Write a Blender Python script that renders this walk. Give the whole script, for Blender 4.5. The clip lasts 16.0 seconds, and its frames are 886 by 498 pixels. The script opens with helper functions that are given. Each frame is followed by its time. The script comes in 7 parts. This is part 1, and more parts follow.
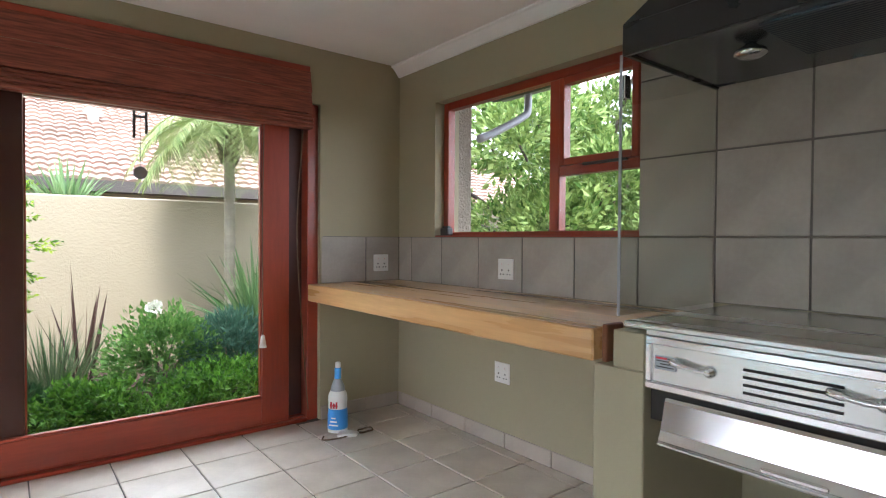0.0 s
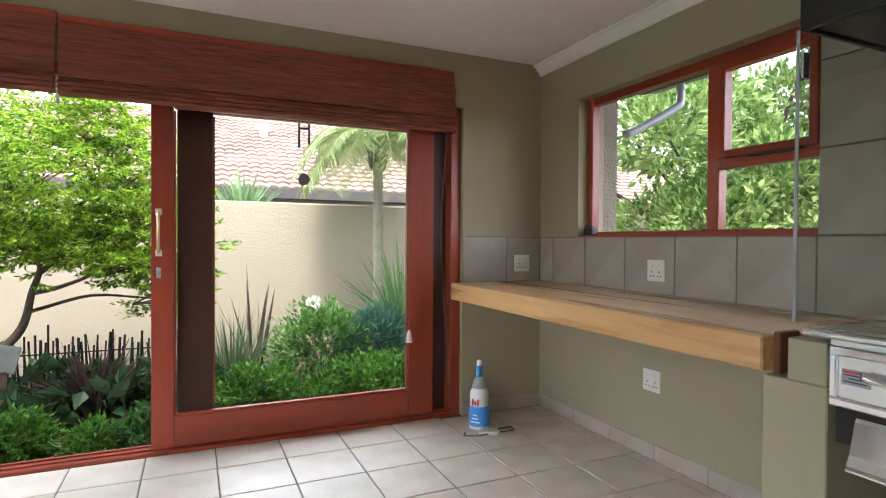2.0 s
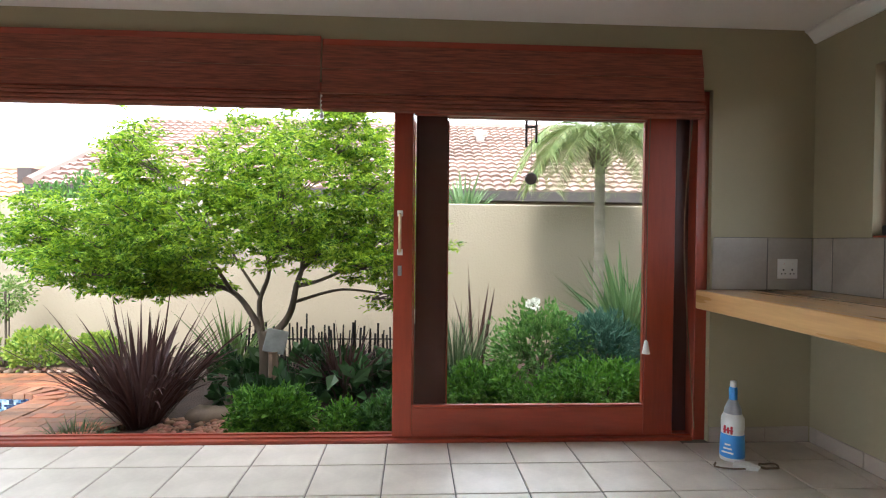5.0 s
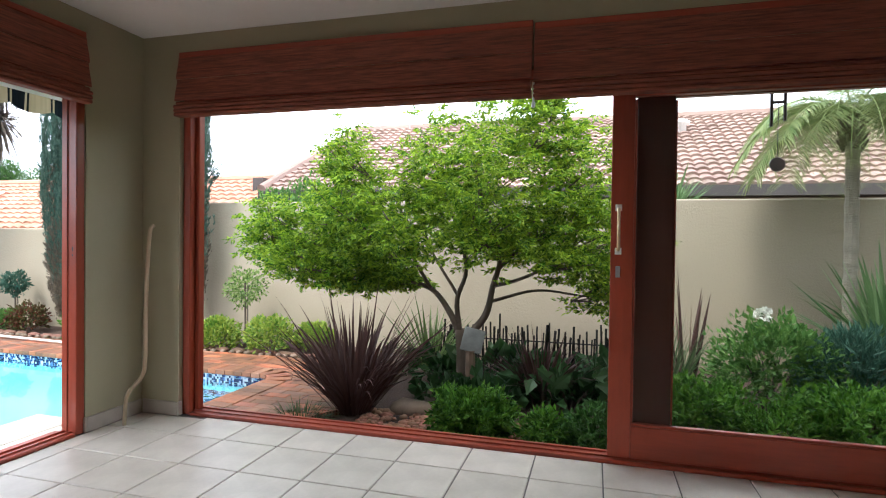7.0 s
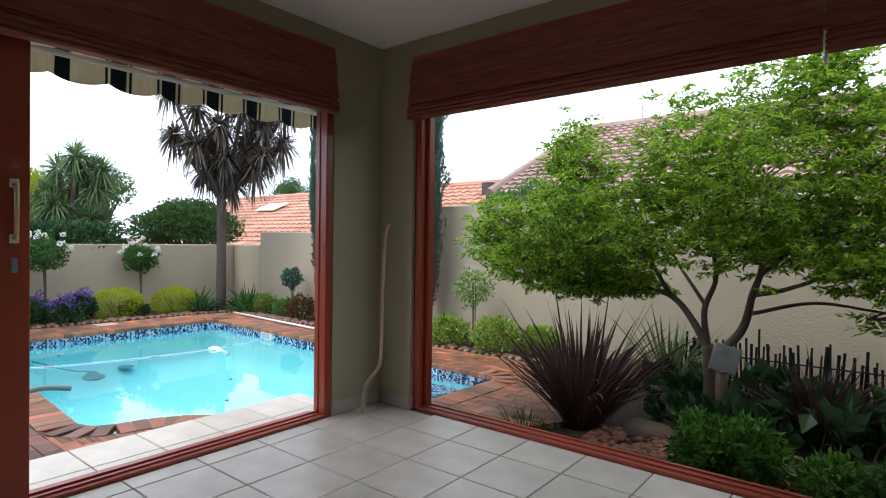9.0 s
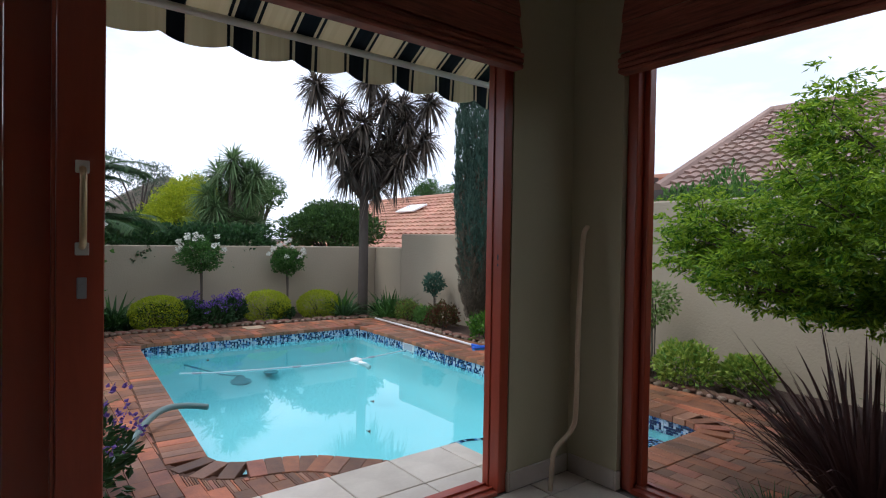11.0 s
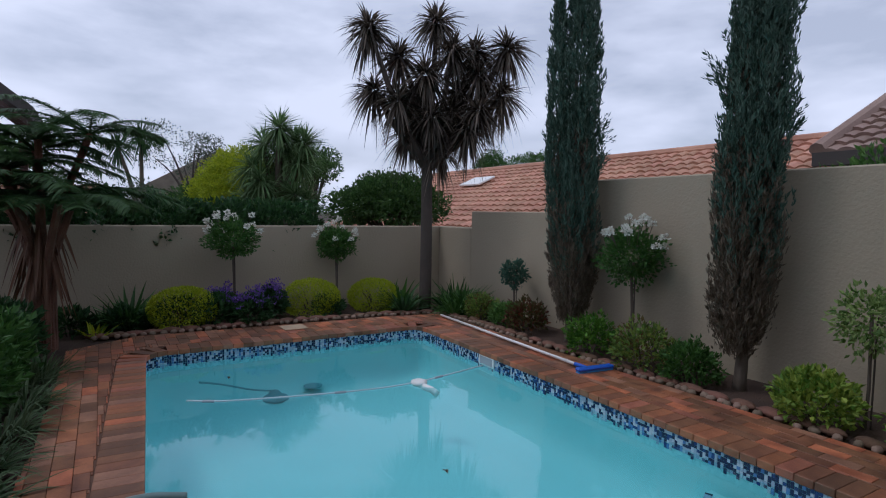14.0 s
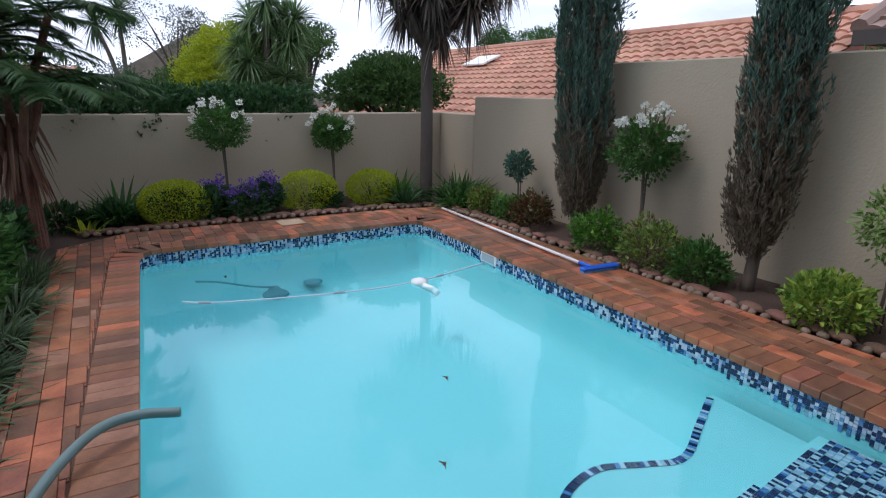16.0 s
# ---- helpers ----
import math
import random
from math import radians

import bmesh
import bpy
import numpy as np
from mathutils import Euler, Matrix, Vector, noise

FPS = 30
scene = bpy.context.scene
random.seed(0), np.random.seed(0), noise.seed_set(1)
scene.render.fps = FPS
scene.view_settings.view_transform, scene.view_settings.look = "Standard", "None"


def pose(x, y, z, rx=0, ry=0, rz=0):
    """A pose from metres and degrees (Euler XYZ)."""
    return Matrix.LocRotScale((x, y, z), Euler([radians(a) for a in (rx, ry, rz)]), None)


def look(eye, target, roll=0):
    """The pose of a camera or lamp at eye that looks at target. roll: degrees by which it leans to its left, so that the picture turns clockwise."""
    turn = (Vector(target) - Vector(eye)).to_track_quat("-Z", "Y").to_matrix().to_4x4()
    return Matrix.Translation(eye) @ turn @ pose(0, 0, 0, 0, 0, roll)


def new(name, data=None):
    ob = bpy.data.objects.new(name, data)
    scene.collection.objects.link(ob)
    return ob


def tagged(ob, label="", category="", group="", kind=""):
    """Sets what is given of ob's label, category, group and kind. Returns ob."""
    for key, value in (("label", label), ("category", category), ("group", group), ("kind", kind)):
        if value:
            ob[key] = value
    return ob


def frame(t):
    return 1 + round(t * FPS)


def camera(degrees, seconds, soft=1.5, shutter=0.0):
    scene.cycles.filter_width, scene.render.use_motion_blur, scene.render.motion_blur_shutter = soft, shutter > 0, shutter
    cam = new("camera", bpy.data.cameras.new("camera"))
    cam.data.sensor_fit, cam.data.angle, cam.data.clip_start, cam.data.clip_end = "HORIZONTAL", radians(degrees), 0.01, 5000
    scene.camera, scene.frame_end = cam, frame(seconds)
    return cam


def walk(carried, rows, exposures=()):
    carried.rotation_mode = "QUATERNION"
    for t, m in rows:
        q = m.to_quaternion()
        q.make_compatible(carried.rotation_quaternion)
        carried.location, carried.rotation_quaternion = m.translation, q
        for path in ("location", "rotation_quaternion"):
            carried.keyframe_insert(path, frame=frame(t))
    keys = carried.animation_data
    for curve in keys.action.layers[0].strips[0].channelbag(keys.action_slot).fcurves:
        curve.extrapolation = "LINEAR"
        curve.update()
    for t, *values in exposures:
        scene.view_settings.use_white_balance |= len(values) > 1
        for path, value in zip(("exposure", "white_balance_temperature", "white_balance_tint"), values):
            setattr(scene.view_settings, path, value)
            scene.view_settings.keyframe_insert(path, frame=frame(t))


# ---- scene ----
cam = camera(77.6, 16.0, soft=1.1)
# seconds, x, y, z, yaw, pitch, roll
ROWS = [
    (0.0, -0.229, 0.027, 1.223, -38.48, -0.99, -0.35),
    (0.5, -0.223, 0.039, 1.220, -34.36, -0.95, -0.35),
    (1.0, -0.230, 0.037, 1.212, -30.46, -0.87, -0.28),
    (1.5, -0.244, 0.034, 1.213, -27.15, -0.91, -0.38),
    (2.0, -0.256, 0.037, 1.208, -24.30, -0.84, -0.37),
    (2.5, -0.270, 0.046, 1.208, -21.61, -0.84, -0.40),
    (3.0, -0.292, 0.064, 1.207, -18.93, -0.84, -0.43),
    (3.5, -0.319, 0.080, 1.201, -15.75, -0.72, -0.43),
    (6.0, -0.429, 0.325, 1.189, 6.51, -0.89, -0.71),
    (6.5, -0.506, 0.371, 1.178, 11.03, -0.87, -0.76),
    (7.0, -0.557, 0.421, 1.176, 15.40, -0.91, -0.73),
    (7.5, -0.601, 0.478, 1.175, 20.83, -0.91, -0.74),
    (8.0, -0.621, 0.548, 1.166, 26.91, -0.80, -0.70),
    (8.5, -0.649, 0.608, 1.159, 32.82, -0.80, -0.69),
    (9.0, -0.691, 0.660, 1.144, 38.52, -0.80, -0.76),
    (9.5, -0.807, 0.726, 1.144, 43.37, -0.69, -0.79),
    (10.0, -1.000, 0.817, 1.153, 46.48, -0.75, -0.85),
    (12.5, -2.711, 1.782, 1.177, 57.80, -0.74, -1.03),
    (13.0, -2.956, 1.885, 1.173, 58.11, -0.73, -1.03),
    (13.5, -3.185, 2.008, 1.191, 58.24, -1.63, -1.02),
    (14.0, -3.351, 2.085, 1.232, 58.23, -3.63, -0.98),
    (14.5, -3.478, 2.138, 1.263, 58.26, -6.22, -0.94),
    (15.0, -3.554, 2.202, 1.285, 58.32, -9.19, -0.90),
    (15.5, -3.587, 2.229, 1.300, 58.37, -12.35, -0.87),
    (16.0, -3.590, 2.253, 1.318, 58.49, -15.72, -0.85),
]
EXPOSURES = [(0.0, 2.76, 6000, 9), (3.5, 2.66, 6150, 8), (6.0, 2.0, 6100, 7), (7.0, 1.78, 6050, 6), (8.0, 1.36, 6000, 6), (9.0, 0.92, 5950, 6), (10.0, 0.5, 5900, 7),
             (12.5, -0.24, 5820, 11), (13.0, -0.36, 5720, 11), (13.5, -0.62, 5650, 12), (14.0, -0.80, 5650, 12), (14.5, -0.66, 5650, 13), (15.0, -0.4, 5700, 12), (16.0, -0.05, 5780, 12)]
walk(cam, [(t, pose(x, y, z, 90 + pitch, roll, yaw)) for t, x, y, z, yaw, pitch, roll in ROWS], EXPOSURES)

# ---- world and sun: bright hazy sky with thin cloud ----
SUN_ELEV, SUN_AZ = 58.0, 205.0
world = bpy.data.worlds.new("sky")
scene.world = world
world.use_nodes = True
wn, wl = world.node_tree.nodes, world.node_tree.links
wn.clear()
w_out = wn.new("ShaderNodeOutputWorld")
w_bg = wn.new("ShaderNodeBackground")
w_sky = wn.new("ShaderNodeTexSky")
w_sky.sky_type = 'NISHITA'
w_sky.sun_disc = False
w_sky.sun_elevation = radians(SUN_ELEV)
w_sky.sun_rotation = radians(SUN_AZ)
w_sky.air_density, w_sky.dust_density, w_sky.ozone_density = 1.0, 2.0, 1.0
w_co = wn.new("ShaderNodeTexCoord")
w_map = wn.new("ShaderNodeMapping")
w_map.inputs["Scale"].default_value = (1.0, 1.0, 3.2)
w_n1 = wn.new("ShaderNodeTexNoise")
w_n1.inputs["Scale"].default_value = 2.1
w_n1.inputs["Detail"].default_value = 7.0
w_n1.inputs["Roughness"].default_value = 0.55
w_ramp = wn.new("ShaderNodeValToRGB")
w_ramp.color_ramp.elements[0].position = 0.38
w_ramp.color_ramp.elements[0].color = (0.58, 0.58, 0.58, 1)
w_ramp.color_ramp.elements[1].position = 0.58
w_ramp.color_ramp.elements[1].color = (1, 1, 1, 1)
w_mix = wn.new("ShaderNodeMix")
w_mix.data_type = 'RGBA'
w_mix.inputs["B"].default_value = (13.5, 13.6, 14.9, 1)
wl.new(w_co.outputs["Generated"], w_map.inputs["Vector"])
wl.new(w_map.outputs["Vector"], w_n1.inputs["Vector"])
wl.new(w_n1.outputs["Fac"], w_ramp.inputs["Fac"])
wl.new(w_ramp.outputs["Color"], w_mix.inputs["Factor"])
wl.new(w_sky.outputs["Color"], w_mix.inputs["A"])
wl.new(w_mix.outputs["Result"], w_bg.inputs["Color"])
w_bg.inputs["Strength"].default_value = 0.1
wl.new(w_bg.outputs["Background"], w_out.inputs["Surface"])

sun_data = bpy.data.lights.new("sun", 'SUN')
sun_data.energy, sun_data.angle, sun_data.color = 1.1, radians(14), (1.0, 0.95, 0.88)
sun = new("sun", sun_data)
_az, _el = radians(SUN_AZ), radians(SUN_ELEV)
sun.matrix_world = look((0, 0, 0), (-math.sin(_az) * math.cos(_el), -math.cos(_az) * math.cos(_el), -math.sin(_el)))
sun.location = (0, 0, 30)


# ---- materials ----
def rgb(c, k=1.0):
    return (min(c[0] * k, 1), min(c[1] * k, 1), min(c[2] * k, 1), 1)


def mat(name, base, rough=0.6, metal=0.0, var=0.12, scale=3.0, fine=70.0, bump=0.15, rnd=0.0, island=0.0, second=None,
        stretch=(1, 1, 1), coat=0.0, depth=0.004, spec=0.5):
    """A solid surface: two scales of colour variation, fine relief, and optional variation by object or by island."""
    m = bpy.data.materials.new(name)
    m.use_nodes = True
    nt, ln = m.node_tree.nodes, m.node_tree.links
    p = nt["Principled BSDF"]
    co, mp = nt.new("ShaderNodeTexCoord"), nt.new("ShaderNodeMapping")
    mp.inputs["Scale"].default_value = stretch
    ln.new(co.outputs["Object"], mp.inputs["Vector"])
    n1, n2 = nt.new("ShaderNodeTexNoise"), nt.new("ShaderNodeTexNoise")
    n1.inputs["Scale"].default_value, n1.inputs["Detail"].default_value = scale, 5
    n2.inputs["Scale"].default_value, n2.inputs["Detail"].default_value = fine, 4
    for q in (n1, n2):
        ln.new(mp.outputs["Vector"], q.inputs["Vector"])
    mix = nt.new("ShaderNodeMix")
    mix.data_type = 'RGBA'
    mix.inputs["A"].default_value = rgb(base, 1 - var)
    mix.inputs["B"].default_value = rgb(second if second else base, 1 + var)
    add = nt.new("ShaderNodeMath")
    add.operation = 'MULTIPLY_ADD'
    ln.new(n2.outputs["Fac"], add.inputs[0])
    add.inputs[1].default_value = 0.5
    half = nt.new("ShaderNodeMath")
    half.operation = 'MULTIPLY_ADD'
    ln.new(n1.outputs["Fac"], half.inputs[0])
    half.inputs[1].default_value, half.inputs[2].default_value = 2.2, -0.85
    ln.new(half.outputs[0], add.inputs[2])
    add.use_clamp = True
    ln.new(add.outputs[0], mix.inputs["Factor"])
    col = mix.outputs["Result"]
    if rnd or island:
        hs = nt.new("ShaderNodeHueSaturation")
        src = nt.new("ShaderNodeObjectInfo") if rnd else nt.new("ShaderNodeNewGeometry")
        ra = nt.new("ShaderNodeMapRange")
        amount = rnd or island
        ra.inputs["To Min"].default_value, ra.inputs["To Max"].default_value = 1 - amount, 1 + amount
        ln.new(src.outputs["Random" if rnd else "Random Per Island"], ra.inputs["Value"])
        ln.new(ra.outputs["Result"], hs.inputs["Value"])
        rh = nt.new("ShaderNodeMapRange")
        rh.inputs["To Min"].default_value, rh.inputs["To Max"].default_value = 0.5 + amount * 0.05, 0.5 - amount * 0.05
        ln.new(src.outputs["Random" if rnd else "Random Per Island"], rh.inputs["Value"])
        ln.new(rh.outputs["Result"], hs.inputs["Hue"])
        ln.new(col, hs.inputs["Color"])
        col = hs.outputs["Color"]
    ln.new(col, p.inputs["Base Color"])
    rr = nt.new("ShaderNodeMapRange")
    rr.inputs["To Min"].default_value, rr.inputs["To Max"].default_value = max(rough - 0.1, 0.02), min(rough + 0.1, 1)
    ln.new(n1.outputs["Fac"], rr.inputs["Value"])
    ln.new(rr.outputs["Result"], p.inputs["Roughness"])
    p.inputs["Metallic"].default_value = metal
    p.inputs["Coat Weight"].default_value = coat
    p.inputs["Specular IOR Level"].default_value = spec
    if bump:
        b = nt.new("ShaderNodeBump")
        b.inputs["Strength"].default_value, b.inputs["Distance"].default_value = bump, depth
        ln.new(n2.outputs["Fac"], b.inputs["Height"])
        ln.new(b.outputs["Normal"], p.inputs["Normal"])
    return m


def leaf_mat(name, a, b, through_light=0.35, rough=0.5, spread=None):
    """Foliage: each leaf its own tone between two greens, part of the light passing through."""
    m = bpy.data.materials.new(name)
    m.use_nodes = True
    nt, ln = m.node_tree.nodes, m.node_tree.links
    p, out = nt["Principled BSDF"], nt["Material Output"]
    geo, ramp = nt.new("ShaderNodeNewGeometry"), nt.new("ShaderNodeValToRGB")
    ln.new(geo.outputs["Random Per Island"], ramp.inputs["Fac"])
    ramp.color_ramp.elements[0].color, ramp.color_ramp.elements[1].color = rgb(a), rgb(b)
    for pos, c in spread or ():
        e = ramp.color_ramp.elements.new(pos)
        e.color = rgb(c)
    ln.new(ramp.outputs["Color"], p.inputs["Base Color"])
    p.inputs["Roughness"].default_value = rough
    p.inputs["Specular IOR Level"].default_value = 0.3
    tr, mx = nt.new("ShaderNodeBsdfTranslucent"), nt.new("ShaderNodeMixShader")
    ln.new(ramp.outputs["Color"], tr.inputs["Color"])
    mx.inputs["Fac"].default_value = through_light
    ln.new(p.outputs["BSDF"], mx.inputs[1])
    ln.new(tr.outputs["BSDF"], mx.inputs[2])
    ln.new(mx.outputs["Shader"], out.inputs["Surface"])
    return m


def glass_mat(name, tint=(0.97, 0.985, 0.975), gloss=1.0, rough=0.0, waves=0.0, wave_scale=3.0, ior=1.45):
    """A clear pane or a water surface: tinted see-through with mirror gloss by Fresnel."""
    m = bpy.data.materials.new(name)
    m.use_nodes = True
    nt, ln = m.node_tree.nodes, m.node_tree.links
    nt.remove(nt["Principled BSDF"])
    out = nt["Material Output"]
    tr, gl, mx, fr = nt.new("ShaderNodeBsdfTransparent"), nt.new("ShaderNodeBsdfGlossy"), nt.new("ShaderNodeMixShader"), nt.new("ShaderNodeLayerWeight")
    fr.inputs["Blend"].default_value = 0.5
    pw, sc = nt.new("ShaderNodeMath"), nt.new("ShaderNodeMath")
    pw.operation, sc.operation = 'POWER', 'MULTIPLY_ADD'
    pw.inputs[1].default_value = 5.0
    f0 = ((ior - 1) / (ior + 1)) ** 2
    sc.inputs[1].default_value, sc.inputs[2].default_value = 1 - f0, f0
    ln.new(fr.outputs["Facing"], pw.inputs[0])
    ln.new(pw.outputs[0], sc.inputs[0])
    tr.inputs["Color"].default_value = (*tint, 1)
    gl.inputs["Roughness"].default_value = rough
    gl.inputs["Color"].default_value = (gloss, gloss, gloss, 1)
    if waves:
        co, no, bu = nt.new("ShaderNodeTexCoord"), nt.new("ShaderNodeTexNoise"), nt.new("ShaderNodeBump")
        no.inputs["Scale"].default_value, no.inputs["Detail"].default_value = wave_scale, 3
        ln.new(co.outputs["Object"], no.inputs["Vector"])
        ln.new(no.outputs["Fac"], bu.inputs["Height"])
        bu.inputs["Strength"].default_value, bu.inputs["Distance"].default_value = waves, 0.02
        ln.new(bu.outputs["Normal"], gl.inputs["Normal"])
        ln.new(bu.outputs["Normal"], fr.inputs["Normal"])
    ln.new(sc.outputs[0], mx.inputs["Fac"])
    ln.new(tr.outputs["BSDF"], mx.inputs[1])
    ln.new(gl.outputs["BSDF"], mx.inputs[2])
    ln.new(mx.outputs["Shader"], out.inputs["Surface"])
    return m


M_WALL = mat("olive_wall_paint", (0.345, 0.31, 0.20), 0.75, var=0.06, scale=1.2, fine=120, bump=0.12, depth=0.002)
M_CEIL = mat("ceiling_paint", (0.80, 0.78, 0.74), 0.85, var=0.03, fine=90, bump=0.05)
M_CORNICE = mat("cornice_paint", (0.78, 0.77, 0.74), 0.7, var=0.03, bump=0.03)
M_FTILE = mat("floor_tile_glaze", (0.50, 0.44, 0.365), 0.34, var=0.10, scale=4.5, fine=55, bump=0.06, rnd=0.06, second=(0.55, 0.495, 0.42))
M_GROUT = mat("grey_grout", (0.16, 0.145, 0.13), 0.9, var=0.15, fine=150, bump=0.3)
M_SKTILE = mat("skirting_tile", (0.40, 0.345, 0.29), 0.4, var=0.1, scale=5, rnd=0.06, bump=0.06)
M_WTILE = mat("wall_tile_glaze", (0.33, 0.295, 0.245), 0.38, var=0.12, scale=3.5, fine=45, bump=0.07, rnd=0.06, second=(0.37, 0.335, 0.285))
M_REDWOOD = mat("red_stained_wood", (0.245, 0.036, 0.016), 0.38, var=0.22, scale=5, fine=60, bump=0.12, stretch=(1, 1, 0.12), second=(0.32, 0.05, 0.021), coat=0.15)
M_REDWOODH = mat("red_stained_wood_rail", (0.245, 0.036, 0.016), 0.38, var=0.22, scale=5, fine=60, bump=0.12, stretch=(0.12, 0.12, 1), second=(0.32, 0.05, 0.021), coat=0.15)
M_DARKWOOD = mat("dark_brown_wood", (0.075, 0.026, 0.018), 0.4, var=0.25, scale=5, fine=60, bump=0.12, stretch=(1, 1, 0.12))
M_BLIND = mat("woven_cane_blind", (0.185, 0.047, 0.030), 0.75, var=0.30, scale=5, fine=16, bump=0.6, stretch=(1.5, 1.5, 22), second=(0.275, 0.078, 0.047))
M_PLANK = mat("oiled_saligna_wood", (0.50, 0.285, 0.105), 0.28, var=0.22, scale=6, fine=80, bump=0.05, stretch=(1, 0.07, 1), second=(0.58, 0.36, 0.15), rnd=0.13, coat=0.3)
M_ENDGRAIN = mat("end_grain_wood", (0.20, 0.075, 0.035), 0.5, var=0.25, scale=12, fine=120, bump=0.2)
M_STEEL = mat("brushed_steel", (0.62, 0.62, 0.60), 0.26, metal=1.0, var=0.06, scale=4, fine=90, bump=0.05, stretch=(1, 0.05, 1))
M_CHROME = mat("polished_steel", (0.72, 0.71, 0.70), 0.14, metal=1.0, var=0.08, scale=5, fine=60, bump=0.04)
M_BLACK = mat("black_enamel", (0.012, 0.012, 0.013), 0.28, var=0.2, bump=0.03)
M_HOOD = mat("dark_hood_steel", (0.10, 0.105, 0.115), 0.25, metal=0.7, var=0.15, scale=3, bump=0.03)
M_SOOT = mat("soot_dark", (0.03, 0.028, 0.025), 0.9, var=0.3, bump=0.3)
M_WHITEPL = mat("white_plastic", (0.78, 0.77, 0.74), 0.35, var=0.03, bump=0.02)
M_DARKPL = mat("dark_plastic", (0.03, 0.03, 0.032), 0.4, var=0.1, bump=0.03)
M_BLUEPL = mat("blue_plastic", (0.02, 0.10, 0.50), 0.35, var=0.05, bump=0.02)
M_LTBLUE = mat("light_blue_print", (0.06, 0.30, 0.72), 0.35, var=0.05, bump=0.02)
M_REDPR = mat("red_print", (0.62, 0.03, 0.05), 0.35, var=0.05, bump=0.0)
M_GREYPL = mat("grey_plastic", (0.33, 0.35, 0.38), 0.4, var=0.06, bump=0.02)
M_BRASS = mat("pale_brass", (0.72, 0.58, 0.36), 0.3, metal=0.9, var=0.1, bump=0.04)
M_PAPER = mat("paper", (0.72, 0.71, 0.68), 0.8, var=0.06, bump=0.1)
M_CORD = mat("brown_cord", (0.14, 0.10, 0.06), 0.8, var=0.2)
M_PLASTER = mat("cream_boundary_plaster", (0.365, 0.305, 0.22), 0.85, var=0.07, scale=0.7, fine=38, bump=0.5, depth=0.012)
M_ROUGHCAST = mat("roughcast_plaster", (0.26, 0.225, 0.175), 0.9, var=0.2, scale=4, fine=60, bump=0.9, depth=0.02)
M_RTILE = mat("terracotta_roof_tile", (0.40, 0.185, 0.115), 0.75, var=0.2, scale=1.2, fine=30, bump=0.3, island=0.14, second=(0.46, 0.25, 0.165))
M_RTILE2 = mat("pale_roof_tile", (0.245, 0.158, 0.125), 0.75, var=0.18, scale=1.0, fine=30, bump=0.3, island=0.14, second=(0.32, 0.22, 0.175))
M_FASCIA = mat("dark_fascia", (0.055, 0.045, 0.04), 0.6, var=0.15)
M_BRICK = mat("clay_paver", (0.175, 0.066, 0.034), 0.55, var=0.25, scale=7, fine=80, bump=0.3, rnd=0.22, second=(0.255, 0.112, 0.055))
M_BRICKS = mat("clay_paver_field", (0.175, 0.066, 0.034), 0.55, var=0.25, scale=7, fine=80, bump=0.3, island=0.22, second=(0.255, 0.112, 0.055))


def brick_tones(m, source):
    """Gives each brick one of several fired tones, dulled by the surface's own grain and grime."""
    nt, ln = m.node_tree.nodes, m.node_tree.links
    p = nt["Principled BSDF"]
    src = nt.new("ShaderNodeObjectInfo") if source == "object" else nt.new("ShaderNodeNewGeometry")
    ramp = nt.new("ShaderNodeValToRGB")
    ramp.color_ramp.interpolation = 'CONSTANT'
    ramp.color_ramp.elements[0].color = (0.74, 0.70, 0.74, 1)
    ramp.color_ramp.elements[1].position, ramp.color_ramp.elements[1].color = 0.16, (0.95, 0.90, 0.86, 1)
    for pos, c in ((0.34, (1.25, 1.05, 0.9)), (0.52, (0.82, 0.78, 0.75)), (0.68, (1.05, 1.25, 1.35)), (0.80, (1.5, 1.2, 0.95)), (0.92, (1.1, 1.0, 1.0))):
        ramp.color_ramp.elements.new(pos).color = (*c, 1)
    ln.new(src.outputs["Random" if source == "object" else "Random Per Island"], ramp.inputs["Fac"])
    mul = nt.new("ShaderNodeMix")
    mul.data_type, mul.blend_type = 'RGBA', 'MULTIPLY'
    mul.inputs["Factor"].default_value = 1.0
    old = p.inputs["Base Color"].links[0].from_socket
    ln.new(old, mul.inputs["A"])
    ln.new(ramp.outputs["Color"], mul.inputs["B"])
    geo, grime, rg = nt.new("ShaderNodeNewGeometry"), nt.new("ShaderNodeTexNoise"), nt.new("ShaderNodeMapRange")
    ln.new(geo.outputs["Position"], grime.inputs["Vector"])
    grime.inputs["Scale"].default_value, grime.inputs["Detail"].default_value = 1.6, 6
    rg.inputs["From Min"].default_value, rg.inputs["From Max"].default_value = 0.35, 0.65
    rg.inputs["To Min"].default_value, rg.inputs["To Max"].default_value = 0.78, 1.15
    ln.new(grime.outputs["Fac"], rg.inputs["Value"])
    worn = nt.new("ShaderNodeMix")
    worn.data_type, worn.blend_type = 'RGBA', 'MULTIPLY'
    worn.inputs["Factor"].default_value = 1.0
    ln.new(mul.outputs["Result"], worn.inputs["A"])
    ln.new(rg.outputs["Result"], worn.inputs["B"])
    ln.new(worn.outputs["Result"], p.inputs["Base Color"])


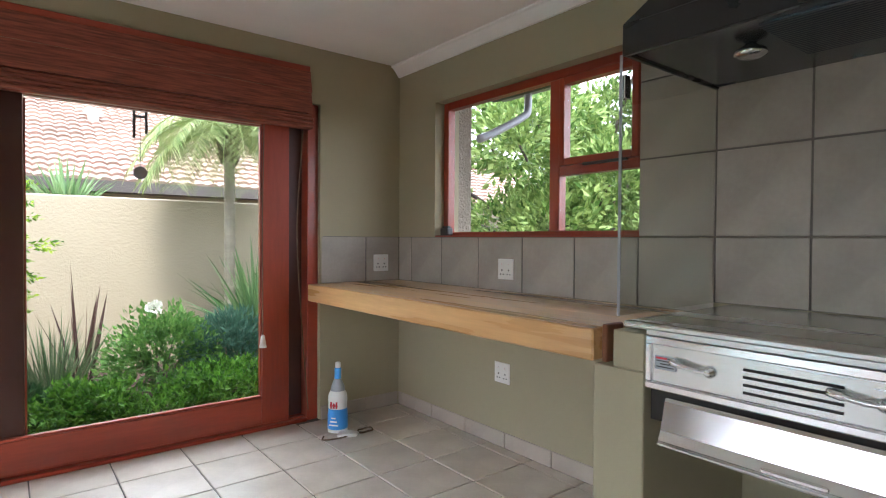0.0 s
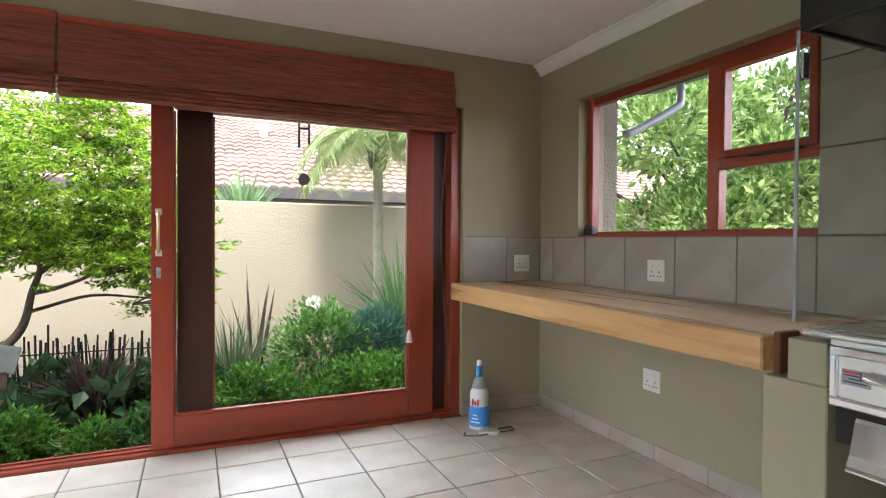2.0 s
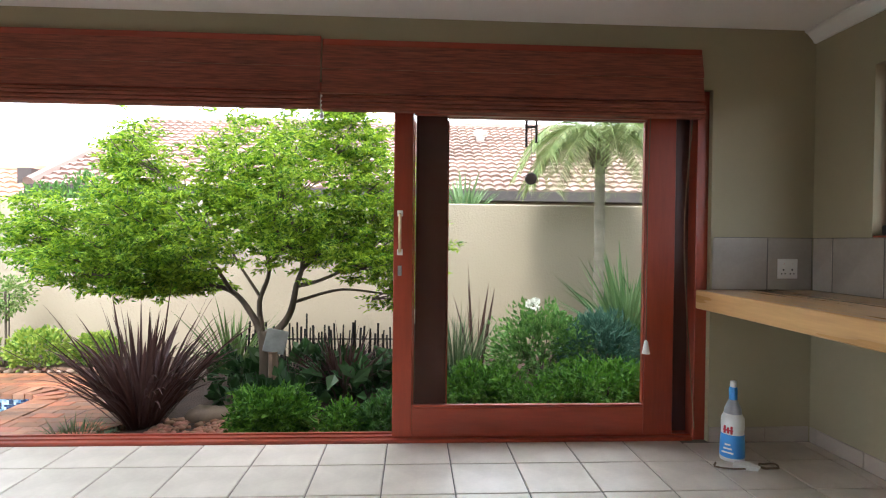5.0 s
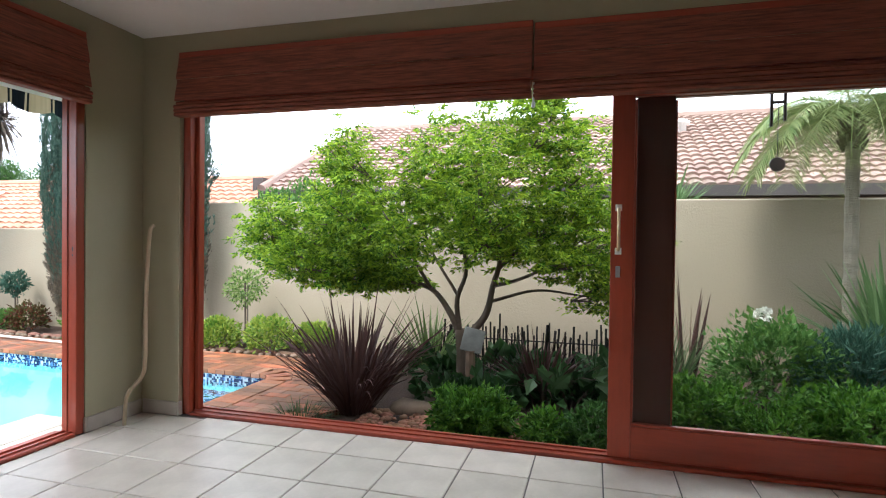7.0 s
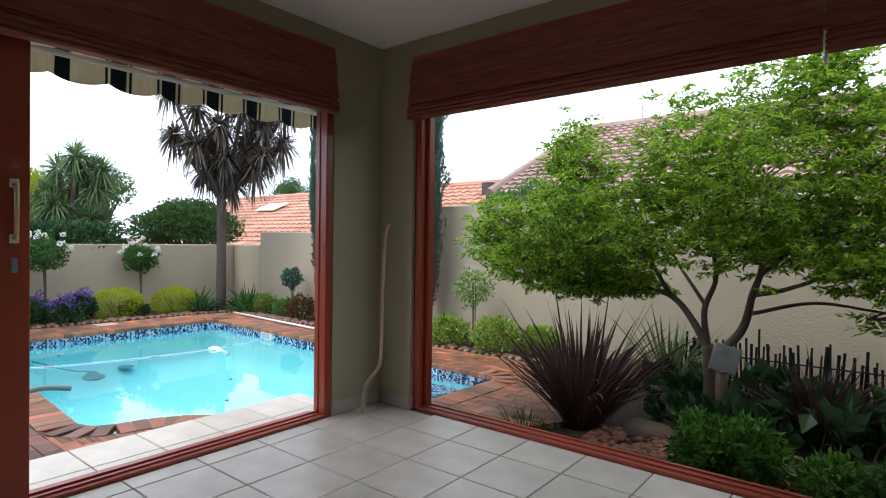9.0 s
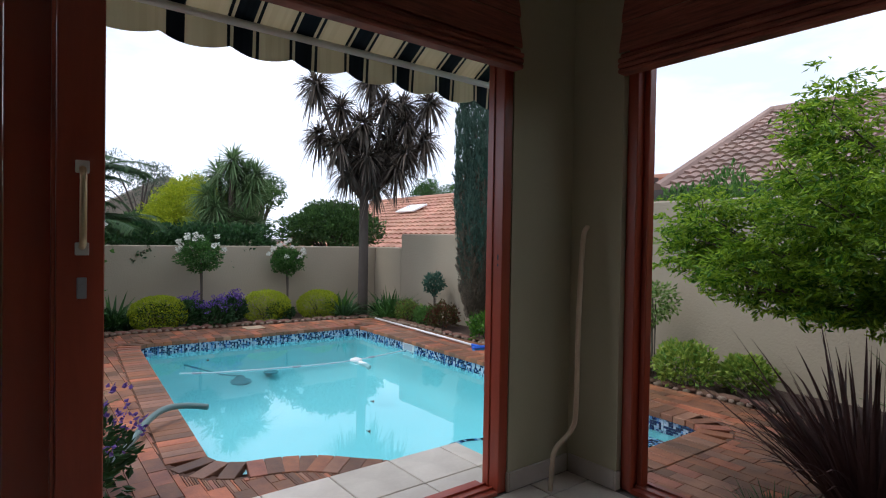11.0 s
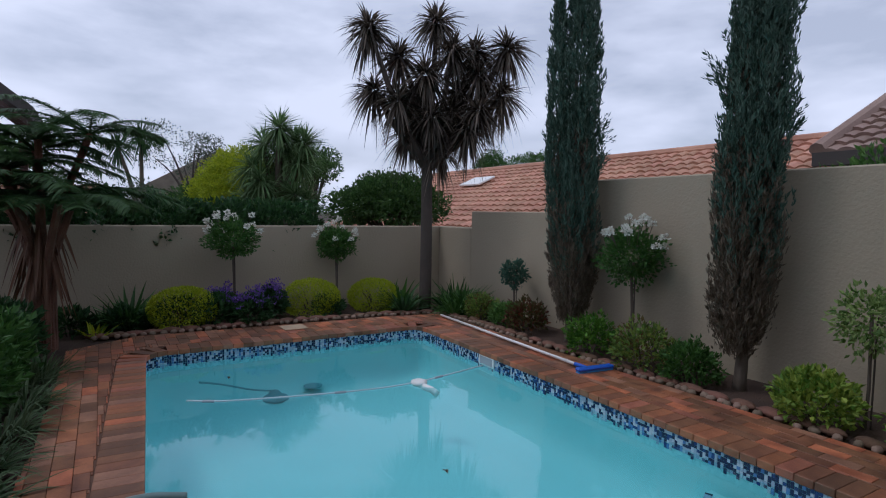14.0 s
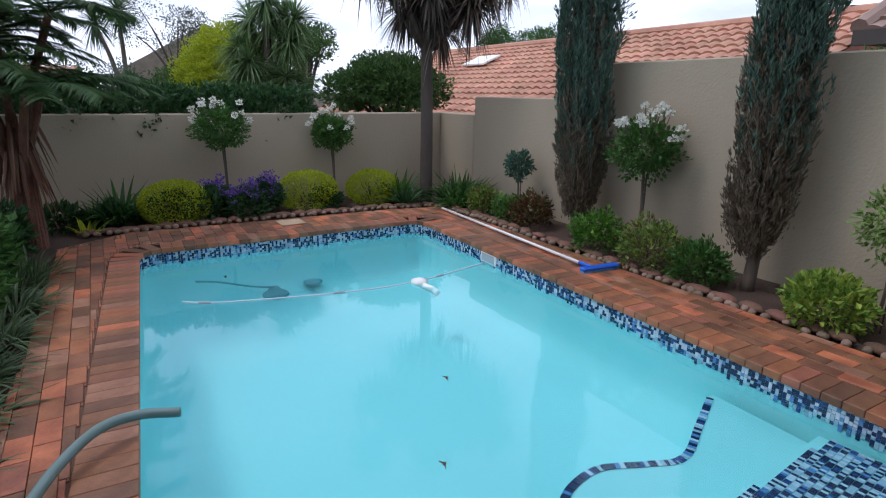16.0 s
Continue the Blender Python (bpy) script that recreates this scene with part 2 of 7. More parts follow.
brick_tones(M_BRICK, "object")
brick_tones(M_BRICKS, "island")
M_SAND = mat("joint_sand", (0.105, 0.052, 0.032), 0.95, var=0.2, fine=90, bump=0.3)
M_SOIL = mat("garden_soil", (0.058, 0.034, 0.023), 0.95, var=0.3, scale=4, fine=50, bump=0.8, depth=0.02)
M_STONE = mat("edging_stone", (0.21, 0.145, 0.10), 0.8, var=0.25, scale=8, fine=60, bump=0.4, rnd=0.3)
M_PEBBLE = mat("terracotta_pebble", (0.33, 0.165, 0.10), 0.8, var=0.2, fine=70, bump=0.3, island=0.35)
M_POOL = mat("pool_marblite", (0.33, 0.68, 0.69), 0.7, var=0.04, scale=0.7, fine=20, bump=0.05)
M_WATER = glass_mat("pool_water", (0.70, 0.93, 0.955), 1.0, 0.0, waves=0.06, wave_scale=2.2, ior=1.33)
M_GLASS = glass_mat("window_glass", (0.99, 0.995, 0.99), gloss=0.15)
M_DUSTY = glass_mat("dusty_window_glass", (0.985, 0.99, 0.985), gloss=0.10)
M_BARK = mat("grey_bark", (0.115, 0.09, 0.068), 0.9, var=0.3, scale=6, fine=50, bump=0.8, stretch=(1, 1, 0.3), depth=0.01)
M_DKBARK = mat("dark_bark", (0.07, 0.055, 0.045), 0.9, var=0.3, scale=6, fine=50, bump=0.8, stretch=(1, 1, 0.3), depth=0.01)
M_PALEBARK = mat("palm_bark", (0.27, 0.24, 0.185), 0.9, var=0.3, scale=4, fine=40, bump=0.8, stretch=(0.5, 0.5, 2.5), depth=0.012)
M_STICK = mat("bent_pole_wood", (0.40, 0.30, 0.20), 0.55, var=0.2, stretch=(1, 1, 0.2))
M_LATTE = mat("black_lath", (0.014, 0.012, 0.011), 0.85, var=0.4, scale=8, bump=0.5)
M_HOSE = mat("grey_green_hose", (0.14, 0.21, 0.20), 0.45, var=0.1, fine=200)
L_MAPLE = leaf_mat("maple_leaf", (0.045, 0.14, 0.012), (0.37, 0.53, 0.035), 0.44)
L_YELG = leaf_mat("yellow_green_leaf", (0.10, 0.22, 0.03), (0.38, 0.46, 0.08), 0.35)
L_MID = leaf_mat("mid_green_leaf", (0.03, 0.085, 0.018), (0.08, 0.18, 0.035), 0.3)
L_ROSE = leaf_mat("rose_leaf", (0.055, 0.14, 0.03), (0.15, 0.28, 0.065), 0.35)
L_DARK = leaf_mat("dark_green_leaf", (0.018, 0.052, 0.018), (0.05, 0.12, 0.035), 0.25)
L_BRIGHT = leaf_mat("bright_green_leaf", (0.027, 0.098, 0.011), (0.145, 0.31, 0.034), 0.32)
L_LIME = leaf_mat("lime_yellow_leaf", (0.24, 0.32, 0.012), (0.48, 0.53, 0.03), 0.3)
L_BLUE = leaf_mat("blue_green_leaf", (0.03, 0.085, 0.06), (0.07, 0.15, 0.10), 0.25)
L_CYP = leaf_mat("cypress_leaf", (0.040, 0.085, 0.060), (0.115, 0.175, 0.13), 0.2)
L_CYPDRY = leaf_mat("dry_cypress_leaf", (0.10, 0.078, 0.055), (0.19, 0.15, 0.105), 0.15)
L_FLAX = leaf_mat("purple_flax_blade", (0.045, 0.022, 0.022), (0.15, 0.085, 0.06), 0.2, spread=[(0.6, (0.085, 0.045, 0.04))])
L_FLAXG = leaf_mat("green_flax_blade", (0.07, 0.13, 0.03), (0.20, 0.28, 0.10), 0.3)
L_YUCCA = leaf_mat("dusky_cordyline_blade", (0.05, 0.040, 0.034), (0.21, 0.165, 0.125), 0.25, spread=[(0.45, (0.075, 0.062, 0.048))])
L_YUCCAG = leaf_mat("green_yucca_blade", (0.065, 0.14, 0.045), (0.23, 0.33, 0.15), 0.28)
L_PALM = leaf_mat("pale_palm_leaflet", (0.10, 0.17, 0.045), (0.36, 0.40, 0.17), 0.36)
L_GRASS = leaf_mat("grey_green_reed", (0.06, 0.11, 0.045), (0.15, 0.20, 0.10), 0.3)
L_REDDISH = leaf_mat("reddish_shrub_leaf", (0.10, 0.022, 0.014), (0.21, 0.055, 0.03), 0.3, spread=[(0.8, (0.08, 0.10, 0.03))])
L_BRONZE = leaf_mat("bronze_tipped_leaf", (0.06, 0.14, 0.028), (0.25, 0.33, 0.06), 0.32, spread=[(0.3, (0.16, 0.09, 0.035)), (0.45, (0.11, 0.20, 0.04))])
L_EAR = leaf_mat("elephant_ear_leaf", (0.032, 0.078, 0.03), (0.09, 0.16, 0.068), 0.3, 0.35)
L_PURPLE = leaf_mat("purple_flower", (0.10, 0.05, 0.26), (0.24, 0.14, 0.48), 0.3)
L_WHITE = leaf_mat("white_petal", (0.62, 0.62, 0.55), (0.85, 0.85, 0.78), 0.3)
L_FERN = leaf_mat("tree_fern_leaflet", (0.022, 0.058, 0.022), (0.07, 0.135, 0.04), 0.3)
L_GREYTREE = leaf_mat("grey_green_far_leaf", (0.06, 0.085, 0.055), (0.13, 0.16, 0.11), 0.3)

M_AWN_A = leaf_mat("awning_cream", (0.60, 0.54, 0.40), (0.66, 0.60, 0.46), 0.45, 0.85)
M_AWN_B = leaf_mat("awning_navy", (0.016, 0.028, 0.038), (0.022, 0.036, 0.05), 0.3, 0.85)


# ---- mesh helpers ----
def obj(name, bm, material, parent=None, label="", smooth=False):
    me = bpy.data.meshes.new(name)
    bm.to_mesh(me)
    bm.free()
    me.materials.append(material)
    if smooth:
        for f in me.polygons:
            f.use_smooth = True
    ob = new(name, me)
    if parent is not None:
        ob.parent = parent
    if label:
        ob["label"] = label
    return ob


def part(name, bm, material, parent, label="", smooth=False):
    return obj(name, bm, material, parent, label, smooth)


def thing(name, label, category, group="", kind="", at=(0, 0, 0), rz=0.0):
    e = new(name)
    e.empty_display_size = 0.1
    e.matrix_world = pose(at[0], at[1], at[2], 0, 0, rz)
    return tagged(e, label, category, group, kind)


def box(bm, x0, x1, y0, y1, z0, z1, bevel=0.0, seg=1):
    vs = [bm.verts.new(v) for v in ((x0, y0, z0), (x1, y0, z0), (x1, y1, z0), (x0, y1, z0), (x0, y0, z1), (x1, y0, z1), (x1, y1, z1), (x0, y1, z1))]
    fs = [bm.faces.new([vs[i] for i in q]) for q in ((3, 2, 1, 0), (4, 5, 6, 7), (0, 1, 5, 4), (1, 2, 6, 5), (2, 3, 7, 6), (3, 0, 4, 7))]
    if bevel:
        es = {e for f in fs for e in f.edges}
        bmesh.ops.bevel(bm, geom=list(es), offset=bevel, segments=seg, affect='EDGES', profile=0.5)
    return bm


def boxm(*a, **k):
    return box(bmesh.new(), *a, **k)


def lathe(bm, prof, n=20, at=(0, 0, 0)):
    rings = []
    for r, z in prof:
        rings.append([bm.verts.new((at[0] + r * math.cos(2 * math.pi * i / n), at[1] + r * math.sin(2 * math.pi * i / n), at[2] + z)) for i in range(n)])
    for a, b in zip(rings, rings[1:]):
        for i in range(n):
            bm.faces.new((a[i], a[(i + 1) % n], b[(i + 1) % n], b[i]))
    bm.faces.new(rings[0][::-1])
    bm.faces.new(rings[-1])
    return bm


def tube(bm, pts, radii, n=8):
    pts = [Vector(p) for p in pts]
    if not hasattr(radii, "__len__"):
        radii = [radii] * len(pts)
    rings, ref = [], None
    for i, p in enumerate(pts):
        d = (pts[min(i + 1, len(pts) - 1)] - pts[max(i - 1, 0)]).normalized()
        if ref is None:
            ref = d.orthogonal().normalized()
        ref = (ref - d * ref.dot(d)).normalized()
        s = d.cross(ref)
        rings.append([bm.verts.new(p + (ref * math.cos(2 * math.pi * k / n) + s * math.sin(2 * math.pi * k / n)) * radii[i]) for k in range(n)])
    for a, b in zip(rings, rings[1:]):
        for i in range(n):
            bm.faces.new((a[i], a[(i + 1) % n], b[(i + 1) % n], b[i]))
    bm.faces.new(rings[0][::-1])
    bm.faces.new(rings[-1])
    return bm


def curve_pts(ctrl, n=8):
    """Smooth line through control points."""
    c = [Vector(p) for p in ctrl]
    c = [c[0] * 2 - c[1]] + c + [c[-1] * 2 - c[-2]]
    out = []
    for i in range(1, len(c) - 2):
        for k in range(n):
            t = k / n
            out.append(0.5 * (2 * c[i] + (c[i + 1] - c[i - 1]) * t + (2 * c[i - 1] - 5 * c[i] + 4 * c[i + 1] - c[i + 2]) * t * t + (3 * c[i] - c[i - 1] - 3 * c[i + 1] + c[i + 2]) * t ** 3))
    out.append(c[-2])
    return out


def raw(name, verts, faces, material, parent=None, label="", smooth=False):
    me = bpy.data.meshes.new(name)
    me.from_pydata(verts, [], faces)
    me.materials.append(material)
    if smooth:
        for f in me.polygons:
            f.use_smooth = True
    ob = new(name, me)
    if parent is not None:
        ob.parent = parent
    if label:
        ob["label"] = label
    return ob


RS = np.random.RandomState(7)


def unit(a):
    return a / np.maximum(np.linalg.norm(a, axis=-1, keepdims=True), 1e-6)


def leaves(name, pts, dirs, length, width, material, parent=None, fold=0.25, jitter=0.5, label=""):
    """Many single leaves: each a folded diamond that points along its own way."""
    pts, dirs = np.asarray(pts, float), np.asarray(dirs, float)
    n = len(pts)
    d = unit(dirs + RS.normal(0, jitter, (n, 3)))
    side = unit(np.cross(d, RS.normal(0, 1, (n, 3))))
    nor = np.cross(d, side)
    L = length * RS.uniform(0.65, 1.25, (n, 1))
    W = width * RS.uniform(0.7, 1.2, (n, 1))
    v = np.empty((n, 4, 3))
    v[:, 0], v[:, 2] = pts, pts + d * L
    v[:, 1] = pts + d * L * 0.45 + side * W * 0.5 + nor * W * fold
    v[:, 3] = pts + d * L * 0.45 - side * W * 0.5 + nor * W * fold
    f = np.arange(n)[:, None] * 4
    faces = np.concatenate([f + [0, 1, 2], f + [0, 2, 3]], 1).reshape(-1, 3)
    return tagged(raw(name, v.reshape(-1, 3).tolist(), faces.tolist(), material, parent, label), kind="stuff")


def blades(name, bases, dirs, length, width, droop, material, parent=None, seg=5, label="", taper=0.75):
    """Sword leaves: arched tapering strips with a keel."""
    bases, dirs = np.asarray(bases, float), unit(np.asarray(dirs, float))
    n = len(bases)
    L = length * RS.uniform(0.7, 1.1, (n, 1))
    W = width * RS.uniform(0.7, 1.2, (n, 1))
    D = droop * RS.uniform(0.4, 1.5, (n, 1))
    side = unit(np.cross(dirs, np.array([0, 0, 1.0]) + RS.normal(0, 0.12, (n, 3))))
    nor = np.cross(side, dirs)
    v = np.empty((n, seg + 1, 3, 3))
    for k in range(seg + 1):
        t = k / seg
        c = bases + dirs * L * t + np.array([0, 0, -1.0]) * D * L * t * t
        w = W * (0.55 + 1.0 * t if t < 0.35 else 0.9 * (1 - ((t - 0.35) / 0.65) ** (1 / taper)) + 0.02) * 0.5
        v[:, k, 0], v[:, k, 2] = c + side * w + nor * w * 0.4, c - side * w + nor * w * 0.4
        v[:, k, 1] = c
    m = 3 * (seg + 1)
    q = []
    for k in range(seg):
        a, b = 3 * k, 3 * k + 3
        q += [[a, a + 1, b + 1, b], [a + 1, a + 2, b + 2, b + 1]]
    faces = (np.arange(n)[:, None, None] * m + np.array(q)[None]).reshape(-1, 4)
    return tagged(raw(name, v.reshape(-1, 3).tolist(), faces.tolist(), material, parent, label), kind="stuff" if n > 1 else "")


def shell_points(n, centre, radii, inner=0.75, low=-1.0, lump=0.18, seed=1):
    """Points in the outer part of a lumpy ellipsoid, and the ways out from its middle."""
    r = np.random.RandomState(seed)
    d = unit(r.normal(0, 1, (n * 2, 3)))
    d = d[d[:, 2] > low][:n]
    bump = np.array([noise.noise(Vector(x) * 2.3 + Vector((seed, seed, 0))) for x in d])[:, None]
    rad = r.uniform(inner ** 3, 1, (len(d), 1)) ** (1 / 3) * (1 + lump * bump)
    return np.asarray(centre) + d * rad * np.asarray(radii), d

# ---- plan ----
XR, XP, YG, YB, ZC = 2.066, -3.47, 3.44, -2.6, 2.49   # wall faces and ceiling of the room
OUT, OUTP = 0.21, 0.12                                            # wall thickness
GX0, GX1, GZ = -3.18, 1.43, 2.12                      # garden opening
PY0, PY1 = -2.45, 3.01                                # pool opening
WY0, WY1, WZ0, WZ1 = 1.455, 3.005, 1.238, 2.152         # window opening
PAVE, WATER = -0.25, -0.39
WALLY, FARX = 7.35, -11.95                            # boundary walls


def wall_with_hole(name, axis, f0, f1, a0, a1, z1, holes, label):
    """A wall across an axis from face f0 to f1, along a0..a1, with rectangular openings right through."""
    bm = bmesh.new()
    cuts = sorted({a0, a1, *[h[0] for h in holes], *[h[1] for h in holes]})
    for p, q in zip(cuts, cuts[1:]):
        spans = [(0.0, z1)]
        for h in holes:
            if h[0] <= p and q <= h[1]:
                spans = [(0.0, h[2]), (h[3], z1)]
        for s, e in spans:
            if e - s > 0.005:
                if axis == "x":
                    box(bm, f0, f1, p, q, s, e)
                else:
                    box(bm, p, q, f0, f1, s, e)
    return tagged(obj(name, bm, M_WALL), label, "wall", kind="structure")


wall_with_hole("wall_garden", "y", YG, YG + OUT, XP - OUT, XR + OUT, ZC + 0.2, [(GX0, GX1, -0.0, GZ)], "olive-painted wall around the wide garden sliding door")
wall_with_hole("wall_pool", "x", XP - OUTP, XP, YB - OUT, YG - 0.001, ZC + 0.2, [(PY0, PY1, -0.0, GZ)], "olive-painted wall around the pool sliding door")
wall_with_hole("wall_window", "x", XR, XR + OUT, YB - OUT, YG - 0.001, ZC + 0.2, [(WY0, WY1, WZ0, WZ1)], "olive-painted wall with a red-framed window")
wall_with_hole("wall_back", "y", YB - OUT, YB, XP + 0.001, XR - 0.001, ZC + 0.2, [], "plain olive-painted wall closing the room")
tagged(obj("ceiling", boxm(XP + 0.001, XR - 0.001, YB + 0.001, YG - 0.001, ZC, ZC + 0.12), M_CEIL), "flat off-white painted ceiling board", "ceiling", kind="structure")
# outside skin of the pool wall: rough plaster
bm = bmesh.new()
box(bm, XP - OUTP - 0.03, XP - OUTP - 0.002, PY1 - 0.005, YG + OUT, -0.3, 2.75)
box(bm, XP - OUTP - 0.03, XP - OUTP - 0.002, YB - OUT, PY0, -0.3, 2.75)
box(bm, XP - OUTP - 0.03, XP - OUTP - 0.002, PY0, PY1 - 0.006, GZ, 2.75)
tagged(obj("wall_outside_plaster", bm, M_ROUGHCAST), "rough brown plaster skin outside the pool wall", "wall", kind="structure")
# cornice on the window wall
bm = bmesh.new()
prof = [(0, 0), (0.075, 0), (0.075, -0.012), (0.06, -0.018), (0.045, -0.035), (0.022, -0.06), (0.016, -0.075), (0.0, -0.075)]
ra = [bm.verts.new((XR - 0.001 - u, YB + 0.002, ZC - 0.001 + w)) for u, w in prof]
rb = [bm.verts.new((XR - 0.001 - u, YG - 0.002, ZC - 0.001 + w)) for u, w in prof]
for i in range(len(prof)):
    j = (i + 1) % len(prof)
    bm.faces.new((ra[i], ra[j], rb[j], rb[i]))
bm.faces.new(ra[::-1])
bm.faces.new(rb)
tagged(obj("cornice", bm, M_CORNICE), "white moulded plaster cornice along the window wall", "cornice", kind="structure")
# roof slab over the room
tagged(obj("house_roof", boxm(XP - OUT - 0.35, XR + OUT + 0.7, YB - OUT - 0.3, YG + OUT + 0.45, 2.76, 2.9), M_FASCIA), "dark roof edge over the room", "roof", kind="structure")

# floor
floor = tagged(obj("floor", boxm(XP - OUTP, XR + OUT, YB - OUT, YG + OUT, -0.3, -0.006), M_GROUT), "beige ceramic floor tiles with grey grout", "floor", kind="structure")

# ---- outdoors: ground, pool, paving ----
POOL = [(-9.74, 2.43), (-9.70, 5.67), (-3.72, 5.50), (-3.76, 4.25), (-4.18, 3.45), (-4.64, 3.06), (-5.04, 2.68), (-5.16, 2.14)]


def round_poly(poly, r, n=5):
    out = []
    m = len(poly)
    for i in range(m):
        p, a, b = Vector(poly[i]), Vector(poly[i - 1]), Vector(poly[(i + 1) % m])
        s, e = p + (a - p).normalized() * r, p + (b - p).normalized() * r
        for k in range(n + 1):
            t = k / n
            out.append((1 - t) ** 2 * s + 2 * t * (1 - t) * p + t * t * e)
    return out


POOL_LINE = round_poly(POOL, 0.26)


def offset_line(line, d):
    """The closed line moved outwards by d (line runs clockwise seen from above)."""
    m, out = len(line), []
    for i in range(m):
        t = (line[(i + 1) % m] - line[i - 1])
        t.normalize()
        out.append(line[i] + Vector((-t.y, t.x)) * d)
    return out


def ring_faces(bm, inner, outer, z):
    a = [bm.verts.new((p.x, p.y, z)) for p in inner]
    b = [bm.verts.new((p.x, p.y, z)) for p in outer]
    m = len(a)
    for i in range(m):
        bm.faces.new((a[i], a[(i + 1) % m], b[(i + 1) % m], b[i]))
    return b


# ground: one sheet to the horizon with the pool cut out
bm = bmesh.new()
GZ0 = PAVE - 0.05
hole = offset_line(POOL_LINE, 0.06)
mid = [Vector((-6.7, 3.95)) + (p - Vector((-6.7, 3.95))) * 6 for p in hole]
far = [Vector((-6.7, 3.95)) + (p - Vector((-6.7, 3.95))).normalized() * 900 for p in hole]
ring = ring_faces(bm, hole, mid, GZ0)
b2 = [bm.verts.new((p.x, p.y, GZ0)) for p in far]
for i in range(len(ring)):
    bm.faces.new((ring[i], ring[(i + 1) % len(ring)], b2[(i + 1) % len(ring)], b2[i]))
tagged(obj("ground", bm, M_SOIL), "dark garden soil", "ground", kind="structure")

# pool basin
bm = bmesh.new()
levels = [(1.0, PAVE - 0.03), (1.0, -0.62), (0.985, -0.76), (0.95, -0.85), (0.88, -0.91), (0.7, -0.95), (0.3, -0.98)]
prev = None
for d, z in levels:
    cur = [bm.verts.new((-6.75 + (p.x + 6.75) * d, 3.95 + (p.y - 3.95) * d, z)) for p in POOL_LINE]
    if prev:
        for i in range(len(cur)):
            bm.faces.new((prev[i], prev[(i + 1) % len(cur)], cur[(i + 1) % len(cur)], cur[i]))
    prev = cur
bm.faces.new(prev)
tagged(obj("pool_basin", bm, M_POOL, smooth=True), "pale aqua plastered swimming pool basin", "pool", kind="structure")
bm = bmesh.new()
bm.faces.new([bm.verts.new((p.x, p.y, WATER)) for p in POOL_LINE][::-1])
water = tagged(obj("water", bm, M_WATER), "still turquoise pool water reflecting the sky", "water", kind="structure")
water.visible_shadow = False

# boundary walls
wb = thing("boundary_wall", "textured cream plaster garden boundary wall with stepped top", "wall", kind="structure")


def rough_wall(name, x0, x1, y0, y1, z1, along):
    bm = bmesh.new()
    box(bm, x0, x1, y0, y1, -0.35, z1 - 0.0, bevel=0.015)
    return part(name, bm, M_PLASTER, wb)


rough_wall("tall_section", -8.42, 7.5, WALLY, WALLY + 0.22, 1.69, "x")
rough_wall("middle_section", -10.95, -8.425, WALLY, WALLY + 0.22, 1.285, "x")
rough_wall("low_section", FARX - 0.2, -10.955, WALLY, WALLY + 0.22, 1.01, "x")
rough_wall("far_section", FARX - 0.22, FARX, -8.0, WALLY - 0.002, 1.01, "y")
rough_wall("side_section", 7.5, 7.72, -6, WALLY + 0.22, 1.69, "y")


def tile_roof(name, corner, along, up, nu, nv, material, parent, pitch_w=0.28, course=0.34, amp=0.035, label=""):
    """A slope of rolled clay tiles: wavy courses, each lapping the one below. corner: lower left; along, up: unit ways."""
    A, U = Vector(along), Vector(up)
    N = A.cross(U).normalized()
    c = Vector(corner)
    verts, faces = [], []
    sub = 4
    for v in range(nv):
        for u in range(nu):
            i0 = len(verts)
            lift = 0.012 * ((u * 7 + v * 13) % 5) / 5
            for r, z in ((0.0, 0.045), (1.08, 0.0)):
                for s in range(sub + 1):
                    t = s / sub
                    h = amp * math.sin(math.pi * t) ** 0.8 * 1.6 if t < 1 else 0.0
                    p = c + A * ((u + t) * pitch_w) + U * ((v + r) * course) + N * (h + z + lift)
                    verts.append(p[:])
            for s in range(sub):
                faces.append((i0 + s, i0 + s + 1, i0 + sub + 2 + s, i0 + sub + 1 + s))
            k = len(verts)
            for s in range(sub + 1):
                verts.append((Vector(verts[i0 + s]) - N * 0.05)[:])
            for s in range(sub):
                faces.append((i0 + s + 1, i0 + s, k + s, k + s + 1))
    ob = raw(name, verts, faces, material, parent, label)
    ob["kind"] = "stuff"
    return ob

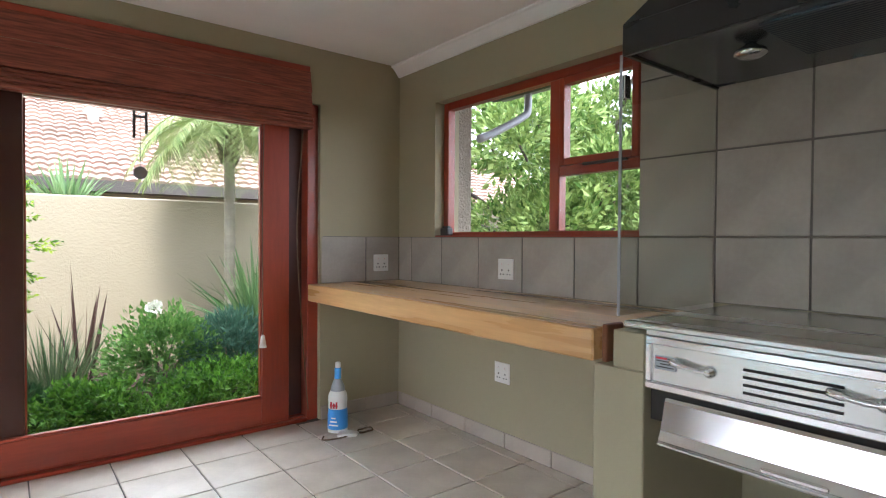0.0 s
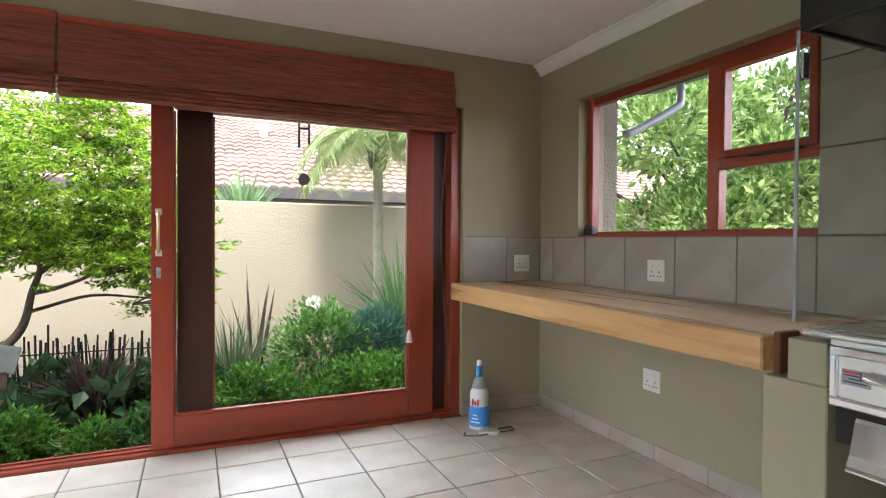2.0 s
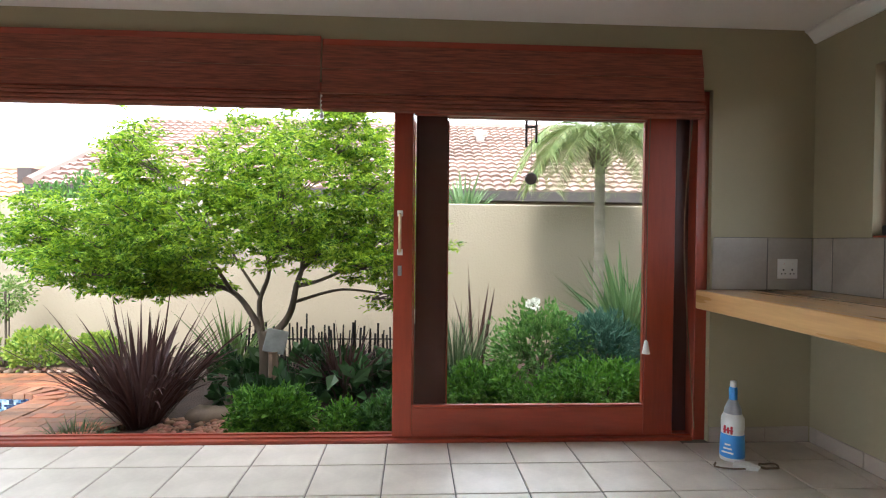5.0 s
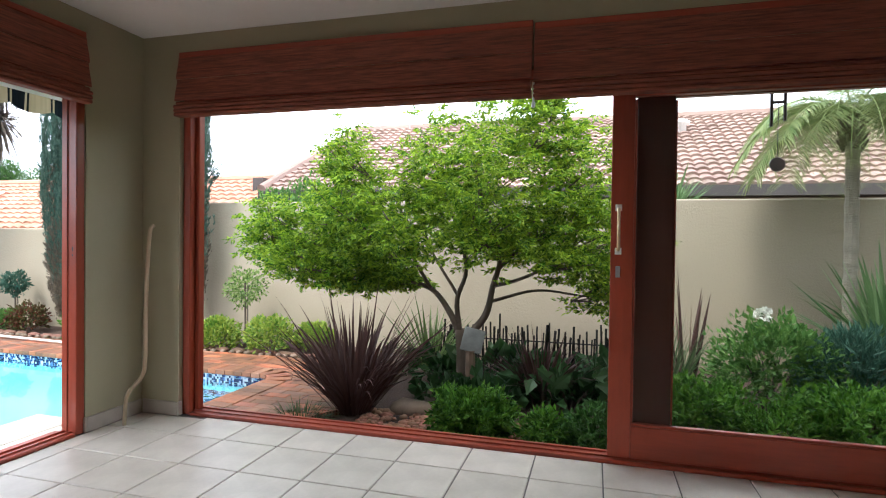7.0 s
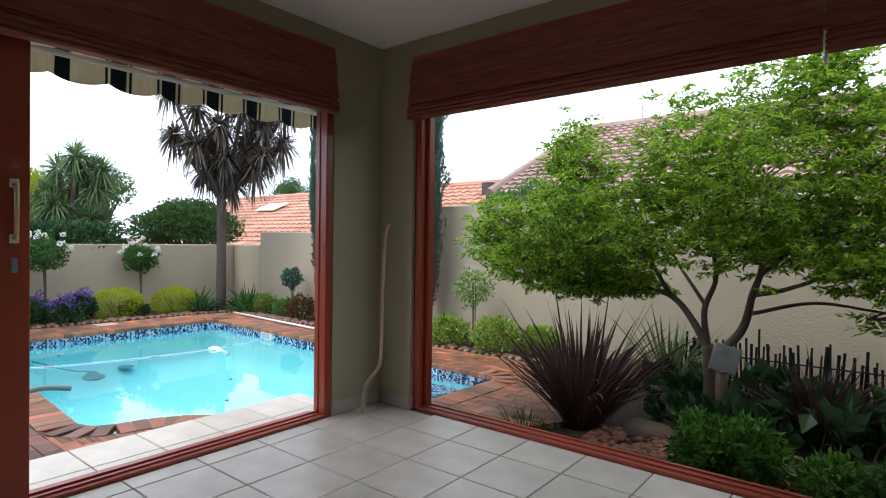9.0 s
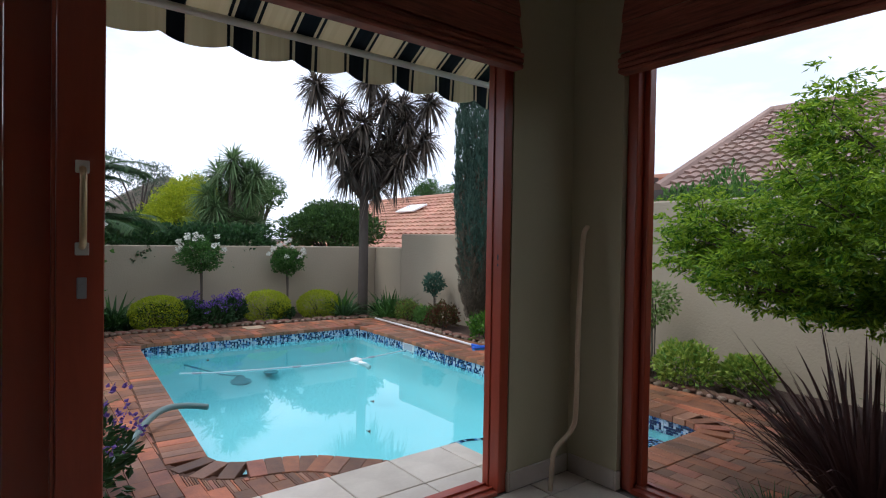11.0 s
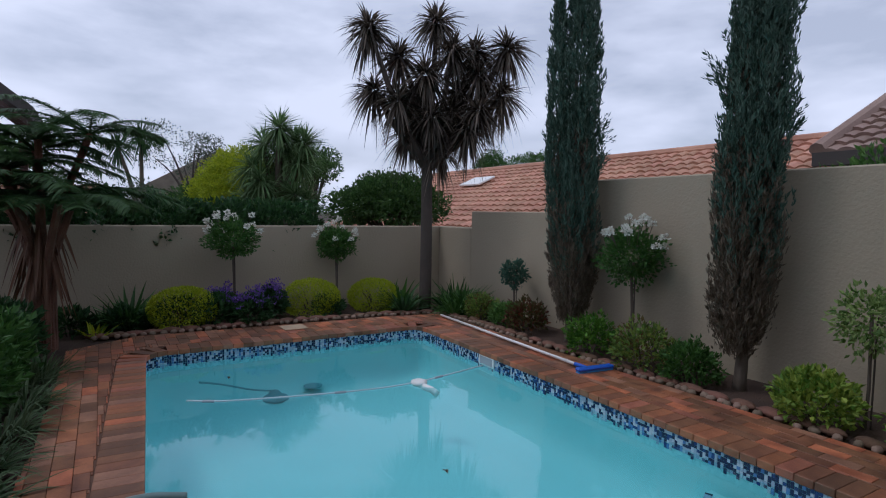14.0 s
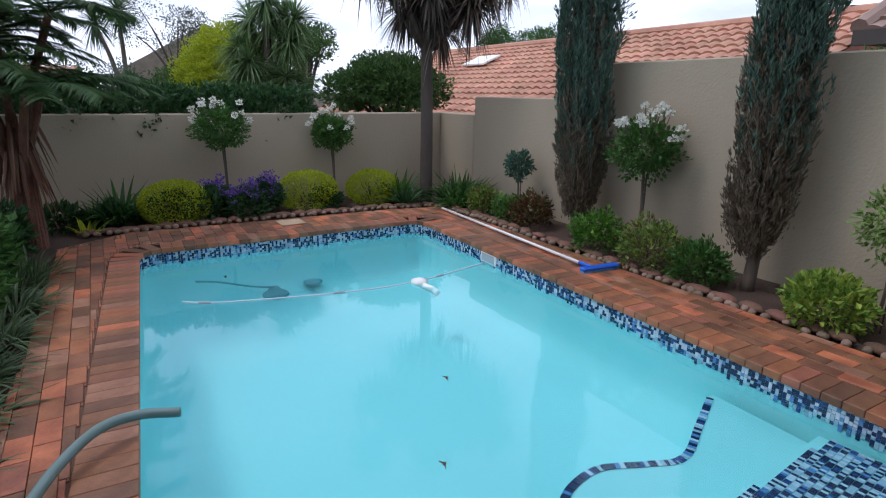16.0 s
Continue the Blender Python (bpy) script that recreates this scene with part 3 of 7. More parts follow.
# ---- garden sliding door ----
def handle_set(parent, at, axis, side):
    """A tall bow handle with a keyhole plate below; axis: the way the panel runs, side: the way it faces."""
    ax = Vector((1, 0, 0)) if axis == "x" else Vector((0, 1, 0))
    fc = Vector((0, side, 0)) if axis == "x" else Vector((side, 0, 0))
    p = Vector(at)
    bm = bmesh.new()
    pts = [p + Vector((0, 0, z)) + fc * d for z, d in ((-0.11, 0.0), (-0.105, 0.028), (-0.08, 0.036), (0.08, 0.036), (0.105, 0.028), (0.11, 0.0))]
    tube(bm, pts, 0.009, 10)
    h = part("handle", bm, M_BRASS, parent, "pale brass bow handle", smooth=True)
    bm = bmesh.new()
    for z in (-0.115, 0.115):
        a, b = p + Vector((0, 0, z - 0.018)) - ax * 0.017, p + Vector((0, 0, z + 0.018)) + ax * 0.017 + fc * 0.005
        box(bm, min(a.x, b.x), max(a.x, b.x), min(a.y, b.y), max(a.y, b.y), a.z, b.z, bevel=0.002)
    part("mounting_plate", bm, M_WHITEPL, parent)
    bm = bmesh.new()
    c = p + Vector((0, 0, -0.225))
    a, b = c - Vector((0, 0, 0.03)) - ax * 0.012, c + Vector((0, 0, 0.03)) + ax * 0.012 + fc * 0.004
    box(bm, min(a.x, b.x), max(a.x, b.x), min(a.y, b.y), max(a.y, b.y), a.z, b.z, bevel=0.002)
    tube(bm, [c + fc * 0.003, c + fc * 0.012], 0.008, 10)
    part("lock", bm, M_GREYPL, parent, "dull metal keyhole plate")


def sliding_panel(name, a0, a1, depth, z0, z1, axis, wood, woodh, pane, parent, stile=(0.115, 0.18), bottom=0.17):
    """A glazed door leaf: two stiles, two rails, a pane with beads."""
    d0, d1 = depth - 0.022, depth + 0.022

    def bx(bm, p, q, s, e, u=d0, v=d1, bevel=0.003):
        return box(bm, p, q, u, v, s, e, bevel=bevel) if axis == "x" else box(bm, u, v, p, q, s, e, bevel=bevel)
    leaf = tagged(new(name), "", "")
    leaf.parent = parent
    part("stile", bx(bmesh.new(), a0, a0 + stile[0], z0, z1), wood, leaf)
    part("stile", bx(bmesh.new(), a1 - stile[1], a1, z0, z1), wood, leaf)
    part("bottom_rail", bx(bmesh.new(), a0 + stile[0] + 0.001, a1 - stile[1] - 0.001, z0, z0 + bottom), woodh, leaf)
    part("top_rail", bx(bmesh.new(), a0 + stile[0] + 0.001, a1 - stile[1] - 0.001, z1 - 0.11, z1), woodh, leaf)
    bm = bmesh.new()
    g0, g1 = a0 + stile[0], a1 - stile[1]
    for p, q, s, e in ((g0, g1, z0 + bottom + 0.0005, z0 + bottom + 0.014), (g0, g0 + 0.012, z0 + bottom + 0.015, z1 - 0.125), (g1 - 0.012, g1, z0 + bottom + 0.015, z1 - 0.125)):
        bx(bm, p + 0.001, q - 0.001, s, e, depth - 0.016, depth + 0.016, 0.002)
    part("glazing_bead", bm, woodh, leaf)
    g = part("pane", bx(bmesh.new(), g0 + 0.003, g1 - 0.003, z0 + bottom + 0.004, z1 - 0.115, depth - 0.003, depth + 0.003, 0), pane, leaf, "slightly dusty clear glass")
    g.visible_shadow = False
    return leaf


door_g = thing("door_1", "red-stained wooden sliding door, half open to the garden", "door", kind="structure")
FY = YG + 0.085
part("jamb", boxm(GX0 - 0.0, GX0 + 0.055, FY - 0.05, FY + 0.09, 0.0, GZ, bevel=0.004), M_REDWOOD, door_g)
part("jamb", boxm(GX1 - 0.075, GX1, FY - 0.05, FY + 0.09, 0.0, GZ, bevel=0.004), M_REDWOOD, door_g)
part("stop", boxm(GX0 + 0.056, GX0 + 0.085, FY + 0.0, FY + 0.05, 0.02, GZ - 0.06, bevel=0.003), M_REDWOOD, door_g)
part("head", boxm(GX0 + 0.056, GX1 - 0.076, FY - 0.05, FY + 0.09, GZ - 0.06, GZ, bevel=0.004), M_REDWOODH, door_g)
bm = bmesh.new()
box(bm, GX0 + 0.056, GX1 - 0.076, FY - 0.055, FY + 0.10, -0.004, 0.018, bevel=0.004)
for dy in (-0.01, 0.055):
    box(bm, GX0 + 0.056, GX1 - 0.076, FY + dy - 0.006, FY + dy + 0.006, 0.0185, 0.028)
part("sill_track", bm, M_REDWOODH, door_g, "worn dark red sill with sliding tracks")
leaf_g = sliding_panel("sliding_leaf", -0.475, 1.235, FY - 0.008, 0.03, GZ - 0.062, "x", M_REDWOOD, M_REDWOODH, M_DUSTY, door_g)
handle_set(leaf_g, (-0.437, FY - 0.0305, 1.245), "x", -1)
# fixed leaf: stiles in a much darker brown than its red rails
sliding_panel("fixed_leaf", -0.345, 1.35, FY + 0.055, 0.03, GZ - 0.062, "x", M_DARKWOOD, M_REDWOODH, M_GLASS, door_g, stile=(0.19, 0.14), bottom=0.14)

# ---- pool sliding door ----
door_p = thing("door_2", "red-stained wooden sliding door standing open to the pool", "door", kind="structure")
FX = XP - 0.055
part("jamb", boxm(FX - 0.062, FX + 0.05, PY1 - 0.055, PY1, 0.0, GZ, bevel=0.004), M_REDWOOD, door_p)
part("jamb", boxm(FX - 0.062, FX + 0.05, PY0, PY0 + 0.06, 0.0, GZ, bevel=0.004), M_REDWOOD, door_p)
part("stop", boxm(FX - 0.03, FX - 0.012, PY1 - 0.062, PY1 - 0.0555, 0.02, GZ - 0.06, bevel=0.002), M_REDWOOD, door_p)
part("strike_slot", boxm(FX + 0.018, FX + 0.026, PY1 - 0.0565, PY1 - 0.0552, 1.085, 1.11), M_DARKPL, door_p)
part("strike_slot", boxm(FX + 0.018, FX + 0.026, PY1 - 0.0565, PY1 - 0.0552, 1.055, 1.067), M_DARKPL, door_p)
part("head", boxm(FX - 0.062, FX + 0.05, PY0 + 0.061, PY1 - 0.061, GZ - 0.06, GZ, bevel=0.004), M_REDWOODH, door_p)
bm = bmesh.new()
box(bm, FX - 0.10, FX + 0.055, PY0 + 0.061, PY1 - 0.061, -0.004, 0.018, bevel=0.004)
for dx in (0.018, -0.035):
    box(bm, FX + dx - 0.006, FX + dx + 0.006, PY0 + 0.061, PY1 - 0.061, 0.0185, 0.028)
part("sill_track", bm, M_REDWOODH, door_p, "worn dark red sill with sliding tracks")
leaf_p = sliding_panel("sliding_leaf", -0.35, 1.39, FX + 0.018, 0.03, GZ - 0.062, "y", M_REDWOOD, M_REDWOODH, M_GLASS, door_p, stile=(0.115, 0.115))
handle_set(leaf_p, (FX + 0.0405, 1.335, 1.245), "y", 1)
sliding_panel("fixed_leaf", -0.69, 1.27, FX - 0.035, 0.03, GZ - 0.062, "y", M_REDWOOD, M_REDWOODH, M_GLASS, door_p, stile=(0.115, 0.11))

# ---- window over the counter ----
win = thing("window_1", "red-stained wooden casement window, panes facing trees", "window", kind="structure")
X0, X1 = XR + 0.075, XR + 0.135


def wbar(name, y0, y1, z0, z1, parent=None, x0=None, x1=None):
    horizontal = (y1 - y0) > (z1 - z0)
    return part(name, boxm(x0 or X0, x1 or X1, y0, y1, z0, z1, bevel=0.004), M_REDWOODH if horizontal else M_REDWOOD, parent or win)


WM = 2.028
wbar("window_frame", WY0, WY0 + 0.05, WZ0, WZ1)
wbar("window_frame", WY1 - 0.05, WY1, WZ0, WZ1)
wbar("window_frame", WY0 + 0.051, WY1 - 0.051, WZ1 - 0.05, WZ1)
wbar("window_frame", WY0 + 0.051, WY1 - 0.051, WZ0, WZ0 + 0.035)
wbar("mullion", WM - 0.035, WM + 0.035, WZ0 + 0.036, WZ1 - 0.051)
wbar("transom", WY0 + 0.051, WM - 0.036, 1.575, 1.625)
# top-hung sash in the upper right light
for y0, y1, z0, z1 in ((WY0 + 0.053, WY0 + 0.09, 1.627, WZ1 - 0.053), (WM - 0.073, WM - 0.038, 1.627, WZ1 - 0.053), (WY0 + 0.091, WM - 0.074, 1.627, 1.665), (WY0 + 0.091, WM - 0.074, WZ1 - 0.09, WZ1 - 0.053)):
    wbar("sash", y0, y1, z0, z1, None, X0 - 0.012, X1 - 0.012)
for y0, y1, z0, z1 in ((WM + 0.036, WY1 - 0.051, WZ0 + 0.036, WZ1 - 0.051), (WY0 + 0.091, WM - 0.074, 1.666, WZ1 - 0.091), (WY0 + 0.051, WM - 0.036, WZ0 + 0.036, 1.574)):
    g = part("pane", boxm(X0 + 0.02, X0 + 0.025, y0, y1, z0, z1), M_GLASS, win)
    g.visible_shadow = False
part("peg_stay", boxm(X0 - 0.03, X0 - 0.012, 1.56, 1.82, 1.612, 1.626, bevel=0.003), M_DARKPL, win, "dark metal window stay")
part("window_sill", boxm(XR + 0.002, X0 - 0.001, WY0, WY1, WZ0, WZ0 + 0.012, bevel=0.003), M_REDWOODH, win)
bm = bmesh.new()
box(bm, XR + 0.02, XR + 0.07, WY1 - 0.115, WY1 - 0.03, WZ0 + 0.0125, WZ0 + 0.065, bevel=0.008)
box(bm, XR + 0.03, XR + 0.06, WY1 - 0.10, WY1 - 0.045, WZ0 + 0.065, WZ0 + 0.075, bevel=0.003)
tagged(obj("alarm_sensor", bm, M_DARKPL), "small black sensor box on the window sill", "sensor")


# ---- roman blinds ----
def roman_blind(name, a0, a1, face, top, bottom, axis, side, label):
    """A woven blind drawn up: a flat upper fall with soft tucks and a stack of folds at its foot."""
    t = thing(name, label, "blind", "roman blinds")

    def bx(bm, u0, u1, z0, z1, bevel=0.004):
        lo, hi = sorted((face + side * u0, face + side * u1))
        return box(bm, a0, a1, lo, hi, z0, z1, bevel) if axis == "x" else box(bm, lo, hi, a0, a1, z0, z1, bevel)
    part("headrail", bx(bmesh.new(), 0.001, 0.03, top - 0.03, top + 0.005), M_REDWOODH, t)
    h = (top - 0.03 - bottom - 0.10) / 2
    z = top - 0.031
    for k in range(2):
        bm = bmesh.new()
        n = 7
        prev = None
        for i in range(n + 1):
            s = i / n
            zz = z - h * s
            bow = 0.030 + 0.022 * math.sin(s * math.pi * 0.5) ** 2 + 0.014 * k
            ring = []
            for off in (bow, bow - 0.006):
                for aa in (a0, a1):
                    p = (aa, face + side * off, zz) if axis == "x" else (face + side * off, aa, zz)
                    ring.append(bm.verts.new(p))
            if prev:
                for i0, i1 in ((0, 1), (1, 3), (3, 2), (2, 0)):
                    bm.faces.new((prev[i0], prev[i1], ring[i1], ring[i0]))
            else:
                bm.faces.new((ring[0], ring[1], ring[3], ring[2]))
            prev = ring
        bm.faces.new((prev[0], prev[2], prev[3], prev[1]))
        part("fall", bm, M_BLIND, t)
        z -= h + 0.0005
    for k in range(4):
        zz = bottom + 0.024 * (3 - k)
        part("fold", bx(bmesh.new(), 0.012, 0.062 + 0.006 * ((k * 3) % 4) + 0.004 * k, zz + 0.001, zz + 0.0235, 0.007), M_BLIND, t)
    return t


roman_blind("roman_blind", -0.885, 1.345, YG, 2.345, 1.935, "x", -1, "reddish-brown woven cane roman blind, raised above the garden door")
roman_blind("roman_blind", -3.165, -0.895, YG, 2.36, 1.945, "x", -1, "reddish-brown woven cane roman blind, raised above the garden door")
roman_blind("roman_blind", 0.78, 2.99, XP, 2.36, 1.945, "y", 1, "dark brown woven cane roman blind, raised above the pool door")
roman_blind("roman_blind", -0.9, 0.77, XP, 2.36, 1.945, "y", 1, "dark brown woven cane roman blind, raised above the pool door")
t = thing("blind_cord", "thin dark pull cords with a white tassel", "cord")
bm = bmesh.new()
tube(bm, [(1.035, YG - 0.03, 1.94), (1.03, YG - 0.02, 1.4), (1.032, YG - 0.02, 0.62)], 0.003, 5)
part("cord", bm, M_CORD, t)
bm = bmesh.new()
tube(bm, curve_pts([(1.30, YG - 0.01, 1.94), (1.27, YG + 0.01, 1.3), (1.30, YG + 0.01, 0.7), (1.35, YG + 0.01, 0.08)], 6), 0.004, 5)
part("loop", bm, M_CORD, t)
bm = bmesh.new()
lathe(bm, [(0.004, 0.08), (0.012, 0.07), (0.02, 0.02), (0.024, 0.0)][::-1], 10, (1.032, YG - 0.02, 0.54))
part("tassel", bm, M_WHITEPL, t, smooth=True)
bm = bmesh.new()
tube(bm, [(-0.885, YG - 0.062, 2.02), (-0.883, YG - 0.064, 1.90)], 0.006, 6)
lathe(bm, [(0.005, 0.0), (0.010, 0.005), (0.011, 0.025), (0.005, 0.035)], 8, (-0.883, YG - 0.064, 1.885))
tagged(obj("cord_pull", bm, M_WHITEPL), "small white cord pull hanging between the blinds", "cord")

# ---- counter ----
cnt = thing("counter", "honey-coloured oiled wood breakfast counter fixed to the wall", "counter")
CX0, CY0, CY1, CZ0, CZ1 = 1.338, 1.175, YG - 0.003, 0.81, 0.922
edges = [CX0, 1.405, 1.53, 1.66, 1.80, 1.93, XR - 0.012]
for a, b in zip(edges, edges[1:]):
    part("plank", boxm(a + 0.0004, b - 0.0004, CY0, CY1, CZ0, CZ1, bevel=0.006 if a == CX0 else 0.0012), M_PLANK, cnt)
part("end_cap", boxm(CX0 + 0.05, CX0 + 0.15, CY0 - 0.022, CY0 - 0.001, CZ0 - 0.01, CZ1 + 0.012, bevel=0.004), M_ENDGRAIN, cnt, "dark red end strip")

# ---- braai: pillars, hearth, stainless barbecue ----
bm = bmesh.new()
box(bm, 1.345, XR - 0.001, 0.985, 1.1745, -0.004, 0.805, bevel=0.004)
box(bm, 1.345, XR - 0.001, 0.985, 1.10, 0.8055, 0.93, bevel=0.004)
tagged(obj("masonry_pillar", bm, M_WALL), "painted masonry pier beside the barbecue", "pillar", "barbecue piers")
tagged(obj("masonry_pillar", boxm(1.345, XR - 0.001, -0.62, -0.44, -0.004, 0.93, bevel=0.004), M_WALL), "painted masonry pier beside the barbecue", "pillar", "barbecue piers")
bbq = thing("built_in_barbecue", "stainless steel built-in barbecue with flat lid and drop-down tray", "barbecue")
BY0, BY1 = -0.44, 1.045
part("lid", boxm(1.318, XR - 0.016, BY0, BY1, 0.948, 0.968, bevel=0.005), M_STEEL, bbq, "flat brushed steel lid")
bm = bmesh.new()
box(bm, 1.335, 1.350, BY0, 0.972, 0.932, 0.947)
part("lid_lip", bm, M_STEEL, bbq)
fas = part("fascia", boxm(1.340, 1.362, BY0, 0.972, 0.765, 0.9315, bevel=0.003), M_STEEL, bbq, "brushed steel front panel")
part("upper_trim", boxm(1.328, 1.3395, BY0, 0.972, 0.905, 0.93, bevel=0.003), M_CHROME, fas)
part("lower_trim", boxm(1.326, 1.3395, BY0, 0.972, 0.767, 0.79, bevel=0.004), M_CHROME, fas)
part("side_trim", boxm(1.328, 1.3395, 0.955, 0.971, 0.7905, 0.9045, bevel=0.002), M_CHROME, fas)
for k in range(4):
    part("vent_slot", boxm(1.3372, 1.3392, 0.455, 0.685, 0.808 + 0.021 * k, 0.815 + 0.021 * k), M_SOOT, fas)
part("nameplate", boxm(1.337, 1.3392, 0.875, 0.945, 0.83, 0.872, bevel=0.001), M_GREYPL, fas, "small printed metal nameplate")
bm = bmesh.new()
for k in range(4):
    box(bm, 1.3358, 1.3369, 0.882, 0.938 - 0.012 * (k % 2), 0.837 + 0.009 * k, 0.8405 + 0.009 * k)
part("nameplate_print", bm, M_DARKPL, fas)
bm = bmesh.new()
box(bm, 1.3356, 1.3369, 0.905, 0.94, 0.862, 0.868)
part("nameplate_mark", bm, M_REDPR, fas)
for y in (0.775, 0.375):
    bm = bmesh.new()
    lathe(bm, [(0.017, 0.0), (0.017, 0.006), (0.011, 0.009), (0.009, 0.02), (0.0065, 0.022)], 16)
    bmesh.ops.transform(bm, matrix=pose(1.339, y, 0.85, 0, -90, 0), verts=bm.verts)
    k = part("handle_boss", bm, M_CHROME, fas, smooth=True)
    bm = bmesh.new()
    tube(bm, curve_pts([(1.325, y, 0.85), (1.316, y + 0.03, 0.851), (1.318, y + 0.07, 0.856), (1.324, y + 0.11, 0.861)], 4), [0.006] * 4 + [0.008] * 5 + [0.011] * 4, 10)
    part("lever", bm, M_CHROME, fas, "bent steel lever handle", smooth=True)
# drop-down tray hanging proud below
bm = bmesh.new()
pr = [(1.335, 0.748), (1.328, 0.738), (1.306, 0.655), (1.292, 0.628), (1.315, 0.622), (1.322, 0.64), (1.345, 0.70), (1.355, 0.748)]
ra = [bm.verts.new((x, 0.905, z)) for x, z in pr]
rb = [bm.verts.new((x, BY0 + 0.05, z)) for x, z in pr]
for i in range(len(pr)):
    j = (i + 1) % len(pr)
    bm.faces.new((ra[i], rb[i], rb[j], ra[j]))
bm.faces.new(ra)
bm.faces.new(rb[::-1])
tray = part("tray", bm, M_CHROME, bbq, "polished steel tray front")
part("tray_rim", boxm(1.284, 1.302, BY0 + 0.05, 0.907, 0.612, 0.6275, bevel=0.005), M_STEEL, tray)
bm = bmesh.new()
box(bm, 1.284, 1.294, 0.47, 0.62, 0.628, 0.642, bevel=0.004)
part("catch", bm, M_CHROME, tray)
part("fire_box", boxm(1.37, XR - 0.02, BY0 + 0.005, 0.975, 0.66, 0.945), M_SOOT, bbq, "sooty steel fire box")
bm = bmesh.new()
lathe(bm, [(0.10, 0.0), (0.13, 0.02), (0.145, 0.12), (0.15, 0.25), (0.155, 0.262), (0.15, 0.27), (0.14, 0.262)], 28, (1.62, 0.62, -0.001))
pot = tagged(obj("potjie_pot", bm, M_BLACK, smooth=True), "black iron pot standing in the hearth", "pot")

# extractor hood
hood = thing("extractor_hood", "large dark metal extractor hood above the barbecue", "hood")
HY0, HY1, HX0 = -0.50, 1.118, 1.405
part("front_lip", boxm(HX0, HX0 + 0.02, HY0, HY1, 1.845, 1.95, bevel=0.003), M_BLACK, hood)
part("side_lip", boxm(HX0 + 0.0205, XR - 0.002, HY1 - 0.02, HY1, 1.845, 1.95, bevel=0.003), M_BLACK, hood)
part("side_lip", boxm(HX0 + 0.0205, XR - 0.002, HY0, HY0 + 0.02, 1.845, 1.95, bevel=0.003), M_BLACK, hood)
part("underside", boxm(HX0 + 0.0205, XR - 0.002, HY0 + 0.0205, HY1 - 0.0205, 1.852, 1.862), M_HOOD, hood, "smoke-grey reflective underside")
bm = bmesh.new()
for k in range(22):
    x = HX0 + 0.08 + k * 0.018
    box(bm, x, x + 0.009, HY0 + 0.1, 0.72, 1.846, 1.8515)
part("filter_slats", bm, M_HOOD, hood)
bm = bmesh.new()
lathe(bm, [(0.016, 0.0), (0.022, -0.008), (0.045, -0.02), (0.05, -0.035), (0.03, -0.045)], 16, (1.63, 0.80, 1.8515))
part("lamp", bm, M_CHROME, hood, "small steel lamp under the hood", smooth=True)
bm = bmesh.new()
va = [(HX0 + 0.002, HY0 + 0.002), (XR - 0.002, HY0 + 0.002), (XR - 0.002, HY1 - 0.002), (HX0 + 0.002, HY1 - 0.002)]
vb = [(1.62, 0.05), (XR - 0.002, 0.05), (XR - 0.002, 0.62), (1.62, 0.62)]
ra = [bm.verts.new((x, y, 1.9505)) for x, y in va]
rb = [bm.verts.new((x, y, ZC - 0.08)) for x, y in vb]
for i in range(4):
    j = (i + 1) % 4
    bm.faces.new((ra[i], ra[j], rb[j], rb[i]))
bm.faces.new(ra[::-1])
bm.faces.new(rb)
part("canopy", bm, M_BLACK, hood, "black tapering canopy")
gp = thing("glass_side_panel", "frameless clear glass splash panel beside the barbecue", "glass panel")
g = part("pane", boxm(1.395, XR - 0.014, 1.108, 1.116, 0.969, 1.844, bevel=0.001), glass_mat("splash_glass", (0.90, 0.92, 0.90), 1.0), gp)
g.visible_shadow = False
bm = bmesh.new()
box(bm, 1.397, 1.43, 1.1165, 1.124, 1.70, 1.78, bevel=0.002)
box(bm, 1.397, 1.43, 1.10, 1.1075, 1.70, 1.78, bevel=0.002)
for z in (1.72, 1.76):
    tube(bm, [(1.413, 1.1245, z), (1.413, 1.128, z)], 0.005, 8)
part("clamp", bm, M_CHROME, gp, "steel glass clamp")
part("edge_trim", boxm(1.391, 1.3945, 1.107, 1.117, 0.969, 1.844), M_GREYPL, gp)


# ---- sockets, bottle, pole ----
def socket(at, rz, double, label):
    t = thing("wall_socket", label, "socket", "white wall sockets", at=at, rz=rz)
    part("plate", boxm(-0.062, 0.062, -0.009, -0.0005, -0.06, 0.06, bevel=0.003), M_WHITEPL, t)
    for cx in (-0.027, 0.027):
        for dx, dz, r in ((0, -0.006, 0.0055), (-0.011, -0.03, 0.0045), (0.011, -0.03, 0.0045)):
            part("pin_hole", tube(bmesh.new(), [(cx + dx, -0.0095, dz), (cx + dx, -0.006, dz)], r, 8), M_DARKPL, t)
        part("rocker_switch", boxm(cx - 0.009, cx + 0.009, -0.013, -0.0092, 0.012, 0.036, bevel=0.002), M_WHITEPL, t)
        part("red_mark", boxm(cx - 0.003, cx + 0.003, -0.0136, -0.0128, 0.029, 0.031), M_REDPR, t)


socket((XR - 0.009, 2.308, 1.052), -90, True, "white double wall socket above the counter")
socket((XR - 0.0005, 2.339, 0.439), -90, True, "white double wall socket low under the counter")
socket((1.90, YG - 0.009, 1.052), 0, True, "white double wall socket beside the garden door")

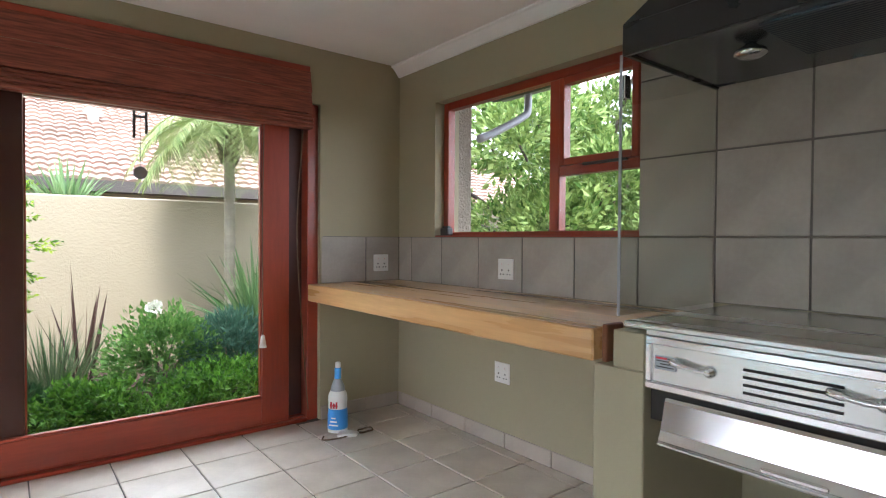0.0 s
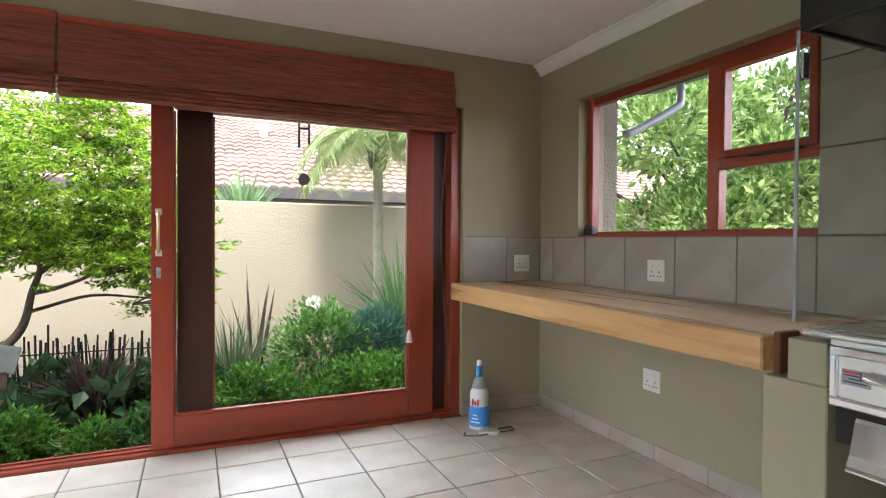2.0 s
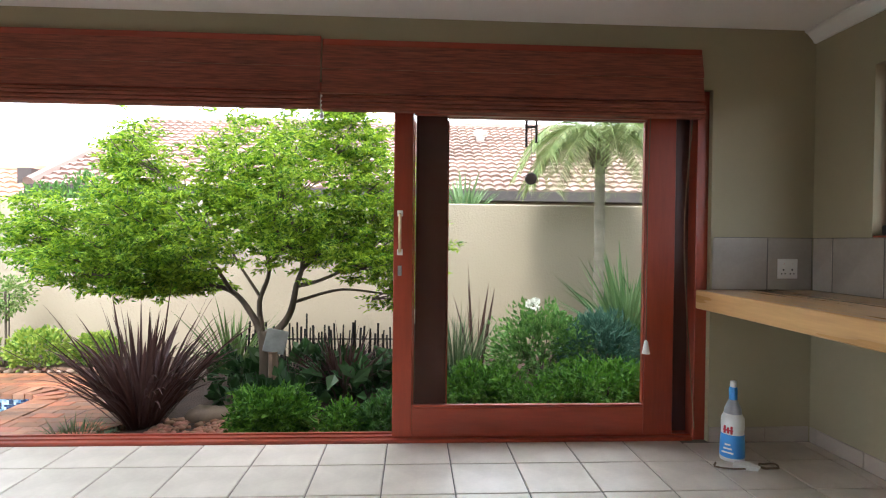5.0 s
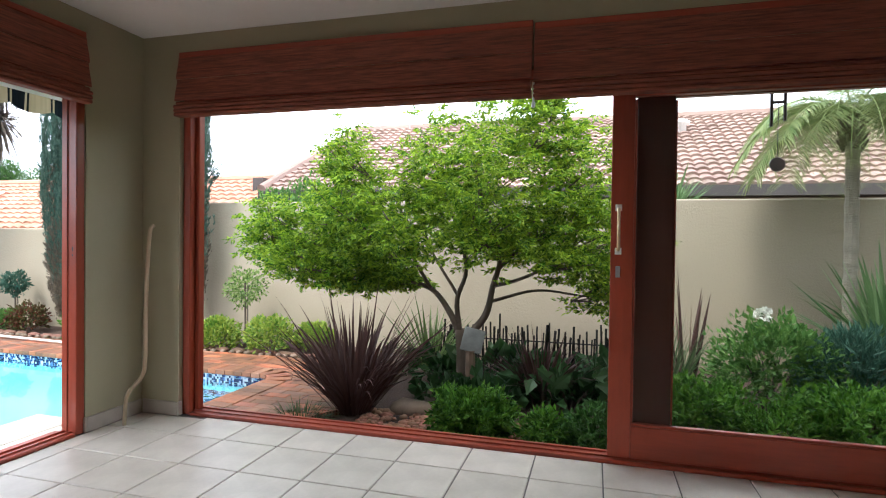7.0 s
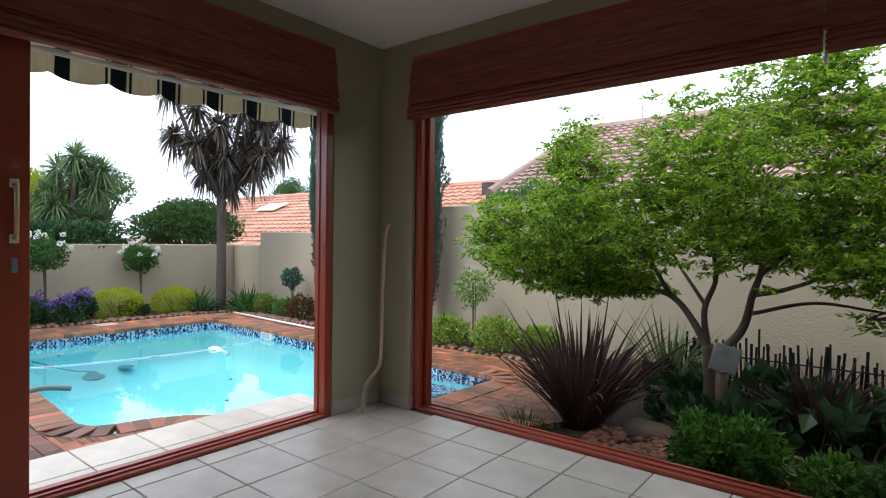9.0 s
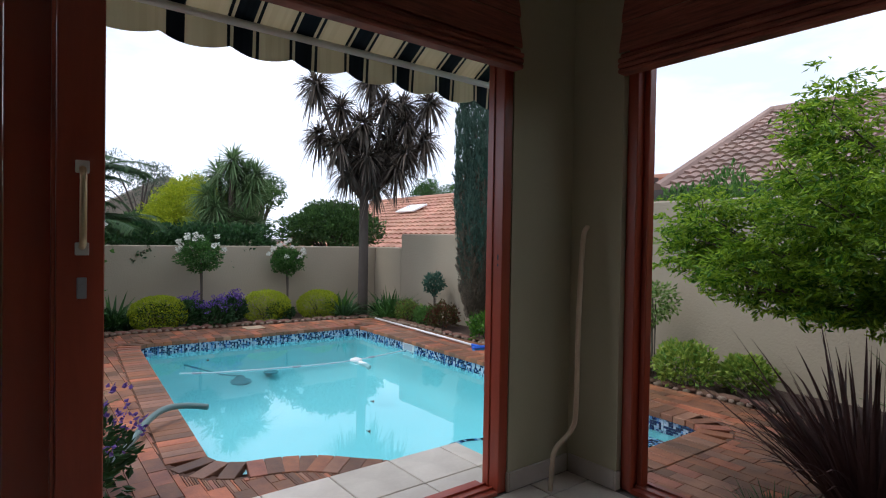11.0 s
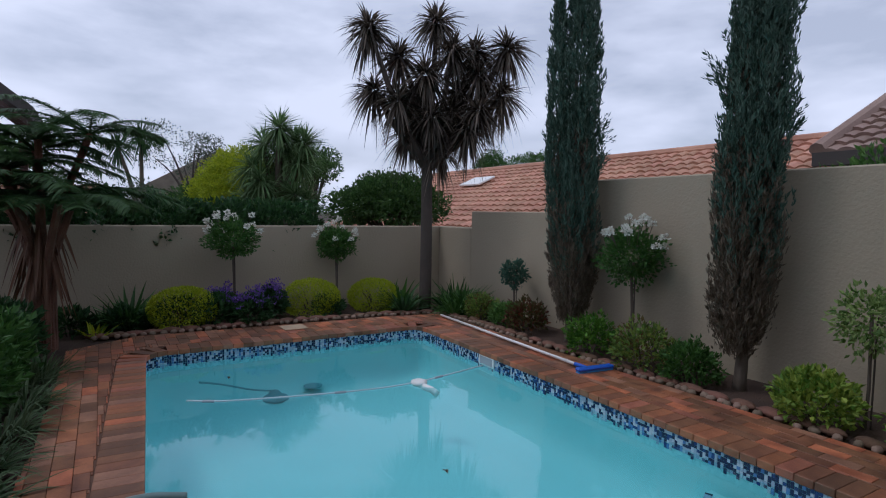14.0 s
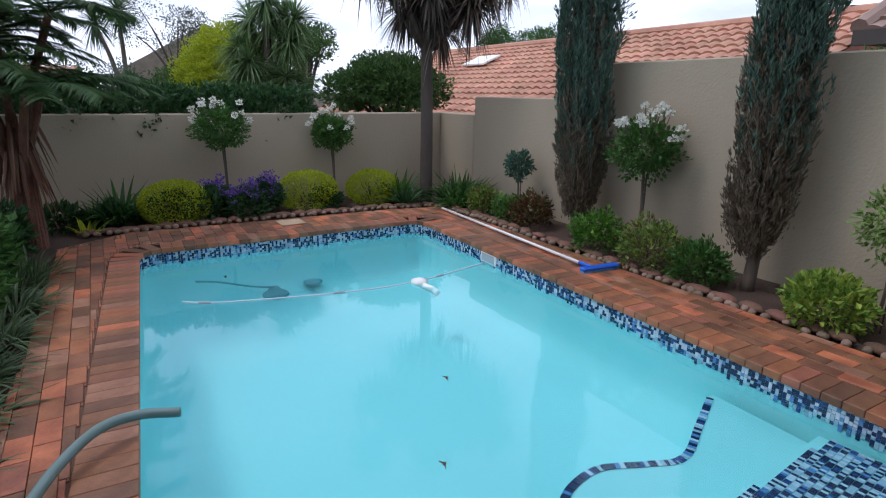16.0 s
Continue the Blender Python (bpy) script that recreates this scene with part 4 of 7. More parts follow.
b = thing("spray_bottle", "white and blue pool chemical bottle on the floor tiles", "bottle", at=(1.425, 3.175, 0.0), rz=-52)
bm = bmesh.new()
lathe(bm, [(0.05, 0.0), (0.062, 0.004), (0.064, 0.02), (0.062, 0.10), (0.058, 0.16), (0.060, 0.21), (0.058, 0.235), (0.045, 0.262), (0.032, 0.28)], 26)
part("body", bm, M_WHITEPL, b, smooth=True)
bm = bmesh.new()
lathe(bm, [(0.0646, 0.025), (0.0646, 0.035), (0.0632, 0.10), (0.0600, 0.145), (0.0598, 0.15)], 26)
part("label_band", bm, M_LTBLUE, b, "bright blue printed label", smooth=True)
bm = bmesh.new()
for k, (x, h, z) in enumerate(((-0.018, 0.042, 0.178), (0.0, 0.032, 0.175), (0.018, 0.042, 0.178))):
    box(bm, x - 0.005, x + 0.005, -0.0635, -0.057, z - h / 2, z + h / 2, bevel=0.001)
box(bm, -0.026, 0.026, -0.0635, -0.057, 0.172, 0.179, bevel=0.001)
part("logo_mark", bm, M_REDPR, b)
bm = bmesh.new()
for k in range(3):
    box(bm, -0.03 + 0.008 * k, 0.03 - 0.008 * k, -0.0662, -0.06, 0.05 + 0.022 * k, 0.058 + 0.022 * k)
part("label_print", bm, M_WHITEPL, b)
bm = bmesh.new()
lathe(bm, [(0.030, 0.28), (0.043, 0.255), (0.046, 0.262), (0.043, 0.285), (0.026, 0.325), (0.022, 0.335)], 22)
part("shoulder", bm, M_GREYPL, b, "grey plastic shoulder", smooth=True)
bm = bmesh.new()
lathe(bm, [(0.020, 0.334), (0.0215, 0.34), (0.0215, 0.40), (0.018, 0.405)], 18)
part("cap", bm, M_LTBLUE, b, smooth=True)
bm = bmesh.new()
lathe(bm, [(0.016, 0.405), (0.017, 0.41), (0.017, 0.435), (0.011, 0.44)], 18)
part("nozzle", bm, M_WHITEPL, b, smooth=True)
pp = bmesh.new()
ring = [(-0.07, -0.03), (-0.02, -0.045), (0.05, -0.03), (0.065, 0.02), (0.0, 0.03), (-0.06, 0.02)]
up = [pp.verts.new((x, y, 0.012 + 0.012 * ((i * 5) % 3) / 2)) for i, (x, y) in enumerate(ring)]
dn = [pp.verts.new((x * 0.95, y * 0.95, 0.0)) for x, y in ring]
c = pp.verts.new((0.0, -0.005, 0.022))
for i in range(6):
    j = (i + 1) % 6
    pp.faces.new((up[i], up[j], c))
    pp.faces.new((dn[i], dn[j], up[j], up[i]))
pp.faces.new(dn[::-1])
ob = tagged(obj("crumpled_paper", pp, M_PAPER), "crumpled white paper scrap on the tiles", "paper")
ob.matrix_world = pose(1.44, 3.06, 0.0, 0, 0, -30)
bm = bmesh.new()
tube(bm, curve_pts([(1.30, 3.12, 0.006), (1.27, 3.07, 0.006), (1.33, 3.04, 0.006), (1.40, 3.03, 0.007)] + [(1.56 + 0.05 * math.cos(a), 3.06 + 0.035 * math.sin(a), 0.008 + 0.004 * math.sin(3 * a)) for a in np.linspace(3.4, 12.0, 14)], 5), 0.005, 6)
tagged(obj("cord_coil", bm, M_CORD, smooth=True), "coil of thin brown cord on the tiles", "cord")
bm = bmesh.new()
tube(bm, curve_pts([(-3.36, 3.185, 0.0), (-3.355, 3.19, 0.12), (-3.345, 3.20, 0.20), (-3.305, 3.265, 0.29), (-3.298, 3.285, 0.40), (-3.302, 3.295, 0.8), (-3.312, 3.33, 1.18), (-3.318, 3.37, 1.25)], 6), 0.012, 8)
tagged(obj("bent_pole", bm, M_STICK, smooth=True), "thin crooked wooden pole leaning in the corner", "pole")

# ---- neighbouring houses ----
SOIL = GZ0
house = thing("neighbour_house", "neighbouring house with a pale terracotta rolled-tile hipped roof", "house")
UP = Vector((0, 4.0, 1.95)).normalized()
tile_roof("roof", (-6.9, 10.0, 2.08), (1, 0, 0), UP, 101, 18, M_RTILE2, house, pitch_w=0.2, course=0.25, amp=0.022, label="sun-bleached terracotta roof tiles")
HUP = Vector((0.12, 4.0, 1.95)).normalized()
bm = bmesh.new()
tube(bm, [(-6.93, 9.98, 2.14), (-6.75, 14.1, 4.1)], 0.10, 8)
part("hip_ridge", bm, M_RTILE2, house)
bm = bmesh.new()
tube(bm, [(-6.75, 14.08, 4.08), (13.3, 14.08, 4.08)], 0.11, 8)
part("ridge", bm, M_RTILE2, house)
bm = bmesh.new()
box(bm, -6.95, 13.3, 9.9, 9.99, 1.93, 2.10)
part("fascia", bm, M_FASCIA, house)
part("soffit", boxm(-6.9, 13.2, 10.0, 10.6, 1.95, 2.0), M_FASCIA, house)
part("wall", boxm(-6.5, 13.0, 10.61, 13.9, SOIL - 0.02, 2.04), M_PLASTER, house)
bm = bmesh.new()
va = [(-6.9, 10.05, 2.05), (-6.9, 17.0, 2.05), (-6.75, 14.1, 3.98)]
bm.faces.new([bm.verts.new(v) for v in va])
va = [(-6.75, 14.1, 3.98), (-6.9, 18.0, 2.05), (13.2, 18.0, 2.05), (13.2, 14.1, 3.98)]
bm.faces.new([bm.verts.new(v) for v in va])
part("rear_roof", bm, M_RTILE2, house)
bm = bmesh.new()
lathe(bm, [(0.10, 0.0), (0.10, 0.20), (0.17, 0.22), (0.17, 0.27), (0.05, 0.33)], 14, (1.15, 12.9, 3.45))
part("roof_vent", bm, M_WHITEPL, house, "white roof vent cowl", smooth=True)
bm = bmesh.new()
tube(bm, [(-5.2, 13.9, 4.0), (-5.2, 13.9, 4.45)], 0.02, 6)
part("mast", bm, M_GREYPL, house)

house2 = thing("neighbour_house", "neighbouring house with an orange terracotta tiled roof", "house")
UP2 = Vector((0, 5.0, 2.15)).normalized()
tile_roof("roof", (-23.5, 9.0, 0.62), (1, 0, 0), UP2, 55, 16, M_RTILE, house2, label="orange terracotta roof tiles")
bm = bmesh.new()
tube(bm, [(-23.5, 14.05, 2.84), (-8.0, 14.05, 2.84)], 0.11, 8)
part("ridge", bm, M_RTILE, house2)
sl = boxm(-0.55, 0.55, -0.35, 0.35, 0.06, 0.12, bevel=0.01)
ob = part("skylight", sl, M_WHITEPL, house2, "pale corrugated skylight sheet")
ob.matrix_local = Matrix.Translation((-18.2, 12.6, 2.24)) @ pose(0, 0, 0, 23.3, 0, 0)
part("gable_vent", boxm(-9.2, -8.9, 13.0, 13.3, 2.4, 2.75), M_FASCIA, house2)
part("wall", boxm(-23.0, -8.2, 9.5, 18.5, SOIL - 0.02, 0.7), M_PLASTER, house2)
bm = bmesh.new()
bm.faces.new([bm.verts.new(v) for v in ((-8.1, 9.0, 0.62), (-8.1, 19.0, 0.62), (-8.1, 14.05, 2.78))])
bm.faces.new([bm.verts.new(v) for v in ((-8.1, 19.0, 0.62), (-23.5, 19.0, 0.62), (-23.5, 14.05, 2.78), (-8.1, 14.05, 2.78))])
part("rear_roof", bm, M_RTILE, house2)

# dark gabled verandah roof beyond the fern
ver = thing("verandah", "dark-timbered verandah roof with deep overhang", "verandah")
bm = bmesh.new()
A = [(-12.1, 1.35, 2.36), (-12.1, -2.6, 5.6), (-16.5, -2.6, 5.6), (-16.5, 1.35, 2.36)]
lo = [bm.verts.new(v) for v in A]
hi = [bm.verts.new((v[0], v[1] + 0.03, v[2] + 0.14)) for v in A]
for i in range(4):
    j = (i + 1) % 4
    bm.faces.new((lo[i], lo[j], hi[j], hi[i]))
bm.faces.new(lo[::-1])
bm.faces.new(hi)
part("roof", bm, M_FASCIA, ver)
bm = bmesh.new()
for k in range(6):
    bm = bmesh.new()
    x = -12.25 - 0.7 * k
    va = [(x, 1.3, 2.29), (x, -2.55, 5.46), (x, -2.55, 5.57), (x, 1.3, 2.355)]
    a = [bm.verts.new(v) for v in va]
    b = [bm.verts.new((v[0] - 0.05, v[1], v[2])) for v in va]
    bm.faces.new(a)
    bm.faces.new(b[::-1])
    for i in range(4):
        j = (i + 1) % 4
        bm.faces.new((a[j], a[i], b[i], b[j]))
    part("rafter", bm, M_DARKWOOD, ver)
part("post", boxm(-15.5, -15.38, 0.9, 1.02, SOIL, 2.42), M_DARKWOOD, ver)
part("post", boxm(-12.5, -12.38, -2.4, -2.28, SOIL, 5.2), M_DARKWOOD, ver)
house3 = thing("neighbour_house", "distant house with grey gable and small terracotta roof", "house")
tile_roof("roof", (-19.5, -1.8, 0.95), (0, 1, 0), Vector((-4.0, 0, 1.6)).normalized(), 14, 7, M_RTILE, house3)
part("wall", boxm(-24.0, -19.9, -1.6, 4.4, SOIL - 0.02, 0.98), M_PLASTER, house3)
bm = bmesh.new()
ga = [(-27.0, 3.4, -0.3), (-27.0, 9.4, -0.3), (-27.0, 9.4, 2.1), (-27.0, 6.2, 3.7), (-27.0, 3.4, 2.1)]
a = [bm.verts.new(v) for v in ga]
b = [bm.verts.new((v[0] - 6, v[1], v[2])) for v in ga]
bm.faces.new(a)
bm.faces.new(b[::-1])
for i in range(5):
    j = (i + 1) % 5
    bm.faces.new((a[j], a[i], b[i], b[j]))
part("gable", bm, M_ROUGHCAST, house3)
part("chimney", boxm(-25.5, -25.0, 9.0, 9.5, SOIL, 2.55, bevel=0.02), M_PLASTER, house3)
bm = bmesh.new()
lathe(bm, [(0.16, 0), (0.14, 0.3), (0.2, 0.32), (0.2, 0.4), (0.05, 0.5)], 12, (-25.25, 9.25, 2.55))
part("chimney_pot", bm, M_STONE, house3, smooth=True)

# house wall and eave seen through the window
tagged(obj("wall_return", boxm(XR + OUT + 0.001, XR + OUT + 0.13, 3.02, 3.24, SOIL, 2.6), M_ROUGHCAST), "grey plastered outside wall return", "wall", kind="structure")
bm = bmesh.new()
tube(bm, curve_pts([(2.95, 2.98, 2.38), (2.95, 2.98, 2.24), (2.90, 2.98, 2.17), (2.62, 3.0, 2.02), (2.46, 3.0, 1.95)], 5), 0.03, 8)
dp = thing("downpipe", "pale metal rainwater downpipe under the eave", "downpipe")
part("pipe", bm, M_GREYPL, dp, smooth=True)
part("gutter", boxm(2.90, 3.02, -2.0, 3.3, 2.36, 2.45, bevel=0.01), M_GREYPL, dp)
part("fascia_board", boxm(2.86, 2.899, -2.0, 3.3, 2.34, 2.52), M_FASCIA, dp)
tagged(obj("eave_soffit", boxm(XR + OUT + 0.002, 2.859, -2.0, 3.3, 2.50, 2.54), M_FASCIA), "dark soffit board under the eave", "soffit", kind="structure")
house4 = thing("neighbour_house", "far terracotta roof beyond the side wall", "house")
tile_roof("roof", (9.5, 14.0, 1.9), (0, -1, 0), Vector((4.0, 0, 1.9)).normalized(), 50, 8, M_RTILE2, house4)
part("wall", boxm(10.2, 14, 0.2, 13.8, SOIL - 0.02, 1.95), M_PLASTER, house4)


# ---- planting: builders ----
def clump(name, at, radii, n, length, width, material, label, category="shrub", group="", seed=1, inner=0.5, low=-0.6, stem=None, lump=0.3, up=0.5, jitter=0.6):
    """A leafy shrub: many single leaves round a lumpy body, on short woody stems."""
    t = thing(name, label, category, group, at=at)
    p, d = shell_points(n, (0, 0, radii[2] * 0.8), radii, inner, low, lump, seed)
    p[:, 2] = np.maximum(p[:, 2], 0.01)
    leaves("foliage", p, d + np.array([0, 0, up]), length, width, material, t, jitter=jitter)
    r = np.random.RandomState(seed)
    bm = bmesh.new()
    for k in range(5):
        a = r.uniform(0, 6.28)
        q = (radii[0] * 0.5 * math.cos(a), radii[1] * 0.5 * math.sin(a), radii[2] * 1.1)
        tube(bm, [(0.03 * math.cos(a), 0.03 * math.sin(a), -0.04), (q[0] * 0.5, q[1] * 0.5, q[2] * 0.5), q], [0.012, 0.009, 0.004], 5)
    part("stems", bm, stem or M_DKBARK, t)
    return t


def sword_plant(name, at, n, length, width, droop, material, label, category="plant", group="", seed=1, spread=1.0, lift=0.8, base=0.06):
    t = thing(name, label, category, group, at=at)
    r = np.random.RandomState(seed)
    a = r.uniform(0, 2 * math.pi, n)
    tilt = r.uniform(0, 1, n) ** 0.7 * spread
    d = np.stack([np.cos(a) * tilt, np.sin(a) * tilt, np.full(n, lift)], -1)
    b = np.stack([np.cos(a) * base * r.uniform(0.2, 1, n), np.sin(a) * base * r.uniform(0.2, 1, n), np.full(n, -0.02)], -1)
    if name == "flax_plant":
        for i in range(n):
            blades("blade", b[i:i + 1], d[i:i + 1], length, width, droop, material, t, seg=6)
    else:
        blades("blade_tuft", b, d, length, width, droop, material, t, seg=6)
    return t


def rose_standard(name, at, stem_h, radius, label, seed, flowers=12, leaf=None):
    """A rose grown on a tall bare stem with a staked head and white blooms."""
    t = thing(name, label, "rose tree", "standard rose trees", at=at)
    r = np.random.RandomState(seed)
    bm = bmesh.new()
    tube(bm, curve_pts([(0, 0, -0.03), (0.015, 0.01, stem_h * 0.5), (0.0, 0.0, stem_h), (0.02, 0.0, stem_h + radius * 0.6)], 4), 0.016, 7)
    part("stem", bm, M_BARK, t, smooth=True)
    bm = bmesh.new()
    tube(bm, [(0.035, 0.02, -0.03), (0.03, 0.015, stem_h * 1.02)], 0.008, 6)
    part("stake", bm, M_DKBARK, t)
    p, d = shell_points(2300, (0, 0, stem_h + radius * 0.8), (radius, radius, radius * 0.85), 0.3, -1, 0.5, seed)
    leaves("foliage", p, d + np.array([0, 0, 0.2]), 0.05, 0.032, leaf or L_MID, t)
    fp, fd = shell_points(flowers, (0, 0, stem_h + radius * 1.15), (radius * 1.15, radius * 1.15, radius * 0.95), 0.9, -0.1, 0.3, seed + 3)
    bm = bmesh.new()
    for q in fp:
        tube(bm, [(q[0] * 0.6, q[1] * 0.6, stem_h + radius), tuple(q)], 0.004, 4)
    part("twigs", bm, M_BARK, t)
    for q in fp:
        pts, dd = shell_points(30, (0, 0, 0), (0.03, 0.03, 0.025), 0.3, -0.6, 0.1, seed + 5)
        ob = leaves("flower", pts, dd, 0.034, 0.032, L_WHITE, t, jitter=0.3)
        ob.location = q
    return t


def limb(bm, pts, r0, r1, n=7):
    c = curve_pts(pts, 5)
    tube(bm, c, [r0 + (r1 - r0) * i / (len(c) - 1) for i in range(len(c))], n)


# ---- maple beside the garden door ----
maple = thing("maple_tree", "bright green maple with spreading fine-leaved crown and forked trunk", "tree", at=(-1.78, 5.58, SOIL))
bm = bmesh.new()
limb(bm, [(0.0, 0.0, -0.08), (0.0, 0.02, 0.35), (-0.02, 0.0, 0.62)], 0.056, 0.048, 10)
limb(bm, [(-0.01, 0.0, 0.55), (-0.12, 0.0, 0.78), (-0.32, 0.02, 1.0), (-0.7, 0.05, 1.1), (-1.0, 0.1, 1.25)], 0.038, 0.010)
limb(bm, [(-0.02, 0.0, 0.6), (-0.06, 0.05, 0.9), (0.02, 0.08, 1.2), (-0.1, 0.15, 1.6), (-0.3, 0.2, 2.1)], 0.030, 0.008)
limb(bm, [(0.0, 0.02, 0.5), (0.22, 0.02, 0.75), (0.30, 0.0, 1.05), (0.36, -0.02, 1.35), (0.2, -0.1, 1.9), (0.1, -0.1, 2.35)], 0.041, 0.008)
limb(bm, [(0.30, 0.0, 1.05), (0.55, 0.0, 1.12), (0.85, -0.03, 1.3), (1.05, -0.05, 1.75)], 0.022, 0.006)
limb(bm, [(0.34, 0.0, 1.2), (0.6, 0.1, 1.5), (0.75, 0.2, 2.0), (0.7, 0.2, 2.4)], 0.021, 0.006)
limb(bm, [(-0.7, 0.05, 1.1), (-1.3, 0.05, 1.3), (-1.75, 0.0, 1.5)], 0.017, 0.005)
limb(bm, [(-0.32, 0.02, 1.0), (-0.5, -0.1, 1.35), (-0.75, -0.2, 1.75)], 0.021, 0.006)
limb(bm, [(-0.06, 0.05, 0.95), (-0.4, 0.25, 1.4), (-0.6, 0.4, 1.9)], 0.017, 0.005)
limb(bm, [(0.28, 0.0, 0.9), (0.7, 0.25, 1.0), (1.2, 0.35, 0.95), (1.5, 0.35, 1.05)], 0.017, 0.005)
limb(bm, [(0.36, -0.02, 1.3), (0.2, -0.4, 1.6), (0.3, -0.7, 1.9)], 0.017, 0.005)
part("trunk", bm, M_BARK, maple, smooth=True)
blobs = [(-2.05, 0.0, 1.62, 0.36, 0.30), (-1.65, 0.15, 1.55, 0.45, 0.32), (-1.7, -0.2, 1.27, 0.40, 0.20), (-2.15, 0.1, 1.42, 0.28, 0.22),
         (-1.27, 0.0, 2.30, 0.32, 0.30), (-1.2, 0.2, 1.98, 0.40, 0.28), (-1.1, -0.3, 1.70, 0.50, 0.30), (-0.75, 0.2, 1.80, 0.48, 0.30),
         (-0.7, -0.3, 1.40, 0.55, 0.24), (-1.2, 0.1, 1.32, 0.45, 0.22), (-1.2, 0.0, 1.08, 0.42, 0.11), (-0.75, 0.1, 1.10, 0.34, 0.10),
         (-0.25, 0.0, 2.25, 0.45, 0.34), (0.28, 0.1, 2.46, 0.48, 0.34), (0.80, 0.0, 2.50, 0.40, 0.32), (0.72, 0.0, 2.78, 0.22, 0.13),
         (0.28, -0.35, 2.0, 0.60, 0.35), (1.10, 0.0, 2.10, 0.48, 0.38), (-0.2, 0.35, 1.80, 0.55, 0.30), (0.90, 0.3, 1.68, 0.55, 0.30),
         (0.20, -0.2, 1.50, 0.55, 0.22), (1.32, -0.1, 1.62, 0.42, 0.34), (1.35, 0.2, 1.08, 0.34, 0.24), (1.0, -0.1, 1.30, 0.42, 0.14), (0.45, 0.45, 1.55, 0.5, 0.25)]
tw = bmesh.new()
allp, alld = [], []
r = np.random.RandomState(5)
for i, (x, y, z, rr, rz) in enumerate(blobs):
    # sprays: small flat sheets of leaves inside each mass
    n_spray = int(330 * rr)
    c, _ = shell_points(n_spray, (x, y, z), (rr * 0.95, rr * 0.8, rz * 1.3), 0.2, -1, 0.7, i + 2)
    for q in c:
        m = 24
        a = r.uniform(0, 6.28)
        out = unit(np.array([math.cos(a), math.sin(a), r.uniform(-0.25, 0.2)]))
        s = r.uniform(0, 1, (m, 1)) * 0.16
        allp.append(q + out * s + r.normal(0, 0.022, (m, 3)) * np.array([1, 1, 0.5]))
        alld.append(np.tile(out + np.array([0, 0, -0.25]), (m, 1)) + r.normal(0, 0.5, (m, 3)))
    for q in c[:7]:
        tube(tw, [(x * 0.75, y * 0.75, z - rz * 0.7), tuple((np.array([x, y, z - rz * 0.3]) + q) / 2), tuple(q)], [0.008, 0.006, 0.003], 4)
part("fine_branching", tw, M_BARK, maple)["kind"] = "stuff"
leaves("crown", np.concatenate(allp), np.concatenate(alld), 0.058, 0.020, L_MAPLE, maple, jitter=0.15)

# ---- garden bed ----
sword_plant("flax_plant", (-2.53, 4.76, SOIL), 210, 1.34, 0.036, 0.36, L_FLAX, "large dark purple flax with sword-shaped leaves", seed=3, spread=0.74, base=0.14, group="purple flaxes")
sword_plant("flax_plant", (-1.02, 5.6, SOIL), 170, 0.85, 0.035, 0.3, L_FLAX, "dark purple flax beside the lath fence", seed=4, spread=0.9, base=0.08, group="purple flaxes")
sword_plant("grass_tuft", (-2.3, 6.3, SOIL), 80, 1.05, 0.035, 0.32, L_FLAXG, "pale green arching strap-leaved plant behind the flax", seed=5, spread=0.8)
sword_plant("grass_tuft", (-2.82, 4.38, SOIL), 300, 0.30, 0.010, 0.45, L_GRASS, "low green tuft of fine grass at the paving edge", seed=6, spread=1.3, base=0.16)
clump("nandina_shrub", (-1.40, 4.42, SOIL), (0.29, 0.27, 0.20), 6000, 0.055, 0.026, L_BRIGHT, "bright green dwarf nandina shrub by the door", group="low bright shrubs", seed=7, lump=0.6, inner=0.15, up=0.25, jitter=0.95)
clump("nandina_shrub", (-0.87, 4.33, SOIL), (0.17, 0.17, 0.16), 1100, 0.06, 0.024, L_BRIGHT, "small bright green shrub with red-tipped leaves", group="low bright shrubs", seed=8, lump=0.6, inner=0.35, up=0.25, jitter=0.95)
clump("nandina_shrub", (-0.55, 4.27, SOIL), (0.20, 0.20, 0.19), 1200, 0.065, 0.026, L_MID, "small mid-green shrub beside the sliding door", group="low bright shrubs", seed=9, lump=0.6, inner=0.35, up=0.25, jitter=0.95)
clump("nandina_shrub", (0.25, 5.05, SOIL), (0.36, 0.32, 0.22), 2400, 0.065, 0.034, L_BRIGHT, "bright green feathery shrub at the bed's front", group="low bright shrubs", seed=10, lump=0.6, inner=0.35, up=0.25, jitter=0.95)
clump("nandina_shrub", (1.35, 5.0, SOIL), (0.55, 0.40, 0.24), 3800, 0.065, 0.034, L_BRIGHT, "spreading bright green shrub at the bed's front", group="low bright shrubs", seed=11, lump=0.6, inner=0.35, up=0.25, jitter=0.95)
clump("nandina_shrub", (0.8, 4.95, SOIL), (0.35, 0.3, 0.14), 1400, 0.075, 0.022, L_BRIGHT, "low bright green shrub between taller ones", group="low bright shrubs", seed=111, lump=0.6, inner=0.35, up=0.25, jitter=0.95)
rb = clump("rose_bush", (0.95, 5.85, SOIL), (0.48, 0.44, 0.46), 2800, 0.07, 0.036, L_ROSE, "leafy green rose bush with one white bloom", seed=12, lump=0.6)
ob = leaves("flower", *shell_points(60, (0, 0, 0), (0.05, 0.05, 0.04), 0.3, -0.6, 0.1, 55), 0.05, 0.05, L_WHITE, rb, jitter=0.3)
ob.location = (-0.08, -0.05, 0.86)
bm = bmesh.new()
tube(bm, [(-0.05, 0, 0.5), (-0.08, -0.05, 0.85)], 0.006, 5)
